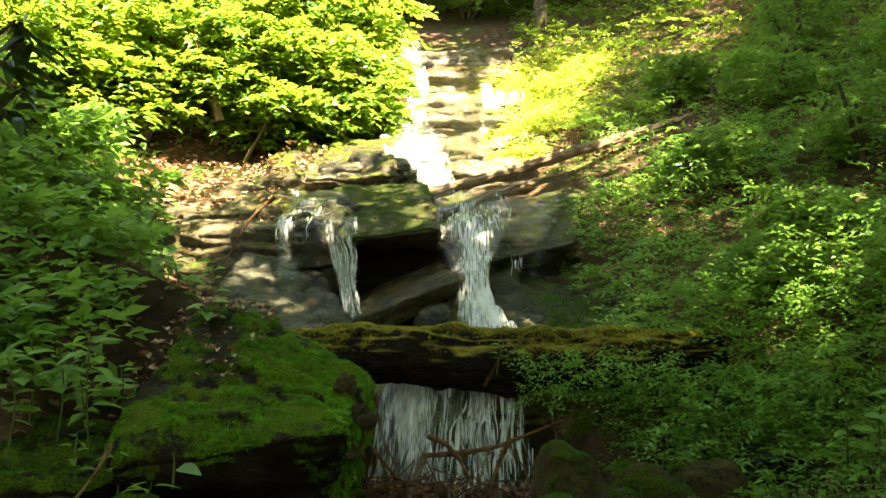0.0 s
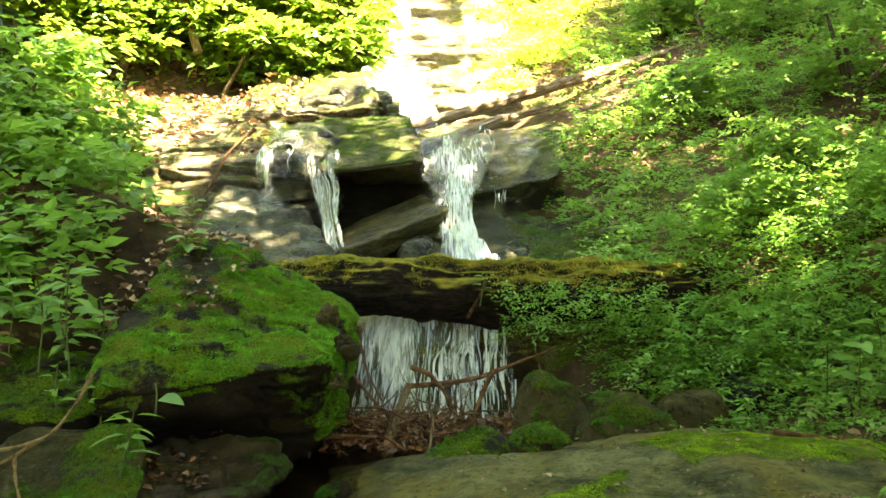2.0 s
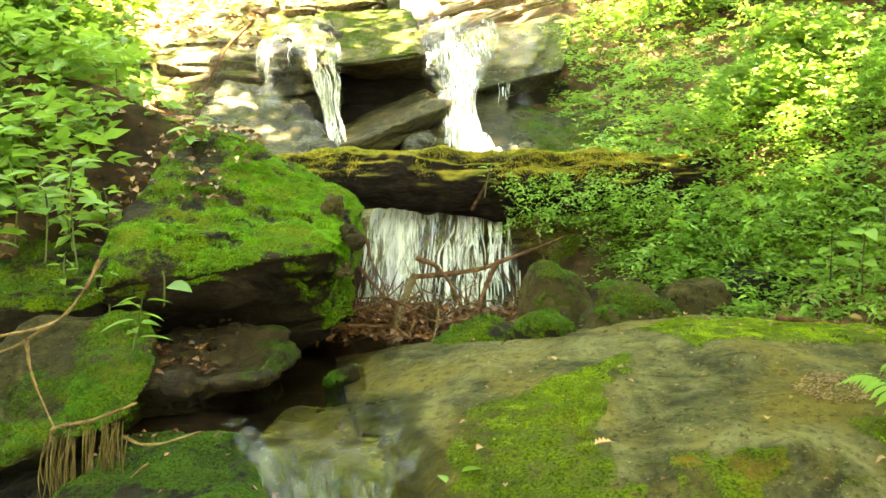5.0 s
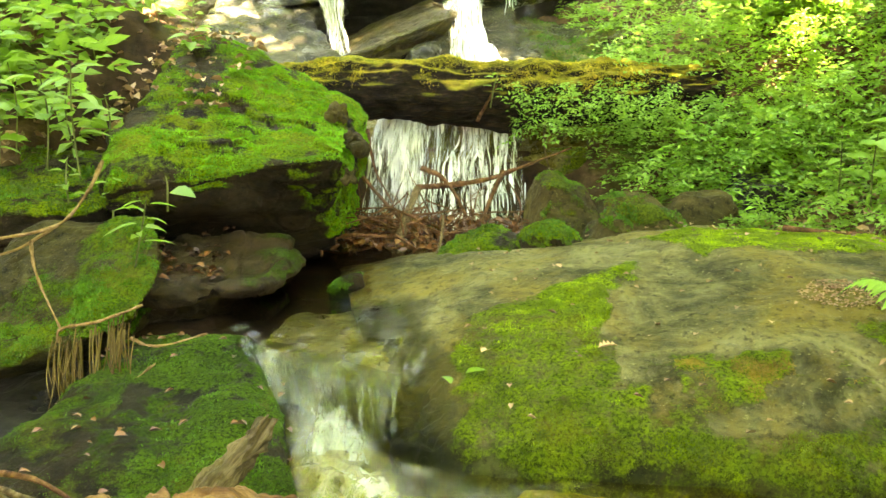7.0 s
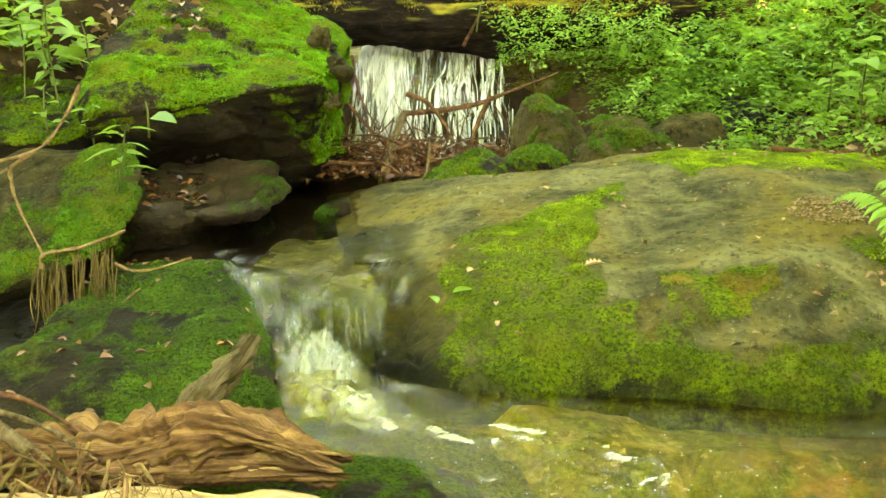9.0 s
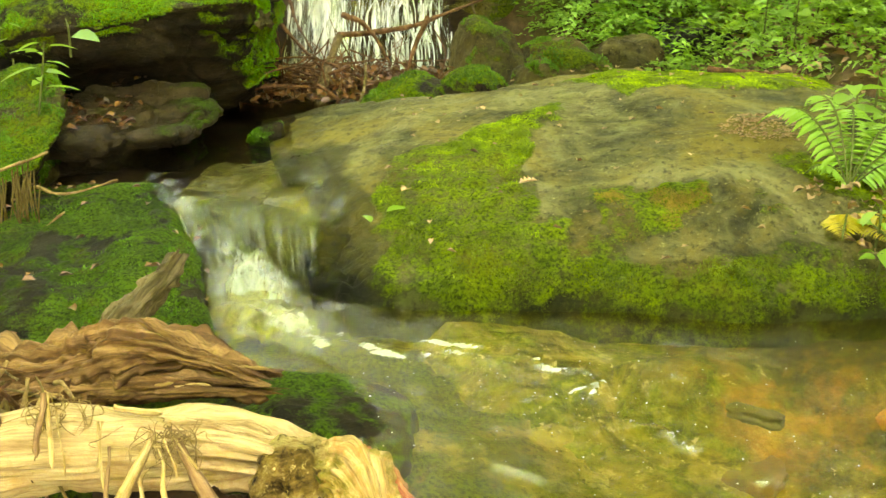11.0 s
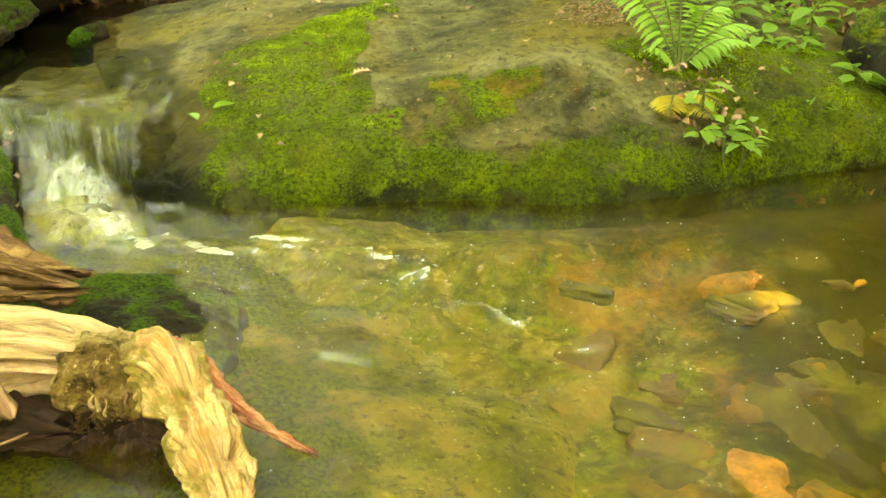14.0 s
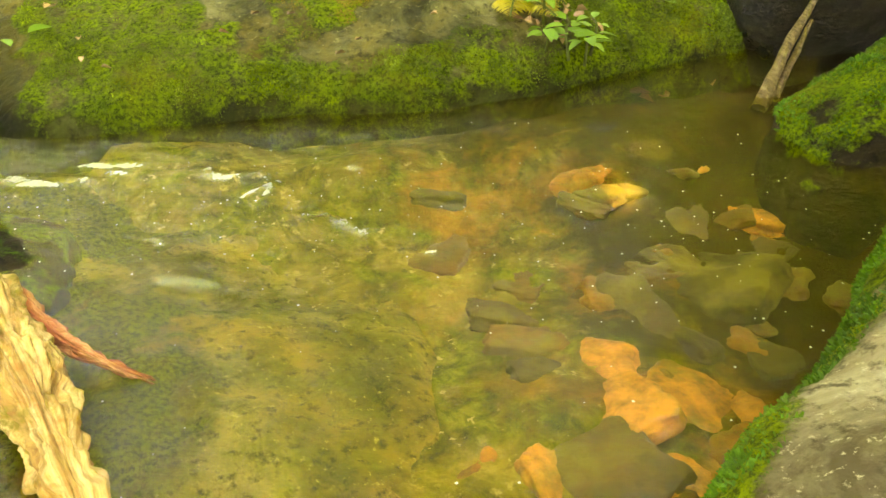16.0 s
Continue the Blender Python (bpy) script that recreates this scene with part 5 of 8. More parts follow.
rock("ledge_rock", "mossy stone ledge jutting from the bank",
     [(-2.9, 4.85, 0.3), (-1.85, 4.95, 0.35), (-1.9, 5.9, 0.3), (-2.9, 5.9, 0.3)],
     [(-2.9, 4.75, 0.62), (-1.8, 4.85, 0.7), (-1.9, 5.9, 0.9), (-2.9, 5.9, 0.95)], M_MOSSROCK, n=44, power=7, rough=0.035, strata=0.03, seed=15, moss=top_moss(0.5, 0.7), tufts=9000)
# Added rock whose black colour paints the shadow beneath the slab.
rock("bank_rock", "added rock in the hollow under the slab, near black for its shade", [(-2.9, 3.0, -0.5), (-1.5, 3.1, -0.5), (-1.4, 4.6, -0.5), (-2.9, 4.6, -0.5)], [(-2.8, 3.1, 0.02), (-1.65, 3.3, -0.03), (-1.5, 4.6, 0.1), (-2.8, 4.6, 0.1)], M_SHADE_DARKROCK, n=30, power=5, rough=0.05, strata=0.03, seed=18, lump=0.04)
rock("flat_rock", "flat wet rock with brown leaves and a mossy end",
     [(-1.65, 4.8, -0.05), (-1.0, 4.95, 0.05), (-0.95, 5.4, 0.0), (-1.6, 5.4, 0.0)],
     [(-1.7, 4.5, 0.36), (-0.86, 4.68, 0.36), (-0.78, 5.3, 0.46), (-1.6, 5.4, 0.52)], M_FLAT, n=76, power=8, rough=0.06, strata=0.075, seed=17, lump=0.06, key="flat", tufts=5000, tuft=0.007,
     moss=lambda x, y, z, nz: 0.5 * step(0.1, 0.6, nz) * blob(x, y, -0.9, 5.0, 0.16, 0.4, 0.5))
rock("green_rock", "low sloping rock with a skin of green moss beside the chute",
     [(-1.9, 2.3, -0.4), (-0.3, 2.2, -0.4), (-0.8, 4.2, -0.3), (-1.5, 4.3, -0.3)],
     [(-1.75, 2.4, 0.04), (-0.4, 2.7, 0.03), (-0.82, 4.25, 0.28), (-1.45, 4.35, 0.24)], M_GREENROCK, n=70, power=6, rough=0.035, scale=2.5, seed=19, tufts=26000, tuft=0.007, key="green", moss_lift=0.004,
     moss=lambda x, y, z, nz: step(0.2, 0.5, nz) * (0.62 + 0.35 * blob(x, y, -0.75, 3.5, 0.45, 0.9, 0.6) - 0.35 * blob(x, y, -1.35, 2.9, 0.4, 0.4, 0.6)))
rock("lip_rock", "dark wet stone lip under the glassy curtain of water",
     [(-0.95, 3.75, -0.3), (-0.25, 3.5, -0.3), (0.1, 5.1, -0.2), (-0.9, 4.9, -0.2)],
     [(-0.93, 4.02, 0.18), (-0.12, 3.46, 0.18), (0.2, 5.1, 0.17), (-0.8, 4.9, 0.15)], M_SLIDE, n=60, power=9, rough=0.03, seed=24, lump=0.02)
rock("low_rock", "low wet bedrock with a skin of dark green moss", [(-1.4, 1.9, -0.4), (0.1, 2.0, -0.4), (0.2, 2.75, -0.4), (-1.0, 2.9, -0.4)], [(-1.4, 2.0, 0.06), (0.06, 2.12, 0.012), (0.18, 2.68, 0.02), (-0.9, 2.9, 0.06)], M_GREENROCK, n=70, power=5, rough=0.022, scale=5, seed=29, lump=0.012, moss_lift=0.004, tufts=16000, tuft=0.005,
     moss=lambda x, y, z, nz: step(0.2, 0.5, nz) * (0.85 + 0.4 * fbm(np.stack([x, y, z], 1) * 3, 3, 12)))
rock("bedrock_shelf", "submerged green bedrock shelf under the riffle",
     [(-1.4, 1.3, -0.7), (0.9, 1.3, -0.8), (1.3, 3.8, -0.8), (-0.7, 3.8, -0.7)],
     [(-1.2, 1.4, -0.03), (0.85, 1.35, -0.24), (1.5, 3.7, -0.24), (-0.5, 3.75, -0.1)], M_SHELF, n=60, power=6, rough=0.035, scale=2.5, seed=23, lump=0.04,
     moss=lambda x, y, z, nz: (1 - step(0.0, 0.8, x - 0.35 * (y - 2.4) + 0.25 * fbm(np.stack([x, y, z], 1) * 3, 3, 2))) * 0.95, moss_lift=0.012)
G = "mossy stones behind the boulder"


def cobble(label, x, y, z, w, d, h, seed, mat=M_MOSSROCK, moss=0.7, power=2.8, lean=(0, 0), n=26, tufts=2500):
    """A loose stone with its top at z, sunk into what it stands on."""
    jr = np.random.default_rng(seed)
    jt = lambda: jr.uniform(-0.14, 0.14, 2) * (w, d)
    low = [(x + sx * w * 0.56 + a, y + sy * d * 0.56 + b, z - h) for (sx, sy), (a, b) in zip([(-1, -1), (1, -1), (1, 1), (-1, 1)], [jt() for _ in range(4)])]
    high = [(x + sx * w * 0.42 + a + lean[0], y + sy * d * 0.42 + b + lean[1], z + jr.uniform(-0.12, 0.06) * h) for (sx, sy), (a, b) in zip([(-1, -1), (1, -1), (1, 1), (-1, 1)], [jt() for _ in range(4)])]
    return rock("stone", label, low, high, mat, "stone", G, n=n, power=power, rough=0.05 * min(w, d) ** 0.5, scale=2.2 / max(w, 0.2) ** 0.5, lump=0.06 * w, seed=seed, moss=top_moss(0.7, moss) if moss else None, tufts=tufts, tuft=0.012)


cobble("upright mossy stone with a pointed top", 0.8, 5.85, 0.77, 0.52, 0.55, 0.75, 31, mat=M_OLIVEROCK, moss=0.3, power=3.4, lean=(-0.02, 0.05))
cobble("rounded mossy stone behind the boulder", 1.3, 5.9, 0.66, 0.6, 0.6, 0.6, 33, mat=M_OLIVEROCK, moss=0.5)
cobble("small mossy stone leaning on a larger one", 1.02, 5.55, 0.56, 0.28, 0.3, 0.5, 35, mat=M_OLIVEROCK, moss=0.35)
cobble("small bare brown stone", 1.16, 5.42, 0.48, 0.24, 0.25, 0.3, 37, mat=M_TAN, moss=0, tufts=0)
cobble("low bright mossy stone at the water's edge", 0.27, 5.5, 0.42, 0.56, 0.5, 0.45, 39, moss=0.95, power=3.2, tufts=6000)
cobble("low bright mossy stone beside the boulder", 0.68, 5.4, 0.48, 0.36, 0.4, 0.5, 41, moss=0.85, tufts=4000)
cobble("mossy cobble standing in the upper pool", -0.5, 5.1, 0.3, 0.24, 0.24, 0.42, 43, mat=M_GREENROCK, moss=0.5, power=3.6)
cobble("dark wedge of stone under the leafy bank", 1.72, 6.1, 0.6, 0.5, 0.6, 0.6, 45, mat=M_OLIVEROCK, moss=0.2, power=7, tufts=0)
# Black colour here paints the shaded hollow under the bank.
cobble("overhung stone under the leafy bank, coloured near black for shade", 2.3, 6.25, 0.72, 0.7, 0.6, 0.7, 47, mat=M_SHADE_DARKROCK, moss=0.3, power=7, tufts=0)
cobble("tan weathered stone among the undergrowth", 3.3, 6.7, 1.6, 0.26, 0.3, 0.5, 48, mat=M_TAN, moss=0, power=3.2, tufts=0)

# rock face behind the lower fall and the ledges above it
rock("cliff", "wet dark rock face with moss beside the lower fall", [(-1.0, 7.0, 0.0), (2.6, 6.9, 0.0), (2.6, 8.2, 0.4), (-1.2, 8.2, 0.4)], [(-0.9, 7.25, 0.9), (2.4, 7.1, 1.1), (2.4, 8.3, 1.25), (-1.0, 8.3, 1.2)], M_SLIDE, n=60, power=8, rough=0.06, strata=0.05, scale=1.8, seed=51,
     moss=lambda x, y, z, nz: 0.7 * step(0.75, 1.0, x) * step(-0.6, 0.3, nz), tufts=9000, tuft=0.012)
rock("overhang_ledge", "thick mossy ledge slab jutting over a dark hollow", [(-1.0, 9.75, 2.16), (-0.02, 9.3, 2.06), (0.0, 11.0, 2.3), (-1.2, 11.0, 2.3)], [(-1.02, 8.8, 2.17), (0.02, 8.76, 2.31), (-0.2, 11.0, 3.0), (-1.3, 11.0, 2.98)], M_OVERHANG, n=64, power=12, rough=0.03, strata=0.025, seed=53, tilt=-0.15, lump=0.03,
     moss=lambda x, y, z, nz: 0.55 * step(0.4, 0.8, nz), tufts=9000, tuft=0.012)
rock("rock_block", "stubby domed block with thin water over it", [(-1.56, 9.1, 1.6), (-0.96, 9.1, 1.6), (-0.9, 10.6, 1.8), (-1.7, 10.6, 1.8)], [(-1.55, 8.82, 2.36), (-0.94, 8.8, 2.38), (-0.9, 10.6, 2.9), (-1.8, 10.6, 2.9)], M_WETROCK, n=44, power=3.6, rough=0.05, strata=0.08, seed=54, lump=0.04)
# Back of the hollow: overhang shadow put into the stone colour.
rock("hollow_rock", "rock at the back of the hollow, coloured near black for shade", [(-1.3, 9.5, 1.1), (0.15, 9.4, 1.1), (0.2, 10.6, 1.3), (-1.3, 10.6, 1.3)], [(-1.3, 9.6, 2.25), (0.12, 9.5, 2.25), (0.2, 10.6, 2.4), (-1.3, 10.6, 2.4)], M_SHADE_DARKROCK, n=30, power=9, rough=0.05, strata=0.05, seed=52)
rock("fallen_slab", "fallen slab of wet rock leaning beneath a ledge", [(-0.8, 8.3, 1.2), (0.02, 8.55, 1.58), (-0.1, 9.3, 1.72), (-0.95, 9.3, 1.35)], [(-0.8, 8.2, 1.45), (0.2, 8.45, 1.84), (-0.02, 9.3, 2.02), (-0.95, 9.3, 1.64)], M_OVERHANG, n=48, power=14, rough=0.025, strata=0.03, seed=55, tilt=-0.35, lump=0.02)
cobble("small dark wedge of stone beside the chute", -0.1, 8.45, 1.6, 0.35, 0.4, 0.5, 56, mat=M_WETROCK, moss=0, power=5, tufts=0)
rock("sloping_rock", "smooth grey rock sloping beneath a thin fall", [(-2.25, 7.7, 0.9), (-0.75, 7.7, 0.9), (-0.9, 9.2, 1.0), (-2.1, 9.2, 1.0)], [(-2.2, 7.85, 1.42), (-0.7, 7.85, 1.32), (-1.3, 9.22, 2.06), (-2.0, 9.25, 2.14)], M_WETROCK, n=84, power=12, rough=0.02, strata=0.02, seed=57, lump=0.012, scale=6)
rock("ledge_rock", "bedded mossy rock ledge beside a white chute", [(0.55, 7.9, 0.9), (2.3, 7.4, 0.9), (2.3, 9.9, 1.2), (0.55, 9.7, 1.2)], [(0.6, 8.0, 1.36), (2.3, 7.5, 1.42), (2.2, 9.8, 1.9), (0.5, 9.6, 1.85)], M_WETLEDGE, n=56, power=10, rough=0.06, strata=0.05, seed=59, lump=0.05, moss=lambda x, y, z, nz: 0.85 * step(0.7, 1.0, x) * step(0.1, 0.5, nz) * (0.7 + 0.6 * fbm(np.stack([x, y, z], 1) * 2.5, 3, 7)), tufts=14000)
rock("chute_rock", "smooth wet rock under the sliding water", [(-0.1, 7.9, 0.9), (0.8, 7.9, 0.9), (0.9, 11.4, 1.8), (-0.1, 11.4, 1.8)], [(0.0, 7.95, 1.28), (0.75, 7.95, 1.28), (0.85, 11.4, 2.86), (-0.05, 11.4, 2.84)], M_WETLEDGE, n=36, power=9, rough=0.04, seed=60)
rock("undercut_ledge", "dark undercut ledge with thin water over it", [(0.5, 9.7, 1.86), (1.3, 9.8, 1.98), (1.6, 11.3, 2.3), (0.3, 11.3, 2.2)], [(0.36, 9.22, 1.98), (1.36, 9.4, 2.2), (1.75, 11.4, 3.0), (0.2, 11.4, 2.76)], M_WETLEDGE, n=60, power=14, rough=0.02, strata=0.022, seed=61, lump=0.02, moss=lambda x, y, z, nz: 0.6 * step(0.95, 1.4, x) * step(0.4, 0.8, nz))
# Shade below the undercut is painted by this near-black rock.
rock("hollow_rock", "rock under the undercut ledge, coloured near black for shade", [(0.4, 9.62, 1.4), (1.5, 9.7, 1.4), (1.6, 11, 1.6), (0.2, 11, 1.6)], [(0.4, 9.62, 2.0), (1.5, 9.72, 2.1), (1.6, 11, 2.5), (0.2, 11, 2.4)], M_SHADE_DARKROCK, n=20, power=9, rough=0.05, strata=0.05, seed=62)
shelf_ledge = rock("rock_shelf", "sunlit rock shelf strewn with brown leaves", [(-4.3, 9.4, 1.6), (-1.6, 9.2, 1.6), (-1.6, 13.2, 2.4), (-4.6, 13.4, 2.4)], [(-4.2, 9.7, 2.15), (-1.6, 9.5, 2.35), (-1.7, 13.2, 3.55), (-4.5, 13.4, 3.4)], M_LEDGE, n=54, power=12, rough=0.09, strata=0.07, seed=63, lump=0.08, scale=1.6, key="shelf", moss=lambda x, y, z, nz: 0.35 * step(0.3, 0.7, nz))
upper_ledge = rock("rock_shelf", "wet upper ledge with broken front edge", [(-2.4, 11.3, 2.4), (-0.65, 11.4, 2.4), (-0.6, 14.2, 3.0), (-2.6, 14.2, 3.0)], [(-2.4, 11.35, 3.05), (-0.6, 11.4, 3.25), (-0.7, 14.2, 4.05), (-2.5, 14.2, 3.98)], M_LEDGE, n=60, power=12, rough=0.09, strata=0.08, seed=65, lump=0.08, key="shelf2", moss=lambda x, y, z, nz: 0.45 * step(0.3, 0.7, nz))
for k, (x, y, z, a, b, c) in enumerate([(-1.32, 11.5, 3.27, 0.5, 0.5, 0.2), (-0.97, 11.7, 3.41, 0.42, 0.4, 0.26), (-0.61, 11.6, 3.32, 0.36, 0.4, 0.3), (-0.41, 11.4, 3.14, 0.22, 0.3, 0.28), (-0.78, 11.35, 3.11, 0.34, 0.3, 0.16), (-1.13, 11.35, 3.11, 0.4, 0.3, 0.14)]):
    v, f, m = block([(x - a / 2, y, z - c * 1.6), (x + a / 2, y + 0.03, z - c * 1.6), (x + a * 0.55, y + b, z - c), (x - a * 0.55, y + b, z - c)], [(x - a * 0.46, y + 0.02, z + 0.02 * (k % 3)), (x + a * 0.48, y, z + 0.03), (x + a * 0.5, y + b, z + 0.12), (x - a * 0.5, y + b, z + 0.1)], n=14, power=8, rough=0.04, strata=0.04, seed=160 + k, lump=0.03)
    part("block", mesh_of("block", v, f, M_WETLEDGE, attrs={"moss": m}), upper_ledge, "broken block of bedded rock")
for k, (x, y, z, a, b, c) in enumerate([(-1.95, 9.5, 2.36, 0.6, 0.7, 0.1), (-2.45, 9.55, 2.3, 0.55, 0.6, 0.09), (-3.0, 9.7, 2.3, 0.7, 0.8, 0.1), (-2.2, 10.1, 2.56, 0.8, 0.7, 0.1), (-2.9, 10.4, 2.6, 0.9, 0.8, 0.12), (-2.3, 10.8, 2.78, 0.8, 0.7, 0.12), (-3.3, 11.2, 2.82, 1.0, 0.9, 0.12), (-2.6, 11.5, 2.98, 0.7, 0.6, 0.1)]):
    v, f, m = block([(x - a / 2, y, z - c * 2), (x + a / 2, y - 0.04, z - c * 2), (x + a * 0.55, y + b, z - c), (x - a * 0.55, y + b, z - c)], [(x - a * 0.52, y - 0.03, z), (x + a * 0.5, y - 0.06, z + 0.02), (x + a * 0.5, y + b, z + b * 0.3), (x - a * 0.5, y + b, z + b * 0.3)], n=18, power=9, rough=0.03, strata=0.03, seed=180 + k, lump=0.03)
    part("slab", mesh_of("slab", v, f, M_LEDGE, attrs={"moss": m}), shelf_ledge, "thin bedded slab of rock")
# Steps take the pale stone that paints glare on wet rock.
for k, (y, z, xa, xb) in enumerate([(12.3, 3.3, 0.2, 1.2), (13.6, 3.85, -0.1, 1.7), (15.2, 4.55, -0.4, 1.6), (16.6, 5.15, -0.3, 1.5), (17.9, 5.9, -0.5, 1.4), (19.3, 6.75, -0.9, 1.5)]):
    rock("rock_step", "rock step of the upper cascade, coloured pale for sun glare", [(xa - 0.6, y - 0.1, z - 1.2), (xb, y, z - 1.2), (xb + 0.2, y + 2, z - 0.6), (xa - 0.8, y + 2, z - 0.6)],
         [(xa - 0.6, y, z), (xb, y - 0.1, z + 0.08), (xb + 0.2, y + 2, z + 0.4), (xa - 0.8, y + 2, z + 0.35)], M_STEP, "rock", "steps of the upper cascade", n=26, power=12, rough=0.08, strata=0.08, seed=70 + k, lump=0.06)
rock("pool_rock", "dry speckled rock with a mossy rim in the pool", [(0.86, -0.7, -0.6), (2.9, -0.5, -0.6), (2.95, 2.02, -0.6), (0.88, 0.9, -0.6)], [(0.84, -0.7, 0.4), (2.9, -0.5, 0.62), (2.9, 1.92, 0.42), (0.82, 0.78, 0.25)], M_PALE, n=56, power=7, rough=0.03, seed=81, lump=0.03,
     moss=lambda x, y, z, nz: near_line(x + 0.03 * fbm(np.stack([x, y, z], 1) * 7, 3, 9), y, [(0.8, 0.9), (1.9, 1.5), (2.9, 2.05)], 0.2) * step(-0.05, 0.05, z), tufts=20000, tuft=0.01, key="dry")
rock("pool_rock", "low mossy rock at the edge of the pool", [(2.15, 1.95, -0.4), (3.4, 1.75, -0.4), (3.5, 2.6, -0.4), (2.3, 2.5, -0.4)], [(2.25, 2.05, 0.04), (3.3, 1.85, 0.34), (3.3, 2.5, 0.38), (2.42, 2.44, 0.08)], M_MOSSROCK, n=32, power=4.5, rough=0.03, seed=83, moss=top_moss(0.3, 0.95), tufts=9000, tuft=0.012)
rock("pool_rock", "dark rock with a hollow under its edge beside the pool", [(2.9, 3.1, -0.3), (3.8, 2.9, -0.3), (3.9, 3.8, 0.0), (2.9, 3.8, 0.0)], [(2.75, 2.85, 0.36), (3.8, 2.6, 0.5), (3.9, 3.8, 0.6), (2.8, 3.8, 0.45)], M_SHADE_DARKROCK, n=32, power=6, rough=0.05, seed=85, lump=0.05, moss=top_moss(0.5, 0.4), tufts=2000)

# ---- logs ----
def driftwood(points, radii, seed, sides=60, per=22, flat=1.0, torn=0.0, groove=0.012, knots=0.02, crack=0.02):
    """A weathered limb, grooved along its grain, with long cracks and a torn far end."""
    pts = np.array(points, float)
    n = (len(pts) - 1) * per + 1
    t = np.linspace(0, len(pts) - 1, n)
    i = np.minimum(t.astype(int), len(pts) - 2)
    u = (t - i)[:, None]
    p0, p1, p2, p3 = pts[np.maximum(i - 1, 0)], pts[i], pts[i + 1], pts[np.minimum(i + 2, len(pts) - 1)]
    c = 0.5 * (2 * p1 + (p2 - p0) * u + (2 * p0 - 5 * p1 + 4 * p2 - p3) * u ** 2 + (3 * p1 - p0 - 3 * p2 + p3) * u ** 3)
    r = np.interp(t, np.arange(len(pts)), radii)
    d = np.gradient(c, axis=0)
    d /= np.linalg.norm(d, axis=1, keepdims=True)
    a = np.cross(d, (0, 0, 1.0))
    a /= np.linalg.norm(a, axis=1, keepdims=True)
    b = np.cross(a, d)
    ln = np.concatenate([[0], np.cumsum(np.linalg.norm(np.diff(c, axis=0), axis=1))])
    th = np.linspace(0, 2 * np.pi, sides, endpoint=False)
    A, L = np.meshgrid(th, ln)
    ca, sa = np.cos(A), np.sin(A)
    k = 1.0 / np.mean(r)
    q = np.stack([ca * 2.6, sa * 2.6, L * k * 0.13], -1)
    g = fbm(q * 2.2, 4, seed, 0.6) + 0.3 * np.abs(fbm(q * np.array([5.0, 5.0, 1.6]), 3, seed + 2))
    lines = 1 - np.clip(np.abs(fbm(q * 1.5 + 7, 3, seed + 3)) / 0.07, 0, 1)
    swell = fbm(np.stack([ca, sa, L * k * 0.5], -1) * 1.1, 3, seed + 5)
    R = r[:, None] * (1 + 0.12 * swell * (knots > 0)) + (0.0025 + 0.12 * groove) * fbm(q * np.array([6.0, 6.0, 2.5]) + 19, 4, seed + 15, 0.65) + groove * g - crack * lines ** 1.5 + knots * fbm(np.stack([ca * 1.5, sa * 1.5, L * k * 0.9], -1), 4, seed + 8)
    end = step(0.62, 1.0, L / ln[-1])
    if torn:
        R = R * (1 - end * np.clip(0.5 + 1.3 * fbm(q * 1.7 + 3, 3, seed + 12), 0, 1) * 0.75)
    P = c[:, None] + a[:, None] * (ca * R)[..., None] + b[:, None] * (sa * R * (1 - (1 - flat) * (0.4 + 0.6 * end)))[..., None]
    if torn:
        P = P + d[:, None] * (end * torn * fbm(np.stack([ca * 3.2, sa * 3.2, ca * 0], -1), 3, seed + 9))[..., None]
    m = sides
    idx = np.arange(n * m).reshape(n, m)
    nx = np.roll(idx, -1, axis=1)
    F = np.stack([idx[:-1], nx[:-1], nx[1:], idx[1:]], -1).reshape(-1, 4)
    V = P.reshape(-1, 3)
    U = np.stack([A * np.mean(r), L], -1).reshape(-1, 2)
    caps = []
    for row, deep, flip in ((0, 0.0, 1), (n - 1, -0.5 * r[-1] - 0.4 * torn, 0)):
        V = np.vstack([V, P[row].mean(axis=0) + d[row] * deep])
        U = np.vstack([U, [0, ln[row]]])
        for j in range(0, m, 2):
            quad = (len(V) - 1, idx[row, j], idx[row, (j + 1) % m], idx[row, (j + 2) % m])
            caps.append(quad if flip else quad[::-1])
    return V, np.vstack([F, np.array(caps)]), U


def limb(name, mat, parent, label, *args, **kw):
    v, f, u = driftwood(*args, **kw)
    return part(name, mesh_of(name, v, f, mat, uv=u), parent, label)


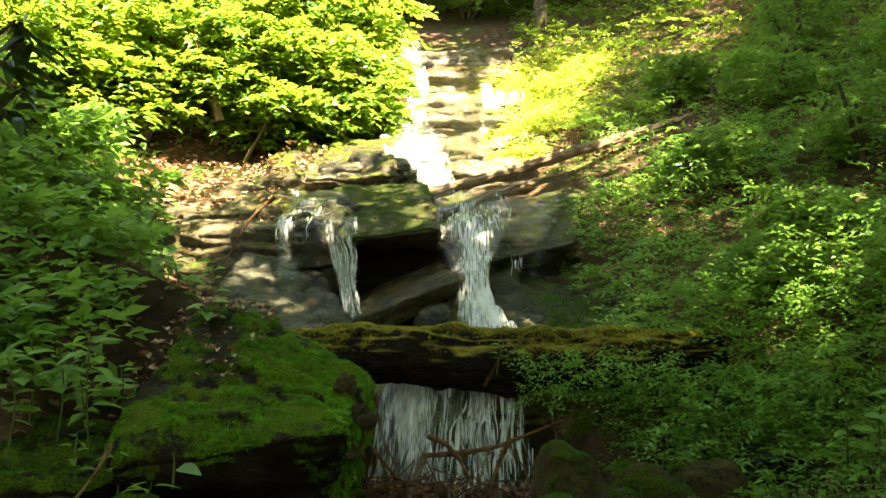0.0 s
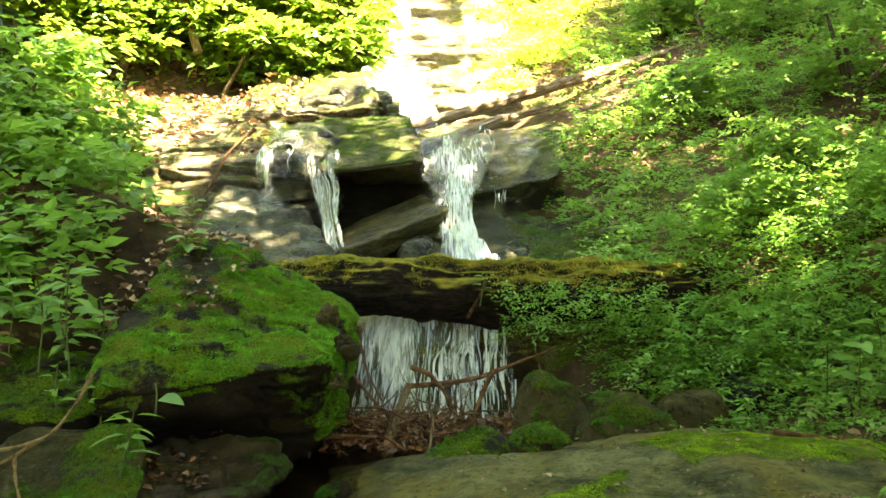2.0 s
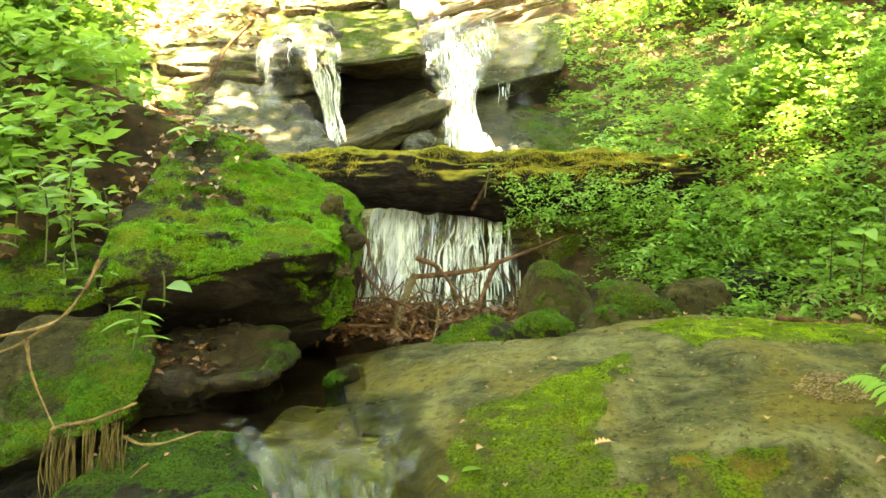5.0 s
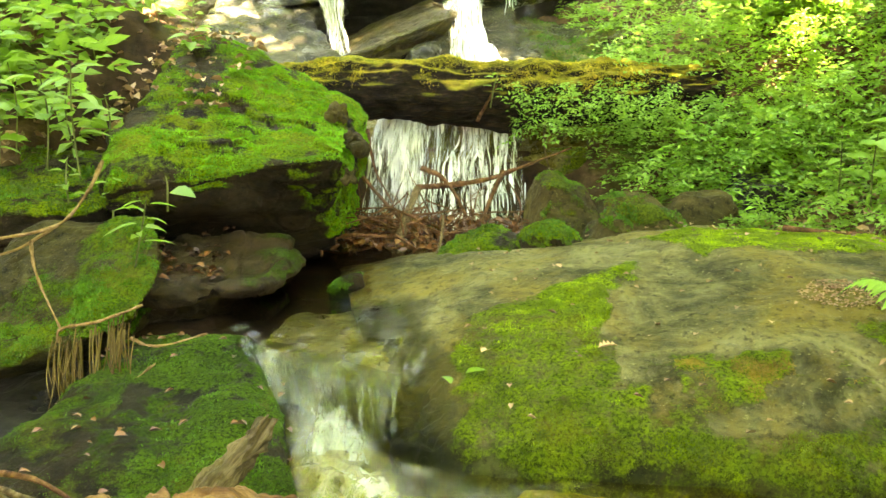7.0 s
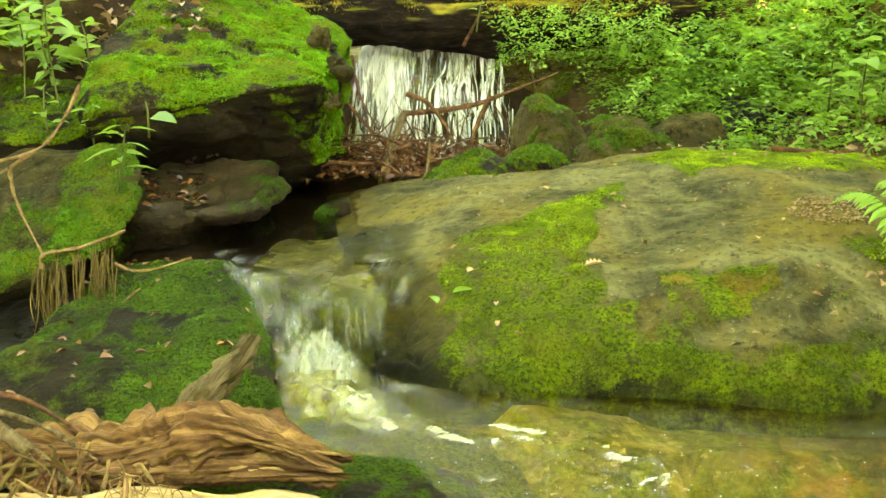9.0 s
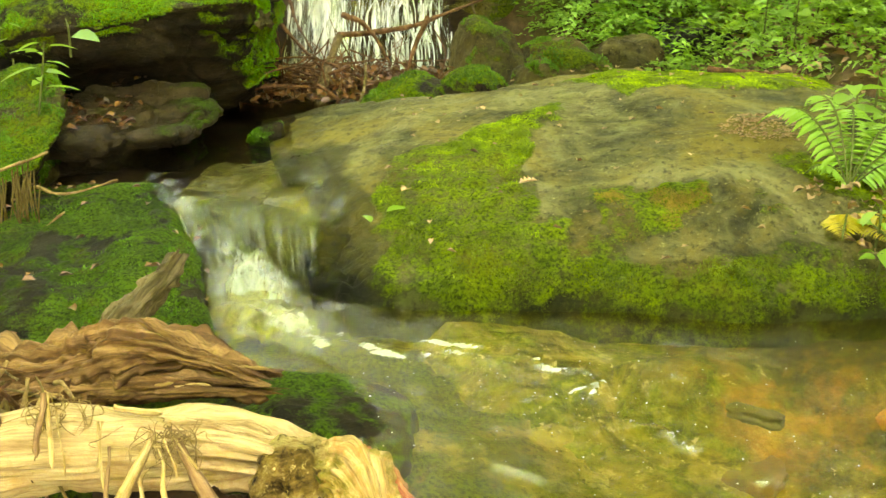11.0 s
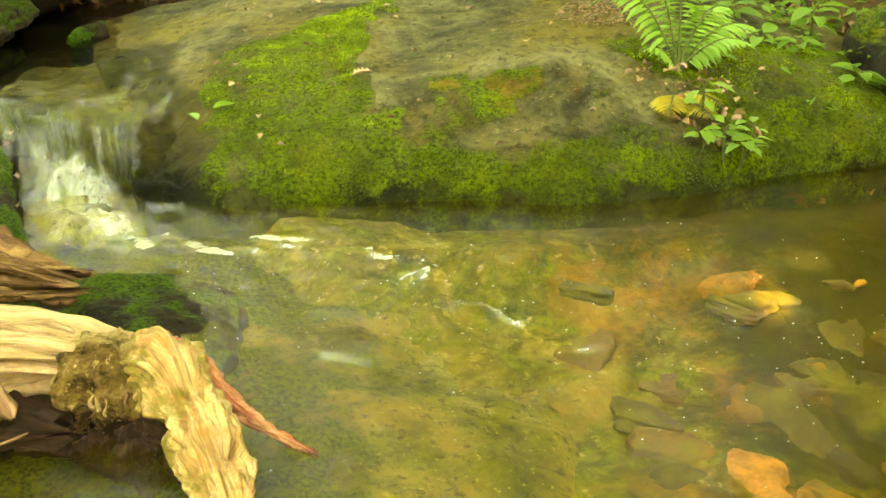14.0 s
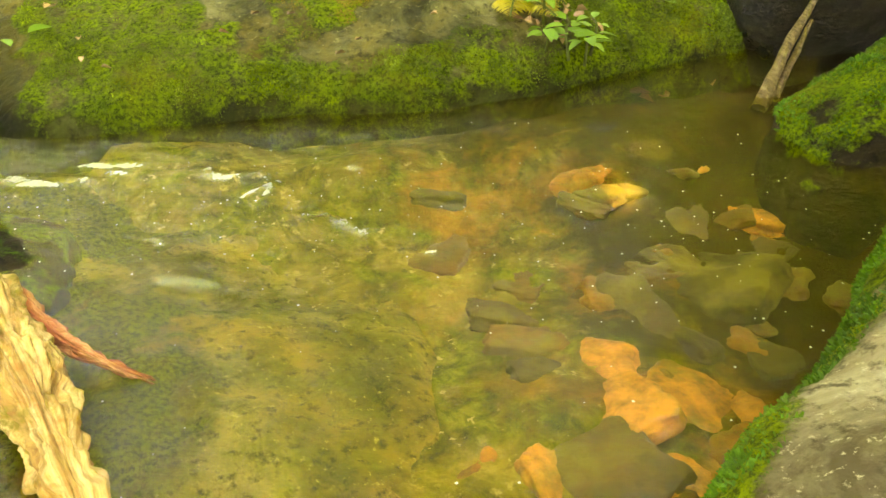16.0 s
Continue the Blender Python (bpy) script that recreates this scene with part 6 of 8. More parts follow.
def strip(a, b, wide, seed):
    """A thin torn strip of wood, bowed and split at its end."""
    rng = np.random.default_rng(seed)
    a, b = np.array(a, float), np.array(b, float)
    d = b - a
    side = np.cross(d, (0.15, -1.0, 0.3))
    side /= np.linalg.norm(side)
    out = np.cross(side, d / np.linalg.norm(d))
    if out[1] > 0:
        out = -out
    V, U, n = [], [], 10
    bow, bend = rng.uniform(0.002, 0.012), rng.normal(0, 0.004)
    for i in range(n + 1):
        t = i / n
        w = wide * 0.5 * (0.75 + 0.4 * math.sin(3 * t + seed) * 0.5 + 0.35 * t) * (1 if i < n else 0.3) + rng.normal(0, 0.0008)
        c = a + d * t + out * bow * math.sin(math.pi * t) + side * bend * math.sin(2 * math.pi * t)
        th = 0.1 * wide + 0.0015
        for sx, sy in ((-1, 0.2), (-0.3, 1), (0.5, 0.8), (1, 0), (0.4, -0.8), (-0.5, -1)):
            V.append(c + side * w * sx + out * th * sy)
            U.append((sx * wide * 0.5 + seed, t * np.linalg.norm(d)))
    F = [(i * 6 + k, i * 6 + (k + 1) % 6, i * 6 + 6 + (k + 1) % 6, i * 6 + 6 + k) for i in range(n) for k in range(6)]
    F += [(0, 1, 2, 3), (0, 3, 4, 5), (n * 6, n * 6 + 3, n * 6 + 2, n * 6 + 1), (n * 6, n * 6 + 5, n * 6 + 4, n * 6 + 3)]
    return np.array(V), np.array(F), np.array(U)


v, f, u = driftwood([(-1.35, 6.95, 1.22), (-0.5, 6.9, 1.23), (0.3, 6.9, 1.2), (1.1, 6.95, 1.2), (2.1, 7.1, 1.22)], [0.17, 0.215, 0.225, 0.21, 0.19], 3, 90, 40, 1.0, 0.0, 0.016, 0.035, 0.03)
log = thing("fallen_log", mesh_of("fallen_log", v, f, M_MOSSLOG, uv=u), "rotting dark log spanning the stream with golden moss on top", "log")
lm = step(1.18, 1.3, v[:, 2]) * (0.8 + 0.8 * fbm(v * 3, 4, 2))
tagged(part("moss", tuft_mesh("moss", v, f, lm, 44000, 0.014, M_GOLDMOSS, 5, 0.3), log, "golden green moss along the top"), kind="stuff")
v, f, u = driftwood([(-0.5, 10.75, 2.72), (0.92, 11.6, 3.23), (2.34, 12.45, 3.75), (3.76, 13.3, 4.26)], [0.058, 0.07, 0.068, 0.055], 5, 40, 40, 1.0, 0.0, 0.007, 0.006, 0.012)
thing("fallen_log", mesh_of("fallen_log", v, f, M_LOGGREY, uv=u), "long bare weathered log slanting down the bank", "log", "slanting logs")
v, f, u = driftwood([(-0.15, 10.55, 2.55), (0.65, 11.05, 2.86), (1.5, 11.6, 3.16)], [0.055, 0.068, 0.045], 6, 40, 40, 1.0, 0.12, 0.012, 0.008, 0.02)
thing("fallen_log", mesh_of("fallen_log", v, f, M_LOGGREY, uv=u), "shorter split weathered log under a longer one", "log", "slanting logs")
v, f, u = driftwood([(-3.24, 13.3, 4.15), (-3.42, 13.35, 4.81), (-3.69, 13.4, 5.47)], [0.06, 0.05, 0.04], 8, 24, 20, 1.0, 0.1, 0.006, 0.008, 0.008)
thing("dead_trunk", mesh_of("dead_trunk", v, f, M_LOGGREY, uv=u), "pale dead trunk leaning in the sunlit shrubs", "tree")


near = holder("driftwood_log", (-0.6, 2.0, 0.0), "bleached yellow driftwood log with torn roots at the pool", "log")
limb("trunk", M_BLEACHED, near, "", [(-1.9, 2.32, 0.0), (-1.05, 2.12, 0.12), (-0.5, 2.04, 0.175), (-0.22, 2.02, 0.145), (0.0, 1.95, 0.09)], [0.12, 0.11, 0.1, 0.09, 0.05], 7, 110, 34, 0.95, 0.03, 0.003, 0.006, 0.004)
limb("root", M_ROOTWOOD, near, "", [(-0.1, 1.97, 0.12), (-0.02, 1.91, 0.14), (0.045, 1.78, 0.1), (0.09, 1.6, 0.07), (0.14, 1.38, 0.02), (0.18, 1.2, -0.08)], [0.05, 0.078, 0.062, 0.05, 0.045, 0.03], 17, 90, 30, 0.9, 0.03, 0.012, 0.022, 0.016)
limb("root", M_REDROOT, near, "red-brown rotten root edge reaching into the water", [(-0.02, 2.0, 0.17), (0.05, 1.95, 0.13), (0.11, 1.87, 0.085), (0.18, 1.8, 0.045), (0.28, 1.74, 0.0)], [0.018, 0.024, 0.021, 0.013, 0.005], 18, 48, 18, 0.8, 0.03, 0.004, 0.006, 0.006)
# Added dark limb in place of the cavity's shade below the trunk.
limb("root", M_HOLLOW_SHADE, near, "added black mass painting the shaded hollow under the log", [(-0.627, 2.0, 0.019), (-0.458, 1.98, 0.018), (-0.33, 1.94, 0.022), (-0.225, 1.88, 0.036)], [0.06, 0.065, 0.06, 0.04], 22, 40, 16, 0.9, 0.03, 0.02, 0.02, 0.02)
for k, (lo, hi, mt, words) in enumerate([([(-0.25, 1.86, -0.06), (0.0, 1.82, -0.08), (0.06, 1.98, -0.08), (-0.24, 2.04, -0.05)], [(-0.21, 1.9, 0.17), (-0.03, 1.88, 0.19), (0.02, 1.98, 0.22), (-0.18, 2.02, 0.235)], M_TORN, "torn ochre knob of the root with green moss"),
                                        ([(-0.24, 1.83, -0.12), (-0.02, 1.78, -0.12), (0.02, 1.9, -0.12), (-0.22, 1.95, -0.12)], [(-0.24, 1.85, 0.03), (-0.03, 1.8, 0.01), (0.01, 1.92, 0.04), (-0.22, 1.95, 0.05)], M_ROTDARK, "black sodden foot of the root")]):
    v, f, m = block(lo, hi, n=76, power=3.2, rough=0.03, scale=13, seed=210 + k, lump=0.05, moss=(lambda x, y, z, nz: 0.3 * blob(x, z, -0.21, 0.09, 0.035, 0.05, 0.7)) if k == 0 else None, moss_lift=0.004)
    v = v + np.stack([0.008 * fbm(v * 24, 3, 61, 0.5), 0.018 * fbm(v * np.array([26, 26, 9.0]), 3, 62, 0.5), 0.008 * fbm(v * 24, 3, 63, 0.5)], 1)
    part("root", mesh_of("root", v, f, mt, attrs={"moss": m}), near, words)
rk = np.random.default_rng(44)
for k in range(12):
    x, z = rk.uniform(-0.2, 0.0), rk.uniform(0.1, 0.22)
    y = 1.875 + 0.35 * max(z - 0.12, 0) - 0.1 * (x + 0.12)
    ln = rk.uniform(0.025, 0.06)
    v, f, u = strip((x, y, z), (x + ln * rk.normal(0.25, 0.5), y - rk.uniform(-0.004, 0.012), z - ln), rk.uniform(0.005, 0.014), 300 + k)
    part("splinter", mesh_of("splinter", v, f, (M_ROOTWOOD, M_SLAT, M_ROTWOOD, M_SLATDARK)[k % 4], uv=u), near, "torn sliver of root wood")
for k, (a, b, wd, dk) in enumerate([((-0.45, 1.93, 0.277), (-0.521, 1.8, 0.153), 0.03, 0),
                             ((-0.403, 1.93, 0.257), (-0.306, 1.8, 0.138), 0.034, 1),
                             ((-0.444, 1.92, 0.241), (-0.408, 1.82, 0.148), 0.012, 0),
                             ((-0.464, 1.9, 0.201), (-0.482, 1.8, 0.15), 0.008, 0),
                             ((-0.581, 1.97, 0.287), (-0.553, 1.86, 0.169), 0.008, 0),
                             ((-0.571, 1.97, 0.286), (-0.573, 1.9, 0.208), 0.006, 0),
                             ((-0.558, 1.95, 0.233), (-0.541, 1.82, 0.146), 0.012, 1),
                             ((-0.411, 1.93, 0.265), (-0.349, 1.86, 0.219), 0.007, 0),
                             ((-0.428, 1.93, 0.273), (-0.396, 1.86, 0.201), 0.006, 0),
                             ((-0.697, 2.02, 0.336), (-0.669, 1.9, 0.214), 0.01, 0),
                             ((-0.707, 2.02, 0.337), (-0.697, 1.9, 0.244), 0.014, 1),
                             ((-0.684, 2.02, 0.3), (-0.644, 1.9, 0.191), 0.006, 0),
                             ((-0.569, 2.06, 0.271), (-0.447, 2.0, 0.283), 0.02, 0)]):
    v, f, u = strip(a, b, wd, 60 + k)
    part("splinter", mesh_of("splinter", v, f, M_SLATDARK if dk else M_SLAT, uv=u), near, "loose hanging strip of torn wood")
rt = np.random.default_rng(12)
for k in range(64):
    c = np.array((-0.42, 1.94, 0.276) if k < 40 else (-0.702, 2.04, 0.304)) + rt.normal(0, 1, 3) * (0.035, 0.012, 0.014)
    pts = [c]
    for j in range(4):
        pts.append(pts[-1] + np.array([rt.normal(0, 0.022), rt.normal(-0.01, 0.012), rt.normal(-0.012, 0.016)]))
    part("fibre", mesh_of("fibre", *tube(pts, [0.001, 0.0014, 0.0013, 0.001, 0.0006], 5), M_VINE), near)
for k, (a, b) in enumerate([((-0.461, 1.9, 0.097), (-0.362, 1.75, 0.037)), ((-0.413, 1.9, 0.047), (-0.322, 1.85, 0.128)), ((-0.45, 1.85, 0.03), (-0.285, 1.8, 0.101)), ((-0.374, 1.9, 0.071), (-0.401, 1.78, 0.034))]):
    v, f, u = strip(a, b, 0.008, 120 + k)
    part("splinter", mesh_of("splinter", v, f, M_SLATDARK, uv=u), near, "thin stick caught under the log")
for k in range(60):
    c = np.array([rt.uniform(-1.1, -0.68), rt.uniform(2.12, 2.26), rt.uniform(0.16, 0.33)])
    pts = [c]
    way = np.array([rt.normal(0, 0.03), rt.normal(-0.015, 0.02), rt.normal(-0.02, 0.025)])
    for j in range(4):
        way = way + np.array([rt.normal(0, 0.012), rt.normal(0, 0.008), rt.normal(-0.008, 0.01)])
        pts.append(pts[-1] + way)
    r = rt.uniform(0.002, 0.007)
    part("root", mesh_of("root", *tube(pts, [r, r * 1.1, r, r * 0.8, r * 0.4], 6, r * 0.3, k), (M_VINE, M_STRAND, M_TWIG)[k % 3]), near, "tangled brown rootlet")
snag = holder("snag", (-0.7, 2.5, 0.1), "brown splintered snag of driftwood on a mossy rock", "log")
limb("trunk", M_SPLIT, snag, "", [(-1.4, 2.52, 0.1), (-0.88, 2.47, 0.165), (-0.63, 2.45, 0.225), (-0.45, 2.43, 0.205), (-0.3, 2.4, 0.165)], [0.075, 0.085, 0.1, 0.07, 0.03], 27, 120, 40, 0.75, 0.09, 0.009, 0.045, 0.018)
limb("trunk", M_SPLIT, snag, "", [(-1.0, 2.4, 0.13), (-0.7, 2.38, 0.15), (-0.47, 2.37, 0.155), (-0.3, 2.36, 0.145)], [0.045, 0.05, 0.035, 0.014], 33, 50, 26, 0.6, 0.1, 0.008, 0.008, 0.02)
limb("branch", M_DRIFT_GREY, snag, "grey broken branch stub", [(-0.74, 2.46, 0.2), (-0.68, 2.6, 0.25), (-0.61, 2.74, 0.3), (-0.565, 2.85, 0.34)], [0.06, 0.05, 0.044, 0.036], 28, 48, 20, 0.9, 0.04, 0.009, 0.012, 0.014)
rs = np.random.default_rng(81)
for k in range(20):
    x = rs.uniform(-1.0, -0.36)
    lo, hi = 0.115, float(np.interp(x, [-1.0, -0.62, -0.4, -0.3], [0.22, 0.3, 0.25, 0.18]))
    z = rs.uniform(lo, hi)
    ln = rs.uniform(0.06, 0.16)
    y = 2.39 - 0.035 * math.sin(math.pi * (z - lo) / (hi - lo)) + (0.05 if z > hi - 0.03 else 0)
    end = (x + ln, y - rs.uniform(0.0, 0.03), z + (0.15 - z) * ln * 1.4 + rs.normal(0, 0.008))
    v, f, u = strip((x, y, z), end, rs.uniform(0.006, 0.02), 80 + k)
    part("splinter", mesh_of("splinter", v, f, (M_SPLIT, M_SLAT, M_SLATDARK)[k % 3], uv=u), snag)

# ---- plants ----
def scatter(n, x0, x1, y0, y1, rng=RNG):
    x, y = rng.uniform(x0, x1, n), rng.uniform(y0, y1, n)
    return x, y


def cover(name, label, n, area, keep, height, spray, count, leaf, mat, seed, wide=0.5):
    rng = np.random.default_rng(seed)
    x, y = scatter(n, *area, rng=rng)
    k = keep(x, y)
    x, y = x[k], y[k]
    z = ground_z(x, y) + rng.uniform(0.15, 1, len(x)) ** 1.3 * height * (0.6 + 0.6 * step(-0.3, 0.5, fbm(np.stack([x * 1.2, y * 1.2, x * 0], 1), 2, seed)))
    P = sprays(np.stack([x, y, z], 1), spray, count, leaf, slope=0.22, lift=0.1, rng=rng)
    return thing(name, leaf_mesh(name, *P, mat, wide=wide), label, "undergrowth", kind="stuff")


def right_of(edge):
    return lambda x, y: x > np.interp(y, RIGHT_Y, RIGHT_X) + edge


def bank_edge(x, y):
    return x > np.interp(y, [5.3, 5.6, 6.0, 6.4, 7.5, 9, 10.5, 12, 13.5], [2.3, 1.95, 1.6, 1.4, 1.25, 1.4, 1.45, 1.6, 2.2])


def open_log(x, y):
    return near_line(x, y, [(0.9, 11.15), (2.3, 12.0), (3.9, 12.95)], 0.75) < 0.4


def clumpy(seed, least):
    return lambda x, y: fbm(np.stack([x * 1.5, y * 1.5, x * 0], 1), 3, seed) > least


cover("undergrowth", "dense light green leafy undergrowth covering the bank", 7600, (1.2, 9, 5.3, 14), lambda x, y: bank_edge(x, y) & clumpy(4, -0.3)(x, y) & open_log(x, y), 0.34, 0.24, 12, 0.064, M_LEAF_HERB, 11)
cover("undergrowth", "tall pale green fronds of undergrowth on the bank", 3300, (1.2, 9, 5.3, 14), lambda x, y: bank_edge(x, y) & clumpy(6, 0.0)(x, y) & open_log(x, y), 0.75, 0.34, 16, 0.066, M_LEAF_FERN, 14, 0.4)
cover("undergrowth", "leafy sprays hanging over the end of the log", 1500, (1.15, 3.6, 6.2, 7.3), lambda x, y: x > 1.2 + 0.5 * np.abs(y - 6.8), 0.85, 0.28, 13, 0.055, M_LEAF_FERN, 15)
cover("undergrowth", "sunlit yellow-green leafy undergrowth beside the cascade", 3800, (0.9, 12, 13, 24), right_of(0.1), 0.7, 0.35, 10, 0.1, M_LEAF_BUSH, 12)
cover("undergrowth", "broad-leaved green undergrowth on the shaded bank", 1500, (-6, -1.9, 5.6, 10.5), lambda x, y: x < np.interp(y, [5.6, 7, 8, 9, 10.5], [-2.1, -2.3, -2.5, -2.9, -3.6]), 0.55, 0.3, 6, 0.16, M_LEAF_HERB, 13, 0.6)


# Sunny patch: the strong light is put into the pale blade colour.
cover("grass", "grass and leaves beside the cascade, coloured pale for strong sun", 3000, (0.8, 3.4, 12.6, 18.5), lambda x, y: x < 1.2 + 0.4 * (y - 12.6), 0.35, 0.3, 8, 0.16, M_GRASS_SUNPALE, 16, 0.2)


cover("undergrowth", "low leafy sprays reaching over the boulder's edge", 900, (1.75, 4.4, 5.4, 6.7), lambda x, y: x > 1.75 + 0.5 * np.abs(y - 6.0), 0.34, 0.2, 12, 0.05, M_LEAF_HERB, 17)
cover("undergrowth", "leafy herbs and seedlings behind the boulder", 700, (2.5, 5.0, 3.5, 5.7), lambda x, y: x > 2.55 + 0.25 * np.abs(y - 4.2), 0.5, 0.22, 10, 0.06, M_LEAF_HERB, 19)
rl = np.random.default_rng(18)
P = sprays(np.stack([rl.uniform(0.55, 1.7, 210), rl.uniform(6.5, 6.72, 210), rl.uniform(1.0, 1.34, 210) - 0.06], 1), 0.2, 12, 0.04, slope=0.3, lift=-0.1, rng=rl)
thing("undergrowth", leaf_mesh("undergrowth", *P, M_LEAF_FERN, wide=0.45), "leafy sprays draped over the front of the log", "undergrowth", kind="stuff")


def shrub(name, label, at, size, n, count, leaf, mat, seed, stems=5, wide=0.42):
    rng = np.random.default_rng(seed)
    ob = holder(name, at, label, "shrub")
    at = np.array(at, float)
    bits = []
    for k in range(stems):
        a = rng.uniform(0, 2 * np.pi)
        tip = at + np.array([math.cos(a) * size[0] * 0.6, math.sin(a) * size[1] * 0.6, size[2] * rng.uniform(0.6, 0.95)])
        mid = at * 0.5 + tip * 0.5 + rng.normal(0, 0.15, 3)
        part("stem", mesh_of("stem", *tube([at + rng.normal(0, 0.06, 3) * (1, 1, 0) - (0, 0, 0.15), mid, tip], [0.05, 0.035, 0.012], 8, 0.006, k), M_BARK), ob)
    u = rng.normal(0, 1, (n, 3))
    u /= np.linalg.norm(u, axis=1, keepdims=True)
    r = rng.uniform(0.35, 1.0, n) ** 0.5
    lump = 0.75 + 0.5 * vnoise(u * 2.2 + seed, seed)
    c = at + np.array([0, 0, size[2] * 0.55]) + u * (r * lump)[:, None] * np.array([size[0], size[1], size[2] * 0.6])
    c[:, 2] = np.maximum(c[:, 2], ground_z(c[:, 0], c[:, 1]) + 0.15)
    az = np.arctan2(u[:, 1], u[:, 0])
    P = sprays(c, leaf * 2.6, count, leaf, slope=0.22, lift=-0.05, rng=rng, azimuth=az)
    part("foliage", leaf_mesh("foliage", *P, mat, wide=wide), ob)
    return ob


def gz(x, y, d=0.0):
    return (x, y, float(ground_z(x, y)) + d)


for k, (x, y, s) in enumerate([(-4.4, 13.2, 0.8), (-5.3, 12.6, 1.0), (-3.6, 13.8, 0.85), (-2.6, 14.0, 0.8), (-1.6, 14.6, 0.8), (-5.0, 13.6, 1.3), (-3.9, 14.3, 1.3), (-2.9, 14.6, 1.3), (-1.9, 15.0, 1.2), (-3.4, 15.6, 1.7), (-1.6, 16.0, 1.2), (-4.9, 15.4, 1.8), (-2.2, 16.4, 1.6), (-5.9, 12.3, 1.4), (-7.4, 13.4, 2.0), (-1.9, 17.2, 1.4), (-3.2, 18.5, 2.0), (-5.5, 17, 2.2), (-8.5, 16, 2.4)]):
    shrub("shrub", "leafy sunlit shrub with yellow-green leaves over the ledge", gz(x, y), (s, s * 0.9, s * 1.25), 400, 10, 0.165, M_LEAF_BUSH, 100 + k, wide=0.62)
for k, (x, y, s) in enumerate([(3.0, 22.5, 1.2), (4.2, 23.0, 1.5), (6.4, 22.8, 1.6), (8.6, 21, 1.8), (0.6, 23, 1.8), (-1.6, 23, 2.0), (3.2, 24.5, 2.2), (10.5, 17, 2.2), (7, 24, 2.4), (-5, 23, 2.6), (12, 22, 2.6), (-9, 21, 2.6), (0.8, 28, 2.6), (-4, 29, 3), (5, 30, 3), (10, 29, 3.2), (-10, 28, 3.2), (15, 27, 3.2), (-15, 24, 3)]):
    # Beyond x 3.5 darker leaves paint the shade of the forest.
    shrub("shrub", "leafy green shrub on the wooded slope", gz(x, y), (s, s * 0.9, s * 1.3), 220, 8, 0.26, M_LEAF_CANOPY if x > 3.5 else M_LEAF_BUSH, 150 + k, wide=0.65)
for k, (x, y, s) in enumerate([(-3.6, 9.2, 0.8), (-4.6, 8.4, 0.9), (-4.4, 10.4, 0.9), (-5.6, 9.6, 1.2)]):
    shrub("shrub", "low leafy green shrub on the shaded bank", gz(x, y), (s, s, s * 1.2), 300, 8, 0.15, M_LEAF_HERB, 190 + k, wide=0.6)


for k, (x, y, s) in enumerate([(3.4, 8.6, 0.5), (4.6, 9.8, 0.7), (3.0, 10.4, 0.5), (5.6, 8.6, 0.7), (4.4, 12.4, 0.7), (6.2, 11.6, 0.9), (3.6, 14.0, 0.6), (7.4, 9.6, 0.9), (5.6, 14.4, 0.9), (7.6, 13.6, 1.1), (6.6, 16.5, 1.1), (2.7, 7.6, 0.35), (3.9, 7.2, 0.4)]):
    shrub("shrub", "leafy green sapling among the undergrowth on the bank", gz(x, y), (s, s * 0.9, s * 1.4), 230, 9, 0.1, M_LEAF_HERB, 230 + k, stems=3, wide=0.5)


# ---- trees ----
def tree(at, height, radius, lean, crown_z, crown_r, n, seed, label="tall tree with a rough grey-brown trunk, some of them added unseen for shade", mat=M_LEAF_CANOPY, leaf=0.36):
    rng = np.random.default_rng(seed)
    ob = holder("tree", at, label, "tree")
    at = np.array(at, float)
    top = at + np.array([lean[0], lean[1], height])
    v, f = tube([at - (0, 0, 0.4), at + (lean[0] * 0.15, lean[1] * 0.15, height * 0.25), at * 0.45 + top * 0.55, top], [radius * 1.25, radius, radius * 0.75, radius * 0.25], 16, radius * 0.1, seed)
    part("trunk", mesh_of("trunk", v, f, M_BARK), ob)
    C = []
    for k in range(9):
        f0 = rng.uniform(0.5, 0.95)
        p0 = at + (top - at) * f0
        a = k * 2.4 + rng.uniform(-0.4, 0.4)
        tip = np.array([top[0], top[1], at[2] + crown_z]) + np.array([math.cos(a), math.sin(a), rng.uniform(-0.35, 0.5)]) * crown_r * rng.uniform(0.6, 1.0)
        part("limb", mesh_of("limb", *tube([p0, p0 * 0.5 + tip * 0.5 + (0, 0, 0.4), tip], [radius * 0.35, radius * 0.2, 0.02], 8, 0.01, k), M_BARK), ob)
        C.append(tip + rng.normal(0, 0.28, (n // 12, 3)) * crown_r)
    P = sprays(np.concatenate(C), leaf * 2.5, 9, leaf, slope=0.35, rng=rng)
    part("crown", leaf_mesh("crown", *P, mat, wide=0.55), ob)
    return ob


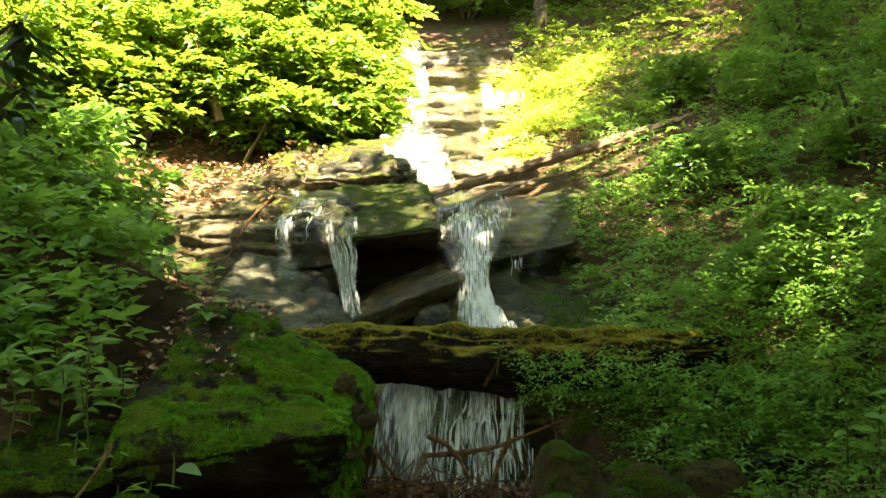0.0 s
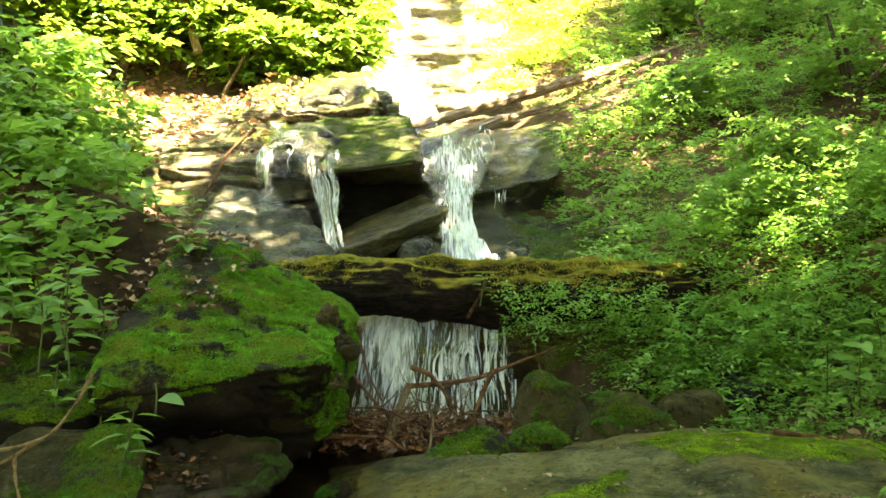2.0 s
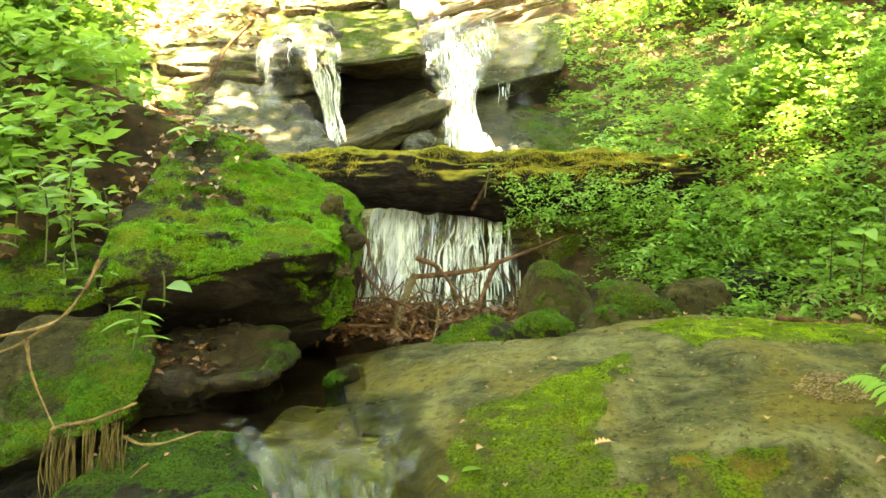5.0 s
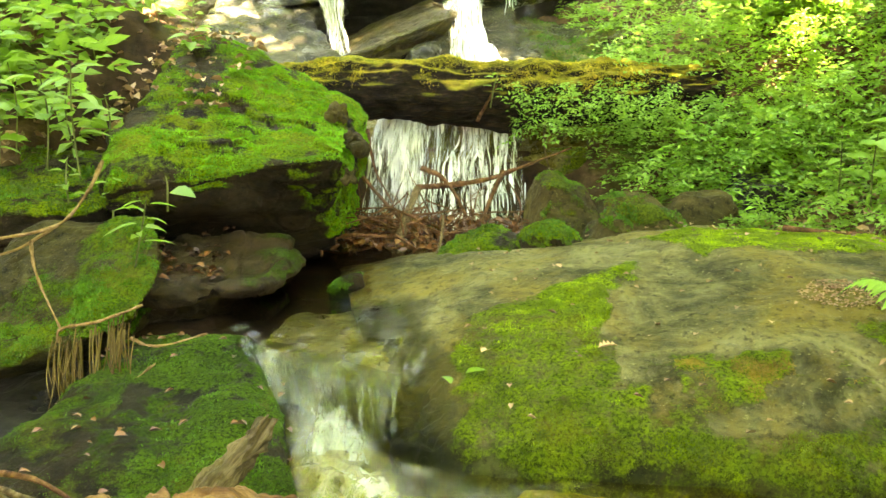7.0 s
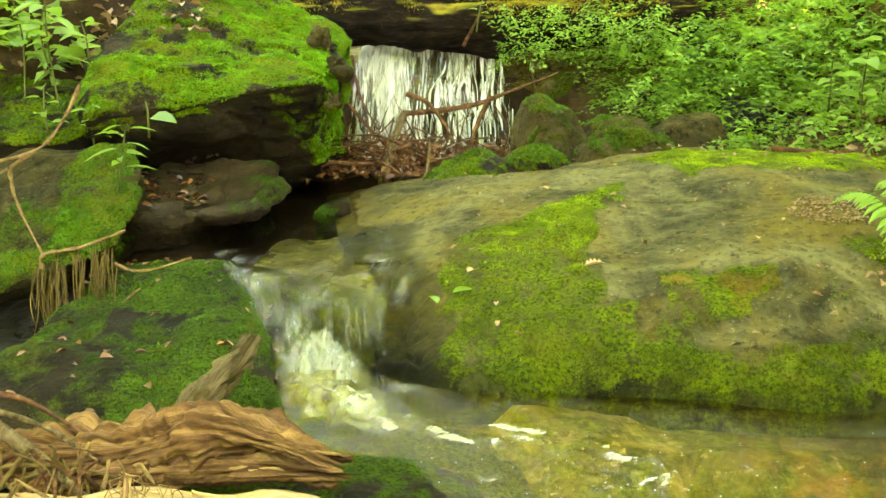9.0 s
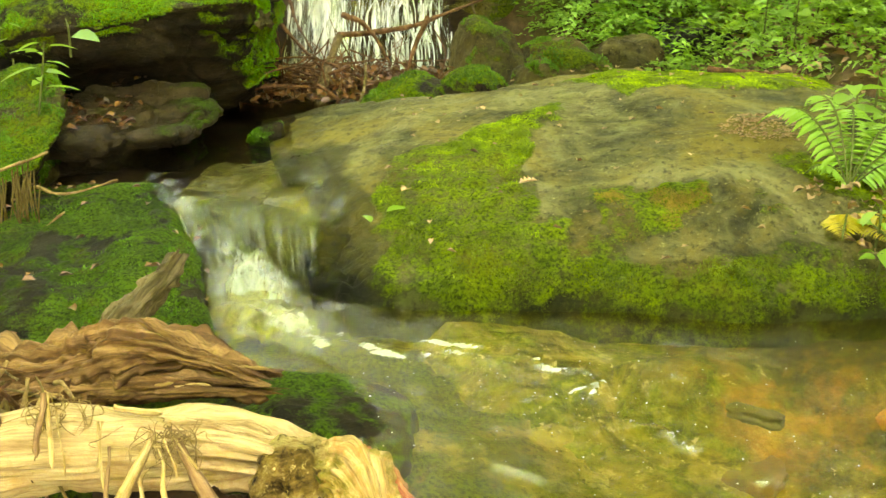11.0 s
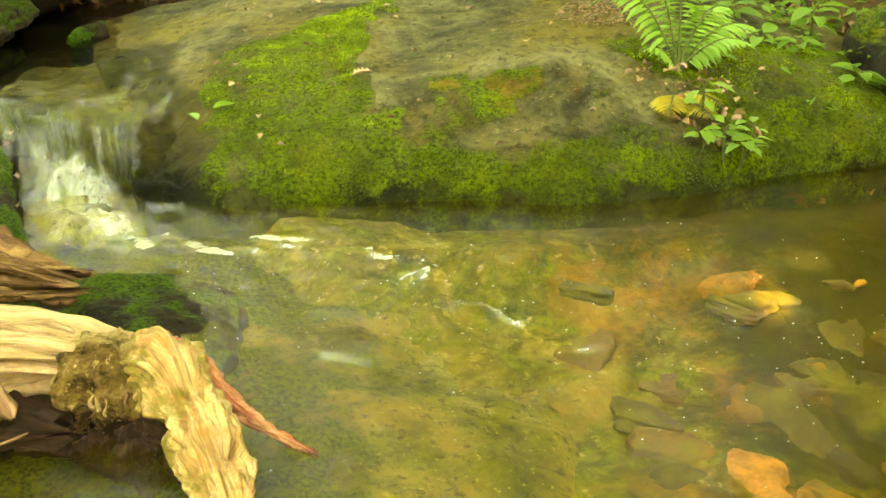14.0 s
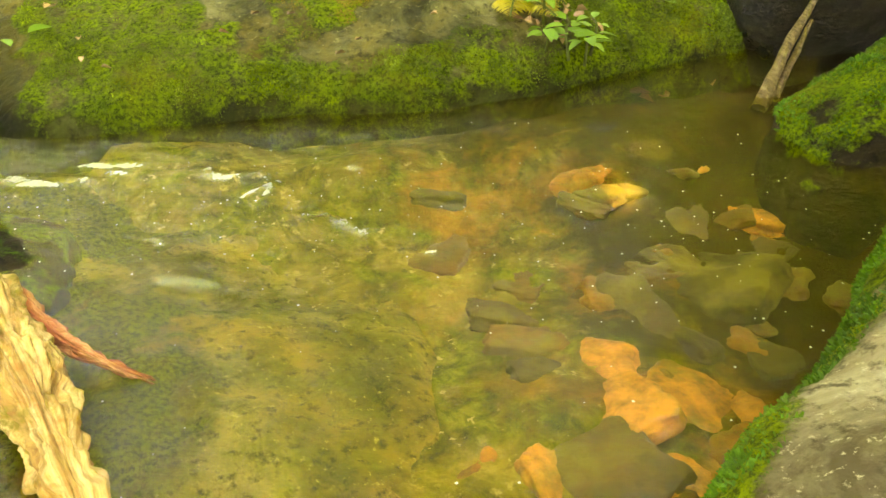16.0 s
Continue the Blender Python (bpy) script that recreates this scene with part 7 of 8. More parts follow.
# Trees added out of view, leaned so their crowns shade the stream and banks.
for k, (x, y, h, r, lx, ly, cz, cr, n) in enumerate([
        (7.5, -3.0, 15, 0.25, -2.0, 2.0, 12, 3.2, 700), (2.0, -6.0, 15, 0.3, 0.8, 4.4, 12.5, 3.2, 1500), (9.5, 2.0, 15, 0.25, -2.8, 1.5, 12, 3.2, 400), (6.5, -7.5, 15, 0.3, -2.0, 6.5, 13, 3.0, 700),
        (-6.5, 0.5, 15, 0.25, 4.8, 2.2, 12, 2.7, 800), (14, 7.5, 15, 0.3, -2.6, 1.5, 12, 3.4, 480), (15.5, 13, 16, 0.3, -2.4, 1.5, 13, 3.6, 480), (15, 18.5, 16, 0.3, -2.0, 1.0, 12, 3.8, 420), (8.5, 4.0, 13, 0.25, -5.9, 1.9, 9.5, 2.6, 340), (13, 10, 15, 0.3, -2.6, 0.7, 12, 3.4, 560), (13.5, 15.5, 16, 0.3, -3.4, 0.4, 12, 3.6, 400), (10, 19, 16, 0.3, 1.0, 0.5, 13, 3.6, 420), (-7, -5, 14, 0.25, 0.5, 0.5, 10, 3.5, 200), (-9, 4, 14, 0.25, 0, 0, 10, 3.0, 200), (-8, -12, 15, 0.3, 0, 0, 10, 4.0, 200), (3, -15, 15, 0.3, 0, 0, 10, 4.0, 200), (13, -8, 15, 0.3, 0, 0, 10, 4.0, 200), (15, 8, 15, 0.3, 0, 0, 10, 4.0, 250), (-14, 10, 15, 0.3, 0, 0, 10, 4.0, 200)]):
    tree(gz(x, y), h, r, (lx, ly), cz, cr, n, 300 + k)
for k, (x, y, h, r, lx, ly) in enumerate([(2.2, 20.6, 13, 0.13, 0.1, 0.5), (6.3, 20.8, 14, 0.2, 0.1, 0.3), (4.9, 20.2, 9, 0.06, 0.0, 0.2), (-0.9, 27, 15, 0.2, 0.3, 0), (-7.5, 22, 15, 0.2, 0.4, 0), (11, 24, 15, 0.25, 0, 0), (5, 33, 16, 0.25, 0, 0), (-6, 34, 16, 0.25, 0, 0), (16, 32, 16, 0.3, 0, 0), (-14, 32, 16, 0.3, 0, 0)]):
    tree(gz(x, y), h, r, (lx, ly), h * 0.75, 3.4, 260, 340 + k, leaf=0.45)


# unseen forest added behind the clearing and along both banks to block skylight
for k, (x, y, s) in enumerate([(-7.5, 2.5, 2.0), (-8.5, 6.5, 2.2), (-8.0, -2.0, 2.4), (-6.5, -7.5, 2.6), (-2.5, -10.5, 2.8), (2.5, -11.5, 2.8), (7.5, -10.0, 2.8), (10.0, -5.5, 2.6), (10.5, -0.5, 2.4), (9.5, 4.5, 2.0), (-12.5, 0.5, 3.2), (-11.0, -9.0, 3.4), (-4.0, -16.0, 3.6), (5.0, -17.0, 3.6), (13.0, -12.0, 3.6), (16.0, -3.0, 3.4), (6.6, 4.6, 1.5), (8.0, 7.4, 2.0), (10.0, 9.5, 2.6), (6.8, 2.2, 1.7), (12.0, 7.0, 3.0)]):
    shrub("shrub", "dense green shrub added out of view to block skylight", gz(x, y), (s * 1.2, s, s * 1.9), 330, 8, 0.34, M_LEAF_CANOPY, 500 + k, wide=0.65)
# Added upstream trees that keep sky reflections off the pool.
for k, (x, y) in enumerate([(-4.5, 26), (1.5, 27.5), (7.5, 25.5)]):
    tree(gz(x, y), 20, 0.3, (0.2, 0.2), 14.5, 4.8, 560, 560 + k, leaf=0.6)
# Two added crowns: one shades the bank, one stops sun flecks.
tree(gz(10.5, 8.0), 15, 0.28, (-2.0, 1.5), 9.5, 2.8, 620, 540, leaf=0.4)
tree(gz(6.0, -4.5), 15, 0.28, (-2.8, 4.2), 13.0, 2.4, 700, 542, leaf=0.45)
# Unseen ring of trees added against low skylight.
for k, (x, y) in enumerate([(-10, -4), (-3, -13), (7, -13), (13, -4), (-12, 6), (12.5, 3.5)]):
    tree(gz(x, y), 15, 0.28, (0.3, 0.2), 8.5, 4.2, 520, 520 + k, leaf=0.5)


# ---- small plants ----
def herb(at, height, n, leaf, seed, mat=M_LEAF_HERB, label="small green herb with broad pointed leaves", lean=(0, 0), wide=0.55, group=""):
    rng = np.random.default_rng(seed)
    ob = holder("herb", at, label, "plant", group)
    at = np.array(at, float)
    top = at + np.array([lean[0], lean[1], height])
    mid = at * 0.5 + top * 0.5 + np.append(rng.normal(0, 0.02, 2), 0.02)
    part("stem", mesh_of("stem", *tube([at - (0, 0, 0.04), mid, top], [0.006, 0.005, 0.003], 6), M_STEM), ob)
    for k in range(n):
        f = 0.35 + 0.65 * k / max(n - 1, 1)
        p = (at * (1 - f) ** 2 + 2 * mid * f * (1 - f) + top * f * f)[None]
        a = k * 2.4 + rng.uniform(-0.4, 0.4)
        d = np.array([[math.cos(a), math.sin(a), rng.uniform(-0.15, 0.35)]])
        me = big_leaf("leaf", p[0] + d[0] * 0.02, d[0], leaf * rng.uniform(0.7, 1.2), mat, wide, rng)
        part("leaf", me, ob)
    return ob


def big_leaf(name, p, d, size, mat, wide=0.5, rng=RNG, cup=0.12, droop=0.25, lobed=False):
    """A single broad leaf with a bent midrib, lobed like an oak's if asked."""
    d = np.asarray(d, float) / np.linalg.norm(d)
    s = np.cross(d, (0, 0, 1.0))
    s /= np.linalg.norm(s) + 1e-9
    up = np.cross(s, d)
    tw = rng.normal(0, 0.25)
    s, up = s * math.cos(tw) + up * math.sin(tw), up * math.cos(tw) - s * math.sin(tw)
    V = []
    steps = (0, 0.1, 0.2, 0.3, 0.38, 0.48, 0.56, 0.68, 0.76, 0.88, 1.0) if lobed else (0, 0.18, 0.42, 0.68, 0.88, 1.0)
    for i, t in enumerate(steps):
        w = wide * 0.5 * size * (math.sin(math.pi * min(t, 0.999) ** 0.75) ** 0.8) * ((0.5 if i % 2 else 1.25) if lobed else 1)
        c = np.asarray(p) + d * size * t - up * size * droop * t * t
        V += [c - s * w + up * w * cup * 3, c, c + s * w + up * w * cup * 3]
    F = []
    for i in range(len(steps) - 1):
        for j in (0, 1):
            F.append((i * 3 + j, i * 3 + j + 1, i * 3 + j + 4, i * 3 + j + 3))
    return mesh_of(name, np.array(V), np.array(F), mat)


M_STEM = wood_mat("green_stem", (0.05, 0.06, 0.02), (0.1, 0.13, 0.04), (0.16, 0.17, 0.06), stretch=(5, 5, 5))


def fern(at, fronds, seed, mat=M_LEAF_FERN, label="bright green fern with arching fronds growing on the boulder"):
    rng = np.random.default_rng(seed)
    ob = holder("fern", at, label, "fern")
    at = np.array(at, float)
    for k, (az, ln, rise) in enumerate(fronds):
        d = np.array([math.cos(az), math.sin(az), 0])
        sd = np.array([-d[1], d[0], 0])
        n = 25
        P, D, N, S, pts = [], [], [], [], []
        for i in range(n + 1):
            t = i / n
            c = at + d * ln * (t ** 1.1) * 0.9 + np.array([0, 0, rise * math.sin(t * 2.2) - 0.10 * ln * t * t])
            pts.append(c)
            if i > 3:
                w = 0.29 * ln * math.sin(math.pi * (0.16 + 0.84 * t) ** 0.85) + 0.006
                for sg in (-1, 1):
                    P.append(c)
                    D.append(sd * sg + d * 0.45 + np.array([0, 0, -0.2]) + rng.normal(0, 0.07, 3))
                    N.append(np.array([0, 0, 1.0]) - d * 0.3)
                    S.append(w)
        st = part("frond", mesh_of("frond", *tube(pts[::4] + [pts[-1]], [0.004] * (len(pts[::4])) + [0.001], 5), M_STEM), ob)
        for i in range(len(P)):
            lf = new("leaflet", leaf_mesh("leaflet", P[i:i + 1], D[i:i + 1], N[i:i + 1], S[i:i + 1], mat, wide=0.21, droop=0.16, fold=0.03, full=True))
            lf.parent = st
    return ob


fern((1.92, 3.46, 0.31), [(2.55, 0.42, 0.33), (1.9, 0.32, 0.36), (1.2, 0.34, 0.3), (0.55, 0.4, 0.25), (0.15, 0.42, 0.2), (-0.35, 0.34, 0.16), (3.1, 0.2, 0.12), (0.85, 0.3, 0.18)], 5)
fern((1.84, 3.3, 0.27), [(-2.1, 0.32, 0.03), (-1.5, 0.32, 0.02), (-1.15, 0.26, 0.04)], 6, M_LEAF_YELLOW, "withered yellow fern fronds hanging down the boulder")
for k, (x, y, z, h, n, l) in enumerate([(1.86, 3.12, 0.2, 0.16, 6, 0.09), (1.9, 2.98, 0.14, 0.1, 7, 0.07), (2.0, 3.0, 0.14, 0.1, 5, 0.06), (1.95, 2.95, 0.12, 0.07, 9, 0.075), (1.82, 3.02, 0.14, 0.08, 8, 0.07), (2.35, 3.5, 0.2, 0.1, 12, 0.1), (2.6, 3.7, 0.25, 0.12, 14, 0.1), (2.15, 3.6, 0.24, 0.1, 12, 0.1), (2.45, 3.3, 0.15, 0.08, 9, 0.08), (2.8, 3.9, 0.3, 0.16, 14, 0.12), (2.5, 4.1, 0.32, 0.14, 13, 0.11), (2.9, 3.5, 0.25, 0.12, 10, 0.09), (2.3, 3.9, 0.32, 0.12, 13, 0.11), (2.7, 3.4, 0.2, 0.1, 12, 0.1), (2.45, 3.75, 0.26, 0.14, 12, 0.11)]):
    herb((x, y, z), h, n, l, 400 + k, group="herbs on the boulder")
for k, (x, y, z, h, n, l) in enumerate([(-2.0, 5.25, 0.85, 0.6, 10, 0.17), (-2.2, 5.3, 0.9, 0.5, 9, 0.16), (-2.4, 5.1, 0.8, 0.55, 9, 0.15), (-1.95, 5.6, 0.95, 0.3, 7, 0.13), (-2.15, 5.6, 0.95, 0.4, 8, 0.14), (-2.5, 5.6, 0.95, 0.5, 9, 0.15), (-1.75, 5.0, 0.6, 0.25, 6, 0.1), (-1.95, 4.95, 0.65, 0.3, 7, 0.1)]):
    herb((x, y, z), h, n, l, 420 + k, label="leafy green herb rooted on the mossy ledge", group="herbs on the ledge")
for k, (x, y, z, h, n, l) in enumerate([(-1.6, 6.3, 1.45, 0.18, 6, 0.13), (-2.4, 6.8, 1.4, 0.5, 10, 0.17), (-2.7, 7.0, 1.5, 0.55, 10, 0.18), (-2.1, 7.2, 1.5, 0.45, 9, 0.17), (-2.9, 6.5, 1.3, 0.5, 10, 0.17), (-2.5, 7.6, 1.55, 0.6, 10, 0.18), (-3.1, 7.6, 1.6, 0.6, 10, 0.18), (-2.0, 8.0, 1.55, 0.4, 8, 0.15)]):
    herb((x, y, z), h, n, l, 440 + k, label="broad-leaved green herb behind the mossy boulder", group="herbs behind the mossy boulder")
for k, (x, y, z, h, n, l) in enumerate([(2.62, 5.55, 0.52, 0.5, 9, 0.15), (2.8, 5.75, 0.6, 0.55, 9, 0.16), (2.5, 5.75, 0.55, 0.4, 8, 0.12), (2.2, 4.05, 0.42, 0.2, 8, 0.12), (2.4, 4.2, 0.4, 0.25, 9, 0.12), (2.25, 3.85, 0.36, 0.16, 8, 0.1)]):
    herb((x, y, z), h, n, l, 480 + k, label="tall broad-leaved green herb behind the boulder", group="herbs behind the boulder")
herb((0.38, 6.58, 1.16), 0.2, 7, 0.06, 462, label="small leafy twig growing from the log", lean=(0.05, -0.06))
herb((-1.46, 4.4, 0.5), 0.34, 10, 0.15, 460, label="sapling with bright green toothed leaves", lean=(0.12, -0.12), wide=0.3)
herb((-1.38, 4.75, 0.75), 0.14, 1, 0.13, 461, label="single bright green leaf on a short stem", wide=0.7)

# ---- driftwood jam ----
def stick(name, pts, r, seed, label, group="", mat=M_TWIG, category="branch"):
    rr = [r * (1 - 0.6 * i / (len(pts) - 1)) for i in range(len(pts))]
    return thing(name, mesh_of(name, *tube(pts, rr, 8, r * 0.25, seed), mat), label, category, group)


JAM = "driftwood jam below the fall"
stick("branch", [(-0.26, 5.85, 0.15), (-0.22, 5.95, 0.4), (-0.12, 6.1, 0.63)], 0.045, 1, "grey upright broken branch in the driftwood jam", JAM, M_DRIFT2)
stick("branch", [(-0.13, 6.1, 0.63), (0.29, 6.18, 0.66), (0.6, 6.35, 0.74), (0.95, 6.55, 0.84)], 0.02, 2, "long brown branch across the driftwood jam", JAM)
stick("branch", [(-0.1, 6.1, 0.76), (0.06, 6.05, 0.68), (0.2, 6.0, 0.45)], 0.02, 3, "dark bent branch in the driftwood jam", JAM)
stick("branch", [(0.45, 6.25, 0.72), (0.36, 6.15, 0.55), (0.3, 6.05, 0.4)], 0.02, 4, "dark forked branch in the driftwood jam", JAM)
stick("branch", [(-0.05, 5.55, 0.18), (0.02, 5.65, 0.35), (0.04, 5.72, 0.52)], 0.014, 5, "pale thin stick standing in the upper pool", JAM, M_DRIFT2)
stick("branch", [(-0.48, 6.6, 0.97), (-0.42, 6.4, 0.72), (-0.3, 6.2, 0.52)], 0.012, 6, "thin dark twig leaning before the fall", JAM)
stick("branch", [(-0.58, 6.25, 0.8), (-0.45, 6.15, 0.65), (-0.22, 6.0, 0.42)], 0.018, 7, "brown branch leaning in the driftwood jam", JAM)
stick("branch", [(-0.9, 5.8, 0.3), (-0.6, 5.85, 0.36), (-0.3, 5.9, 0.34)], 0.022, 8, "brown branch lying along the driftwood jam", JAM)
stick("branch", [(0.79, 6.75, 1.03), (0.77, 6.65, 0.85), (0.81, 6.55, 0.65)], 0.012, 9, "thin pale stick hanging from the log", "", M_DRIFT2)
stick("branch", [(0.3, 6.75, 1.02), (0.36, 6.62, 1.15), (0.44, 6.5, 1.32)], 0.014, 10, "small broken branch stub on the log", "")
rj = np.random.default_rng(77)
for k in range(54):
    c = np.array([rj.uniform(-0.75, 0.6), rj.uniform(5.75, 6.4), rj.uniform(0.24, 0.5)])
    a, e, ln = rj.uniform(-0.7, 0.7) + (math.pi if rj.random() < 0.5 else 0), rj.normal(0.05, 0.3), rj.uniform(0.15, 0.5)
    d = np.array([math.cos(a) * math.cos(e), math.sin(a) * math.cos(e), math.sin(e)]) * ln
    stick("branch", [c - d * 0.5, c + rj.normal(0, 0.03, 3), c + d * 0.5], rj.uniform(0.004, 0.014), 100 + k, "weathered brown stick in the driftwood jam", JAM)


for k in range(46):
    c = np.array([rj.uniform(-0.7, 0.6), rj.uniform(5.8, 6.3), rj.uniform(0.3, 0.42)])
    a, e, ln = rj.uniform(0, 2 * math.pi), rj.uniform(0.3, 1.3), rj.uniform(0.15, 0.42)
    d = np.array([math.cos(a) * math.cos(e), math.sin(a) * math.cos(e) * 0.5, math.sin(e)]) * ln
    stick("branch", [c - d * 0.15, c + d * 0.5 + rj.normal(0, 0.03, 3), c + d], rj.uniform(0.003, 0.008), 160 + k, "thin dark twig sticking up from the driftwood jam", JAM)


def litter(name, label, n, area, height, size, seed, keep=None, zfun=None, tilt=0.4, mat=None):
    rng = np.random.default_rng(seed)
    x, y = scatter(n, *area, rng=rng)
    if keep is not None:
        k = keep(x, y)
        x, y = x[k], y[k]
    z = (ground_z(x, y) if zfun is None else zfun(x, y)) + rng.uniform(0.01, 1, len(x)) * height
    a = rng.uniform(0, 2 * np.pi, len(x))
    d = np.stack([np.cos(a), np.sin(a), rng.normal(0, tilt * 0.6, len(x))], 1)
    nr = np.stack([rng.normal(0, tilt, len(x)), rng.normal(0, tilt, len(x)), np.ones(len(x))], 1)
    return thing(name, leaf_mesh(name, np.stack([x, y, z], 1), d, nr, size * rng.uniform(0.6, 1.3, len(x)), mat or M_LITTER, wide=0.62, fold=0.2, droop=0.05, full=True), label, "leaf litter", kind="stuff")


litter("leaf_litter", "sodden brown leaves caught in the driftwood jam", 900, (-0.8, 0.65, 5.8, 6.5), 0.0, 0.055, 21, zfun=lambda x, y: 0.26 + 0.2 * np.random.default_rng(3).uniform(0, 1, len(x)) * (1 - np.abs(y - 6.15) / 0.5), tilt=0.9, mat=M_LITTER_WET)

def tops(keys):
    def f(x, y):
        z = ground_z(x, y)
        for key in keys:
            v = SURF[key]
            for i in range(len(x)):
                d = (v[:, 0] - x[i]) ** 2 + (v[:, 1] - y[i]) ** 2
                near = d < 0.01
                if near.any():
                    z[i] = max(z[i], v[near, 2].max())
        return z
    return f


litter("leaf_litter", "brown fallen leaves on the shaded bank", 3500, (-6.5, -1.6, 5.5, 15), 0.05, 0.09, 22)
litter("leaf_litter", "brown fallen leaves strewn over the sunlit rock shelf", 650, (-4.4, -1.7, 9.7, 13.4), 0.03, 0.1, 26, zfun=tops(["shelf", "shelf2"]))
litter("leaf_litter", "brown leaf scraps and twigs on the mossy boulder", 170, (-2.2, -1.2, 5.6, 6.8), 0.02, 0.07, 27, zfun=tops(["mossy"]))
litter("leaf_litter", "small brown leaf scraps on the broad boulder", 130, (0.1, 2.6, 3.1, 5.6), 0.006, 0.035, 28, zfun=tops(["boulder"]), tilt=0.2)
litter("leaf_litter", "tan leaf scraps drifted into a hollow of the boulder", 750, (1.55, 2.0, 3.84, 4.16), 0.004, 0.018, 31, keep=lambda x, y: np.hypot((x - 1.77) / 0.18, (y - 4.0) / 0.14) < 1, zfun=tops(["boulder"]), tilt=0.15)
litter("leaf_litter", "withered leaves and stalks round the fern", 70, (1.7, 2.05, 3.02, 3.45), 0.02, 0.045, 32, zfun=tops(["boulder"]), tilt=0.5)
litter("leaf_litter", "brown leaves caught on the flat rock", 110, (-1.6, -1.15, 4.6, 5.3), 0.02, 0.045, 29, zfun=tops(["flat"]), mat=M_LITTER_WET)
litter("leaf_litter", "leaf scraps on the low green rock", 38, (-1.6, -0.5, 2.6, 4.2), 0.006, 0.04, 30, zfun=tops(["green"]), tilt=0.2, mat=M_LITTER_WET)
for k, (x, y, sz, c) in enumerate([(0.64, 3.67, 0.085, 0), (0.62, 4.62, 0.05, 1), (0.2, 3.75, 0.07, 1), (0.1, 3.6, 0.085, 2), (0.04, 3.56, 0.07, 2), (1.38, 3.74, 0.06, 1)]):
    z = top_of("boulder", x, y) + 0.012
    thing("fallen_leaf", big_leaf("fallen_leaf", (x, y, z), (math.cos(k * 2.1), math.sin(k * 2.1), 0.25), sz, M_LEAF_HERB if c == 2 else M_OAK, 0.6, np.random.default_rng(k), 0.2, 0.1, c != 2),
          "fallen green leaf lying on the boulder" if c == 2 else "pale brown curled leaf lying on the boulder", "leaf", "leaves on the boulder")

litter("leaf_litter", "brown fallen leaves under the undergrowth", 4000, (1.6, 9, 5.6, 15), 0.06, 0.08, 23)
litter("leaf_litter", "brown fallen leaves around the pool bank", 900, (-5.0, -2.5, 1.5, 5.5), 0.04, 0.08, 24, mat=M_LITTER_WET)
litter("leaf_litter", "brown fallen leaves beside the boulder", 500, (2.2, 4.0, 3.0, 5.8), 0.06, 0.08, 25)

# ---- vine ----
vine = holder("vine", (-1.7, 4.1, 0.7), "dry brown vine looping over the mossy slab with hanging withered strands", "vine")
for k, pts in enumerate([[(-1.53, 4.3, 1.02), (-1.58, 4.2, 0.88), (-1.68, 4.1, 0.76), (-1.89, 4.0, 0.72), (-2.1, 3.95, 0.7)], [(-1.68, 4.1, 0.76), (-1.85, 4.05, 0.66), (-2.1, 4.0, 0.6)], [(-1.78, 4.05, 0.7), (-1.74, 3.98, 0.56), (-1.6, 3.85, 0.35)],
                         [(-1.62, 3.86, 0.3), (-1.6, 3.85, 0.36), (-1.45, 3.9, 0.38), (-1.3, 4.0, 0.42)], [(-1.33, 3.9, 0.3), (-1.2, 3.85, 0.28), (-1.0, 3.9, 0.32)], [(-1.7, 3.5, 0.0), (-1.4, 3.6, 0.1), (-1.2, 3.8, 0.22)]]):
    part("runner", mesh_of("runner", *tube(pts, [0.009] + [0.007] * (len(pts) - 2) + [0.004], 8, 0.004, k), M_VINE), vine)
rv = np.random.default_rng(9)
for k in range(64):
    b = (-1.58, 3.84, 0.3) if k % 2 else (-1.38, 3.88, 0.36)
    p = np.array(b) + np.append(rv.normal(0, 0.045, 2), rv.uniform(-0.03, 0.03))
    ln = rv.uniform(0.15, 0.34)
    part("strand", mesh_of("strand", *tube([p, p + (rv.normal(0, 0.01), -0.04, -ln * 0.5), p + (rv.normal(0, 0.02), -0.05, -ln)], [0.003, 0.0034, 0.0015], 5), M_STRAND), vine)

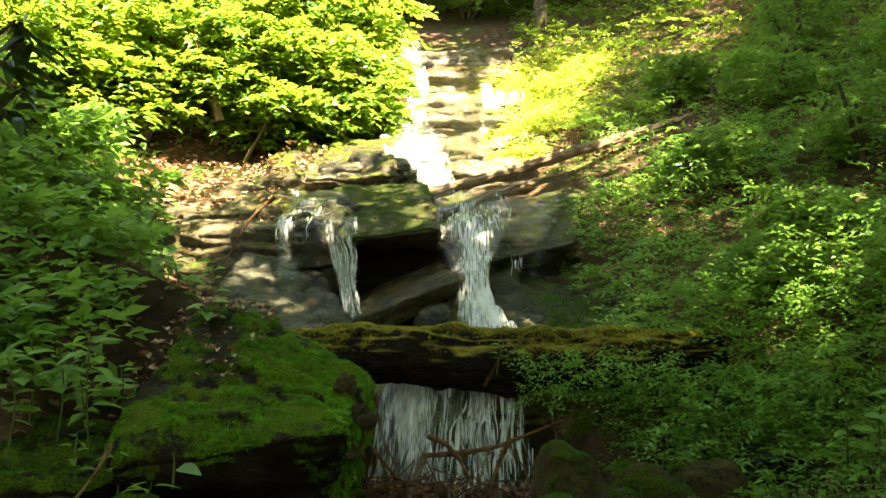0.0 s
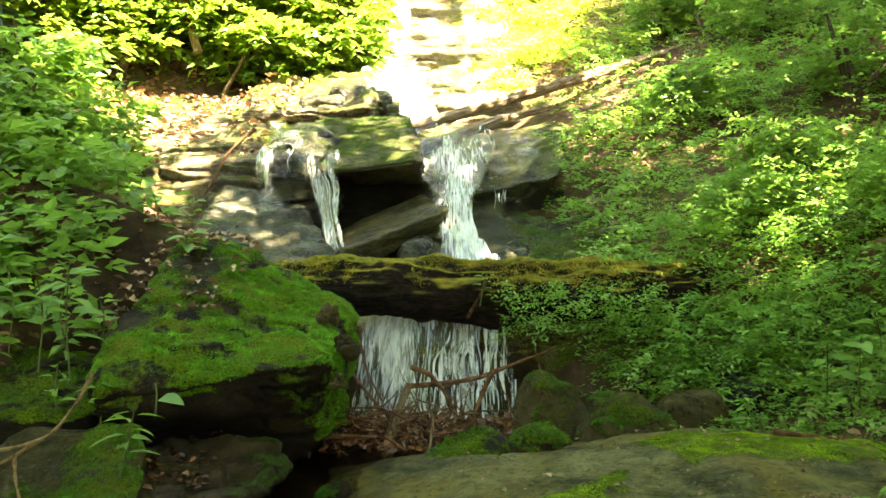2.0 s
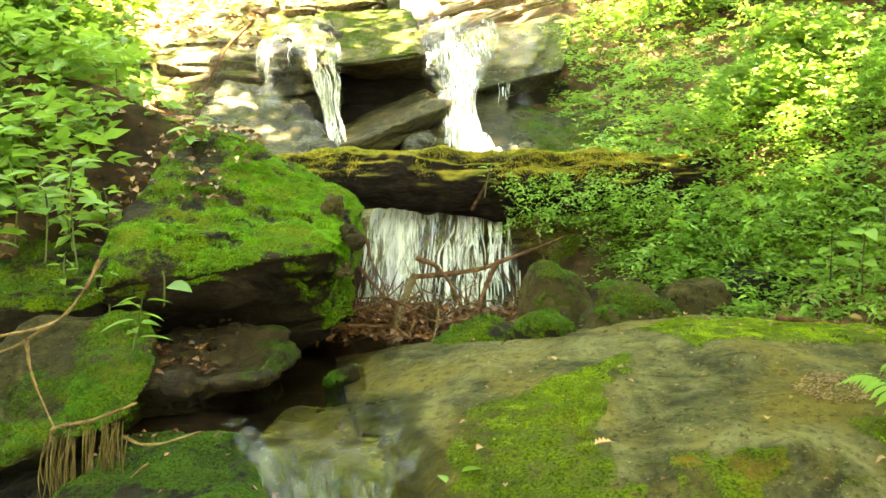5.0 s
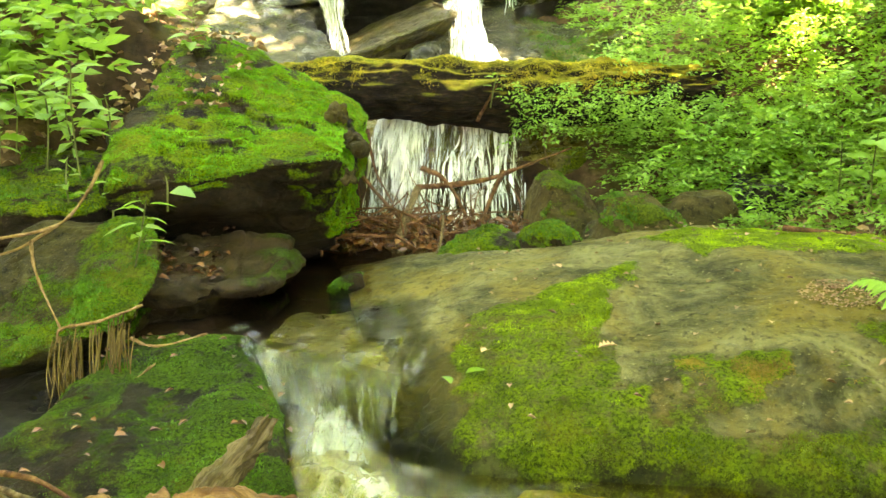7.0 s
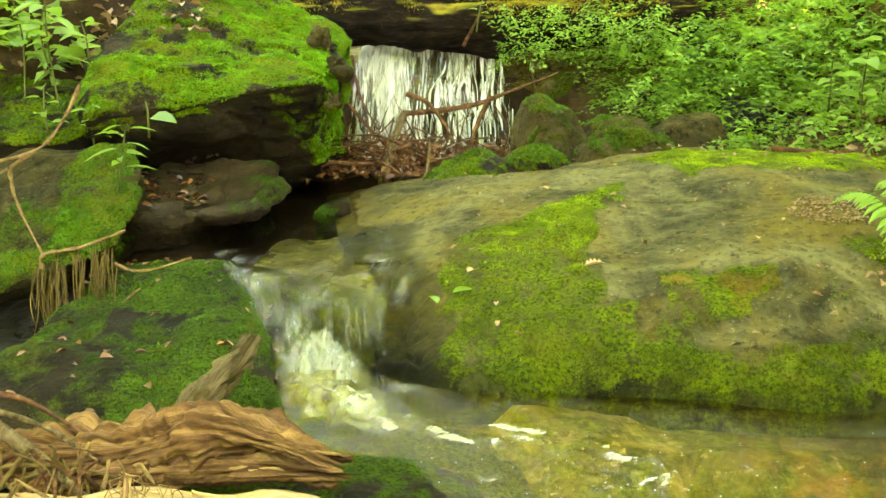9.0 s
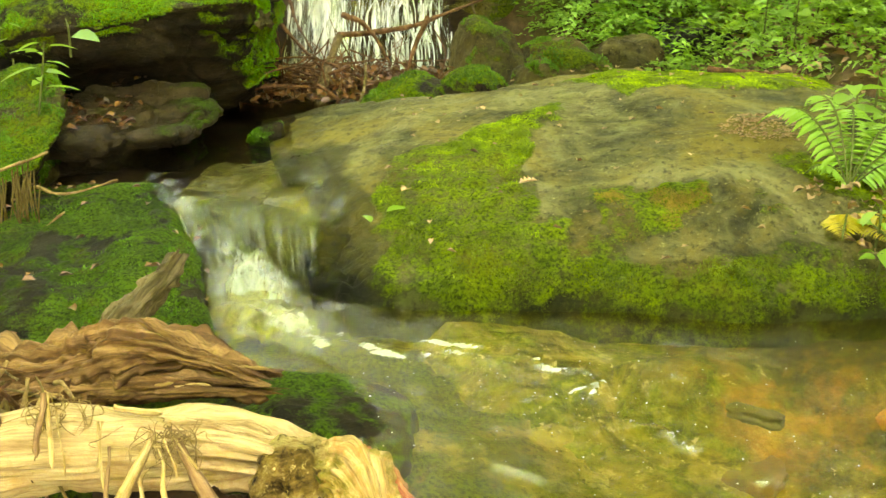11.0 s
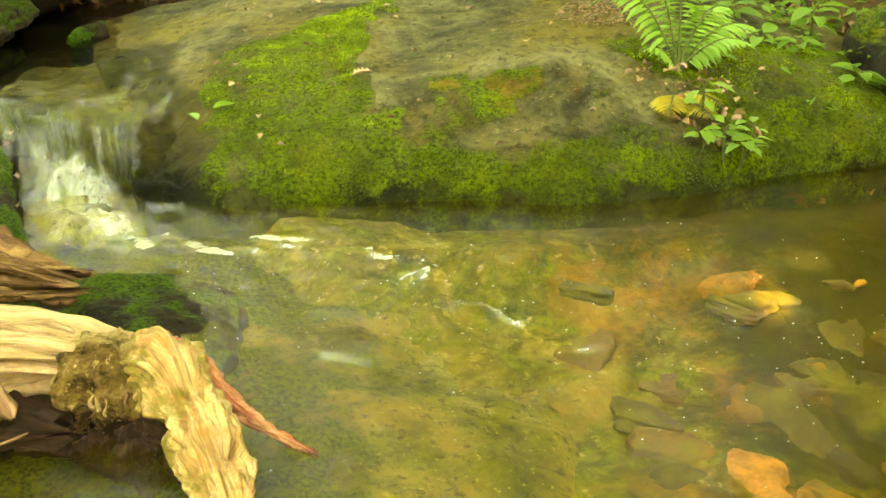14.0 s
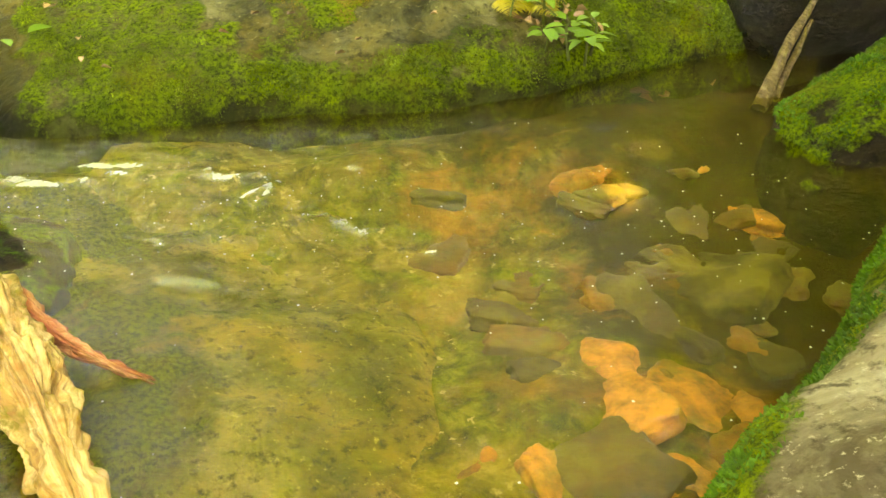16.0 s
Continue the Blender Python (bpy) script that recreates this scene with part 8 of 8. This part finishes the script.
# ---- dead sticks on banks ----
for k, (pts, r, m) in enumerate([([(-2.9, 13.3, 3.55), (-2.64, 13.4, 4.05), (-2.5, 13.5, 4.45)], 0.03, M_DRIFT2), ([(-2.72, 13.38, 3.9), (-2.6, 13.5, 4.1), (-2.35, 13.6, 4.25)], 0.015, M_DRIFT2), ([(-3.34, 11, 2.4), (-3.31, 11, 2.78)], 0.05, M_PALEWOOD), ([(-3.7, 11.4, 2.9), (-3.2, 11.2, 2.82), (-2.8, 11, 2.6)], 0.03, M_TWIG),
                                 ([(-1.6, 8.75, 2.6), (-1.85, 8.7, 2.35), (-2.05, 8.6, 1.95)], 0.02, M_TWIG), ([(-1.25, 2.5, 0.3), (-1.05, 2.42, 0.27), (-0.9, 2.36, 0.2)], 0.01, M_DRIFT2), ([(-1.3, 2.45, 0.36), (-1.0, 2.25, 0.26), (-0.85, 2.15, 0.2)], 0.025, M_DRIFT2), ([(-1.5, 2.75, 0.24), (-1.2, 2.6, 0.28), (-0.95, 2.45, 0.22)], 0.012, M_TWIG),
                                 ([(2.47, 2.6, -0.04), (2.7, 2.76, 0.14), (3.05, 2.98, 0.32)], 0.03, M_DRIFT2), ([(2.55, 2.63, -0.02), (2.72, 2.74, 0.1), (2.8, 2.78, 0.2)], 0.018, M_DRIFT2), ([(2.0, 5.3, 0.5), (2.2, 5.15, 0.5), (2.5, 5.2, 0.48)], 0.02, M_TWIG), ([(1.95, 3.6, 0.3), (2.3, 3.3, 0.22), (2.6, 3.1, 0.12)], 0.006, M_TWIG)]):
    stick("branch", pts, r, 200 + k, "dead weathered stick lying on the bank", "", m)

# ---- stones of the pool bed ----
rb = np.random.default_rng(31)
seedstones = []
for k in range(5):
    v, f, m = block([(-1, -1, -0.6), (1, -0.8, -0.6), (0.9, 1, -0.6), (-0.9, 0.9, -0.6)], [(-0.8, -0.9, 0.5), (0.9, -0.8, 0.4), (0.8, 0.9, 0.5), (-0.9, 0.8, 0.45)], n=13, power=6, rough=0.12, scale=1.6, seed=90 + k, lump=0.16, strata=0.02)
    seedstones.append([mesh_of("pebble", v, f, mt, attrs={"moss": m}) for mt in (M_BED, M_BEDBRIGHT)])
spots = [(1.72, 2.66, 0.18), (2.07, 2.53, 0.14), (2.23, 2.25, 0.13), (1.35, 1.77, 0.12), (1.31, 1.57, 0.14), (1.52, 1.58, 0.14), (0.9, 1.53, 0.09), (1.05, 1.42, 0.1), (1.31, 1.33, 0.09), (2.34, 2.69, 0.14), (1.61, 1.49, 0.09), (1.42, 1.62, 0.08), (2.46, 2.8, 0.12), (0.21, 3.2, 0.13), (1.9, 2.62, 0.1)]
bright = len(spots)
spots += [(1.96, 2.3, 0.16), (1.86, 1.96, 0.2), (1.53, 1.93, 0.16), (1.19, 1.39, 0.15), (1.25, 1.94, 0.13), (1.65, 1.77, 0.1), (2.1, 2.05, 0.13)]
spots += [(rb.uniform(1.15, 2.5), rb.uniform(1.0, 2.7), rb.uniform(0.05, 0.12)) for k in range(30)]
spots += [(rb.uniform(1.7, 2.6), rb.uniform(1.2, 2.8), rb.uniform(0.06, 0.13)) for k in range(18)]
for k, (x, y, r) in enumerate(spots):
    ob = thing("pebble", seedstones[k % 5][k < bright], "rough bright orange stone under water on the pool bed" if k < bright else "dull brown stone under water on the pool bed", "stone", "stones on the pool bed")
    ob.matrix_world = pose(x, y, min(float(ground_z(x, y)), -0.16) + r * rb.uniform(-0.24, -0.04), rb.uniform(-14, 14), rb.uniform(-14, 14), rb.uniform(0, 360)) @ Matrix.Diagonal((r, r * rb.uniform(0.55, 1), r * 0.42, 1))

# ---- evergreen branch over the bank ----
ev = holder("rhododendron", (-2.5, 3.05, 0.6), "dark evergreen branch with long drooping leaves", "shrub")
part("stem", mesh_of("stem", *tube([(-2.5, 3.05, 0.4), (-2.2, 3.05, 1.4), (-1.59, 3.05, 2.33), (-1.56, 3.05, 2.58)], [0.03, 0.025, 0.018, 0.01], 8, 0.004, 1), M_BARK), ev)
re_ = np.random.default_rng(8)
for c in [(-1.41, 3.0, 2.61), (-1.37, 3.0, 2.54), (-1.43, 3.0, 2.47), (-1.4, 3.0, 2.37), (-1.43, 3.0, 2.3)]:
    root = np.array((-1.59, 3.05, 2.33)) * 0.5 + np.array((-1.56, 3.05, 2.58)) * 0.5
    part("stem", mesh_of("stem", *tube([root, (root + np.array(c)) / 2 + (0, 0, 0.02), c], [0.012, 0.008, 0.004], 6, 0.002, 2), M_BARK), ev)
    for k in range(8):
        a = re_.uniform(0, 2 * math.pi)
        part("leaf", big_leaf("leaf", np.array(c) + re_.normal(0, 0.012, 3), (math.cos(a) + 0.3, math.sin(a), re_.uniform(-0.6, 0.25)), re_.uniform(0.11, 0.17), M_LEAF_DARK, 0.26, re_, 0.1, 0.25), ev)

# ---- wildflowers ----
M_PETAL = leaf_mat("white_petal", (0.7, 0.7, 0.62), (0.78, 0.78, 0.7), (0.82, 0.82, 0.76), (0.8, 0.8, 0.7), gloss=0.6, through=0.3)
for (x, y, z) in [(2.94, 10.5, 3.58), (1.79, 9.8, 3.06), (2.47, 9.6, 3.02), (2.9, 9.6, 3.07), (3.24, 10.0, 3.28), (2.32, 10.0, 3.22), (1.9, 10.2, 3.21)]:
    g0 = float(ground_z(x, y))
    flower = holder("wildflower", (x, y, g0), "small white wildflower rising above the undergrowth", "flower", "wildflowers on the bank")
    part("stem", mesh_of("stem", *tube([(x, y, g0 - 0.02), (x + 0.02, y, (g0 + z) / 2), (x, y, z)], [0.005, 0.004, 0.003], 5), M_STEM), flower)
    a = np.arange(7) * 0.9
    d = np.stack([np.cos(a), np.sin(a), np.full(7, 0.25)], 1)
    part("flower_head", leaf_mesh("flower_head", np.repeat([[x, y, z]], 7, 0), d, np.repeat([[0, -0.4, 1.0]], 7, 0), np.full(7, 0.035), M_PETAL, wide=0.7, full=True), flower)
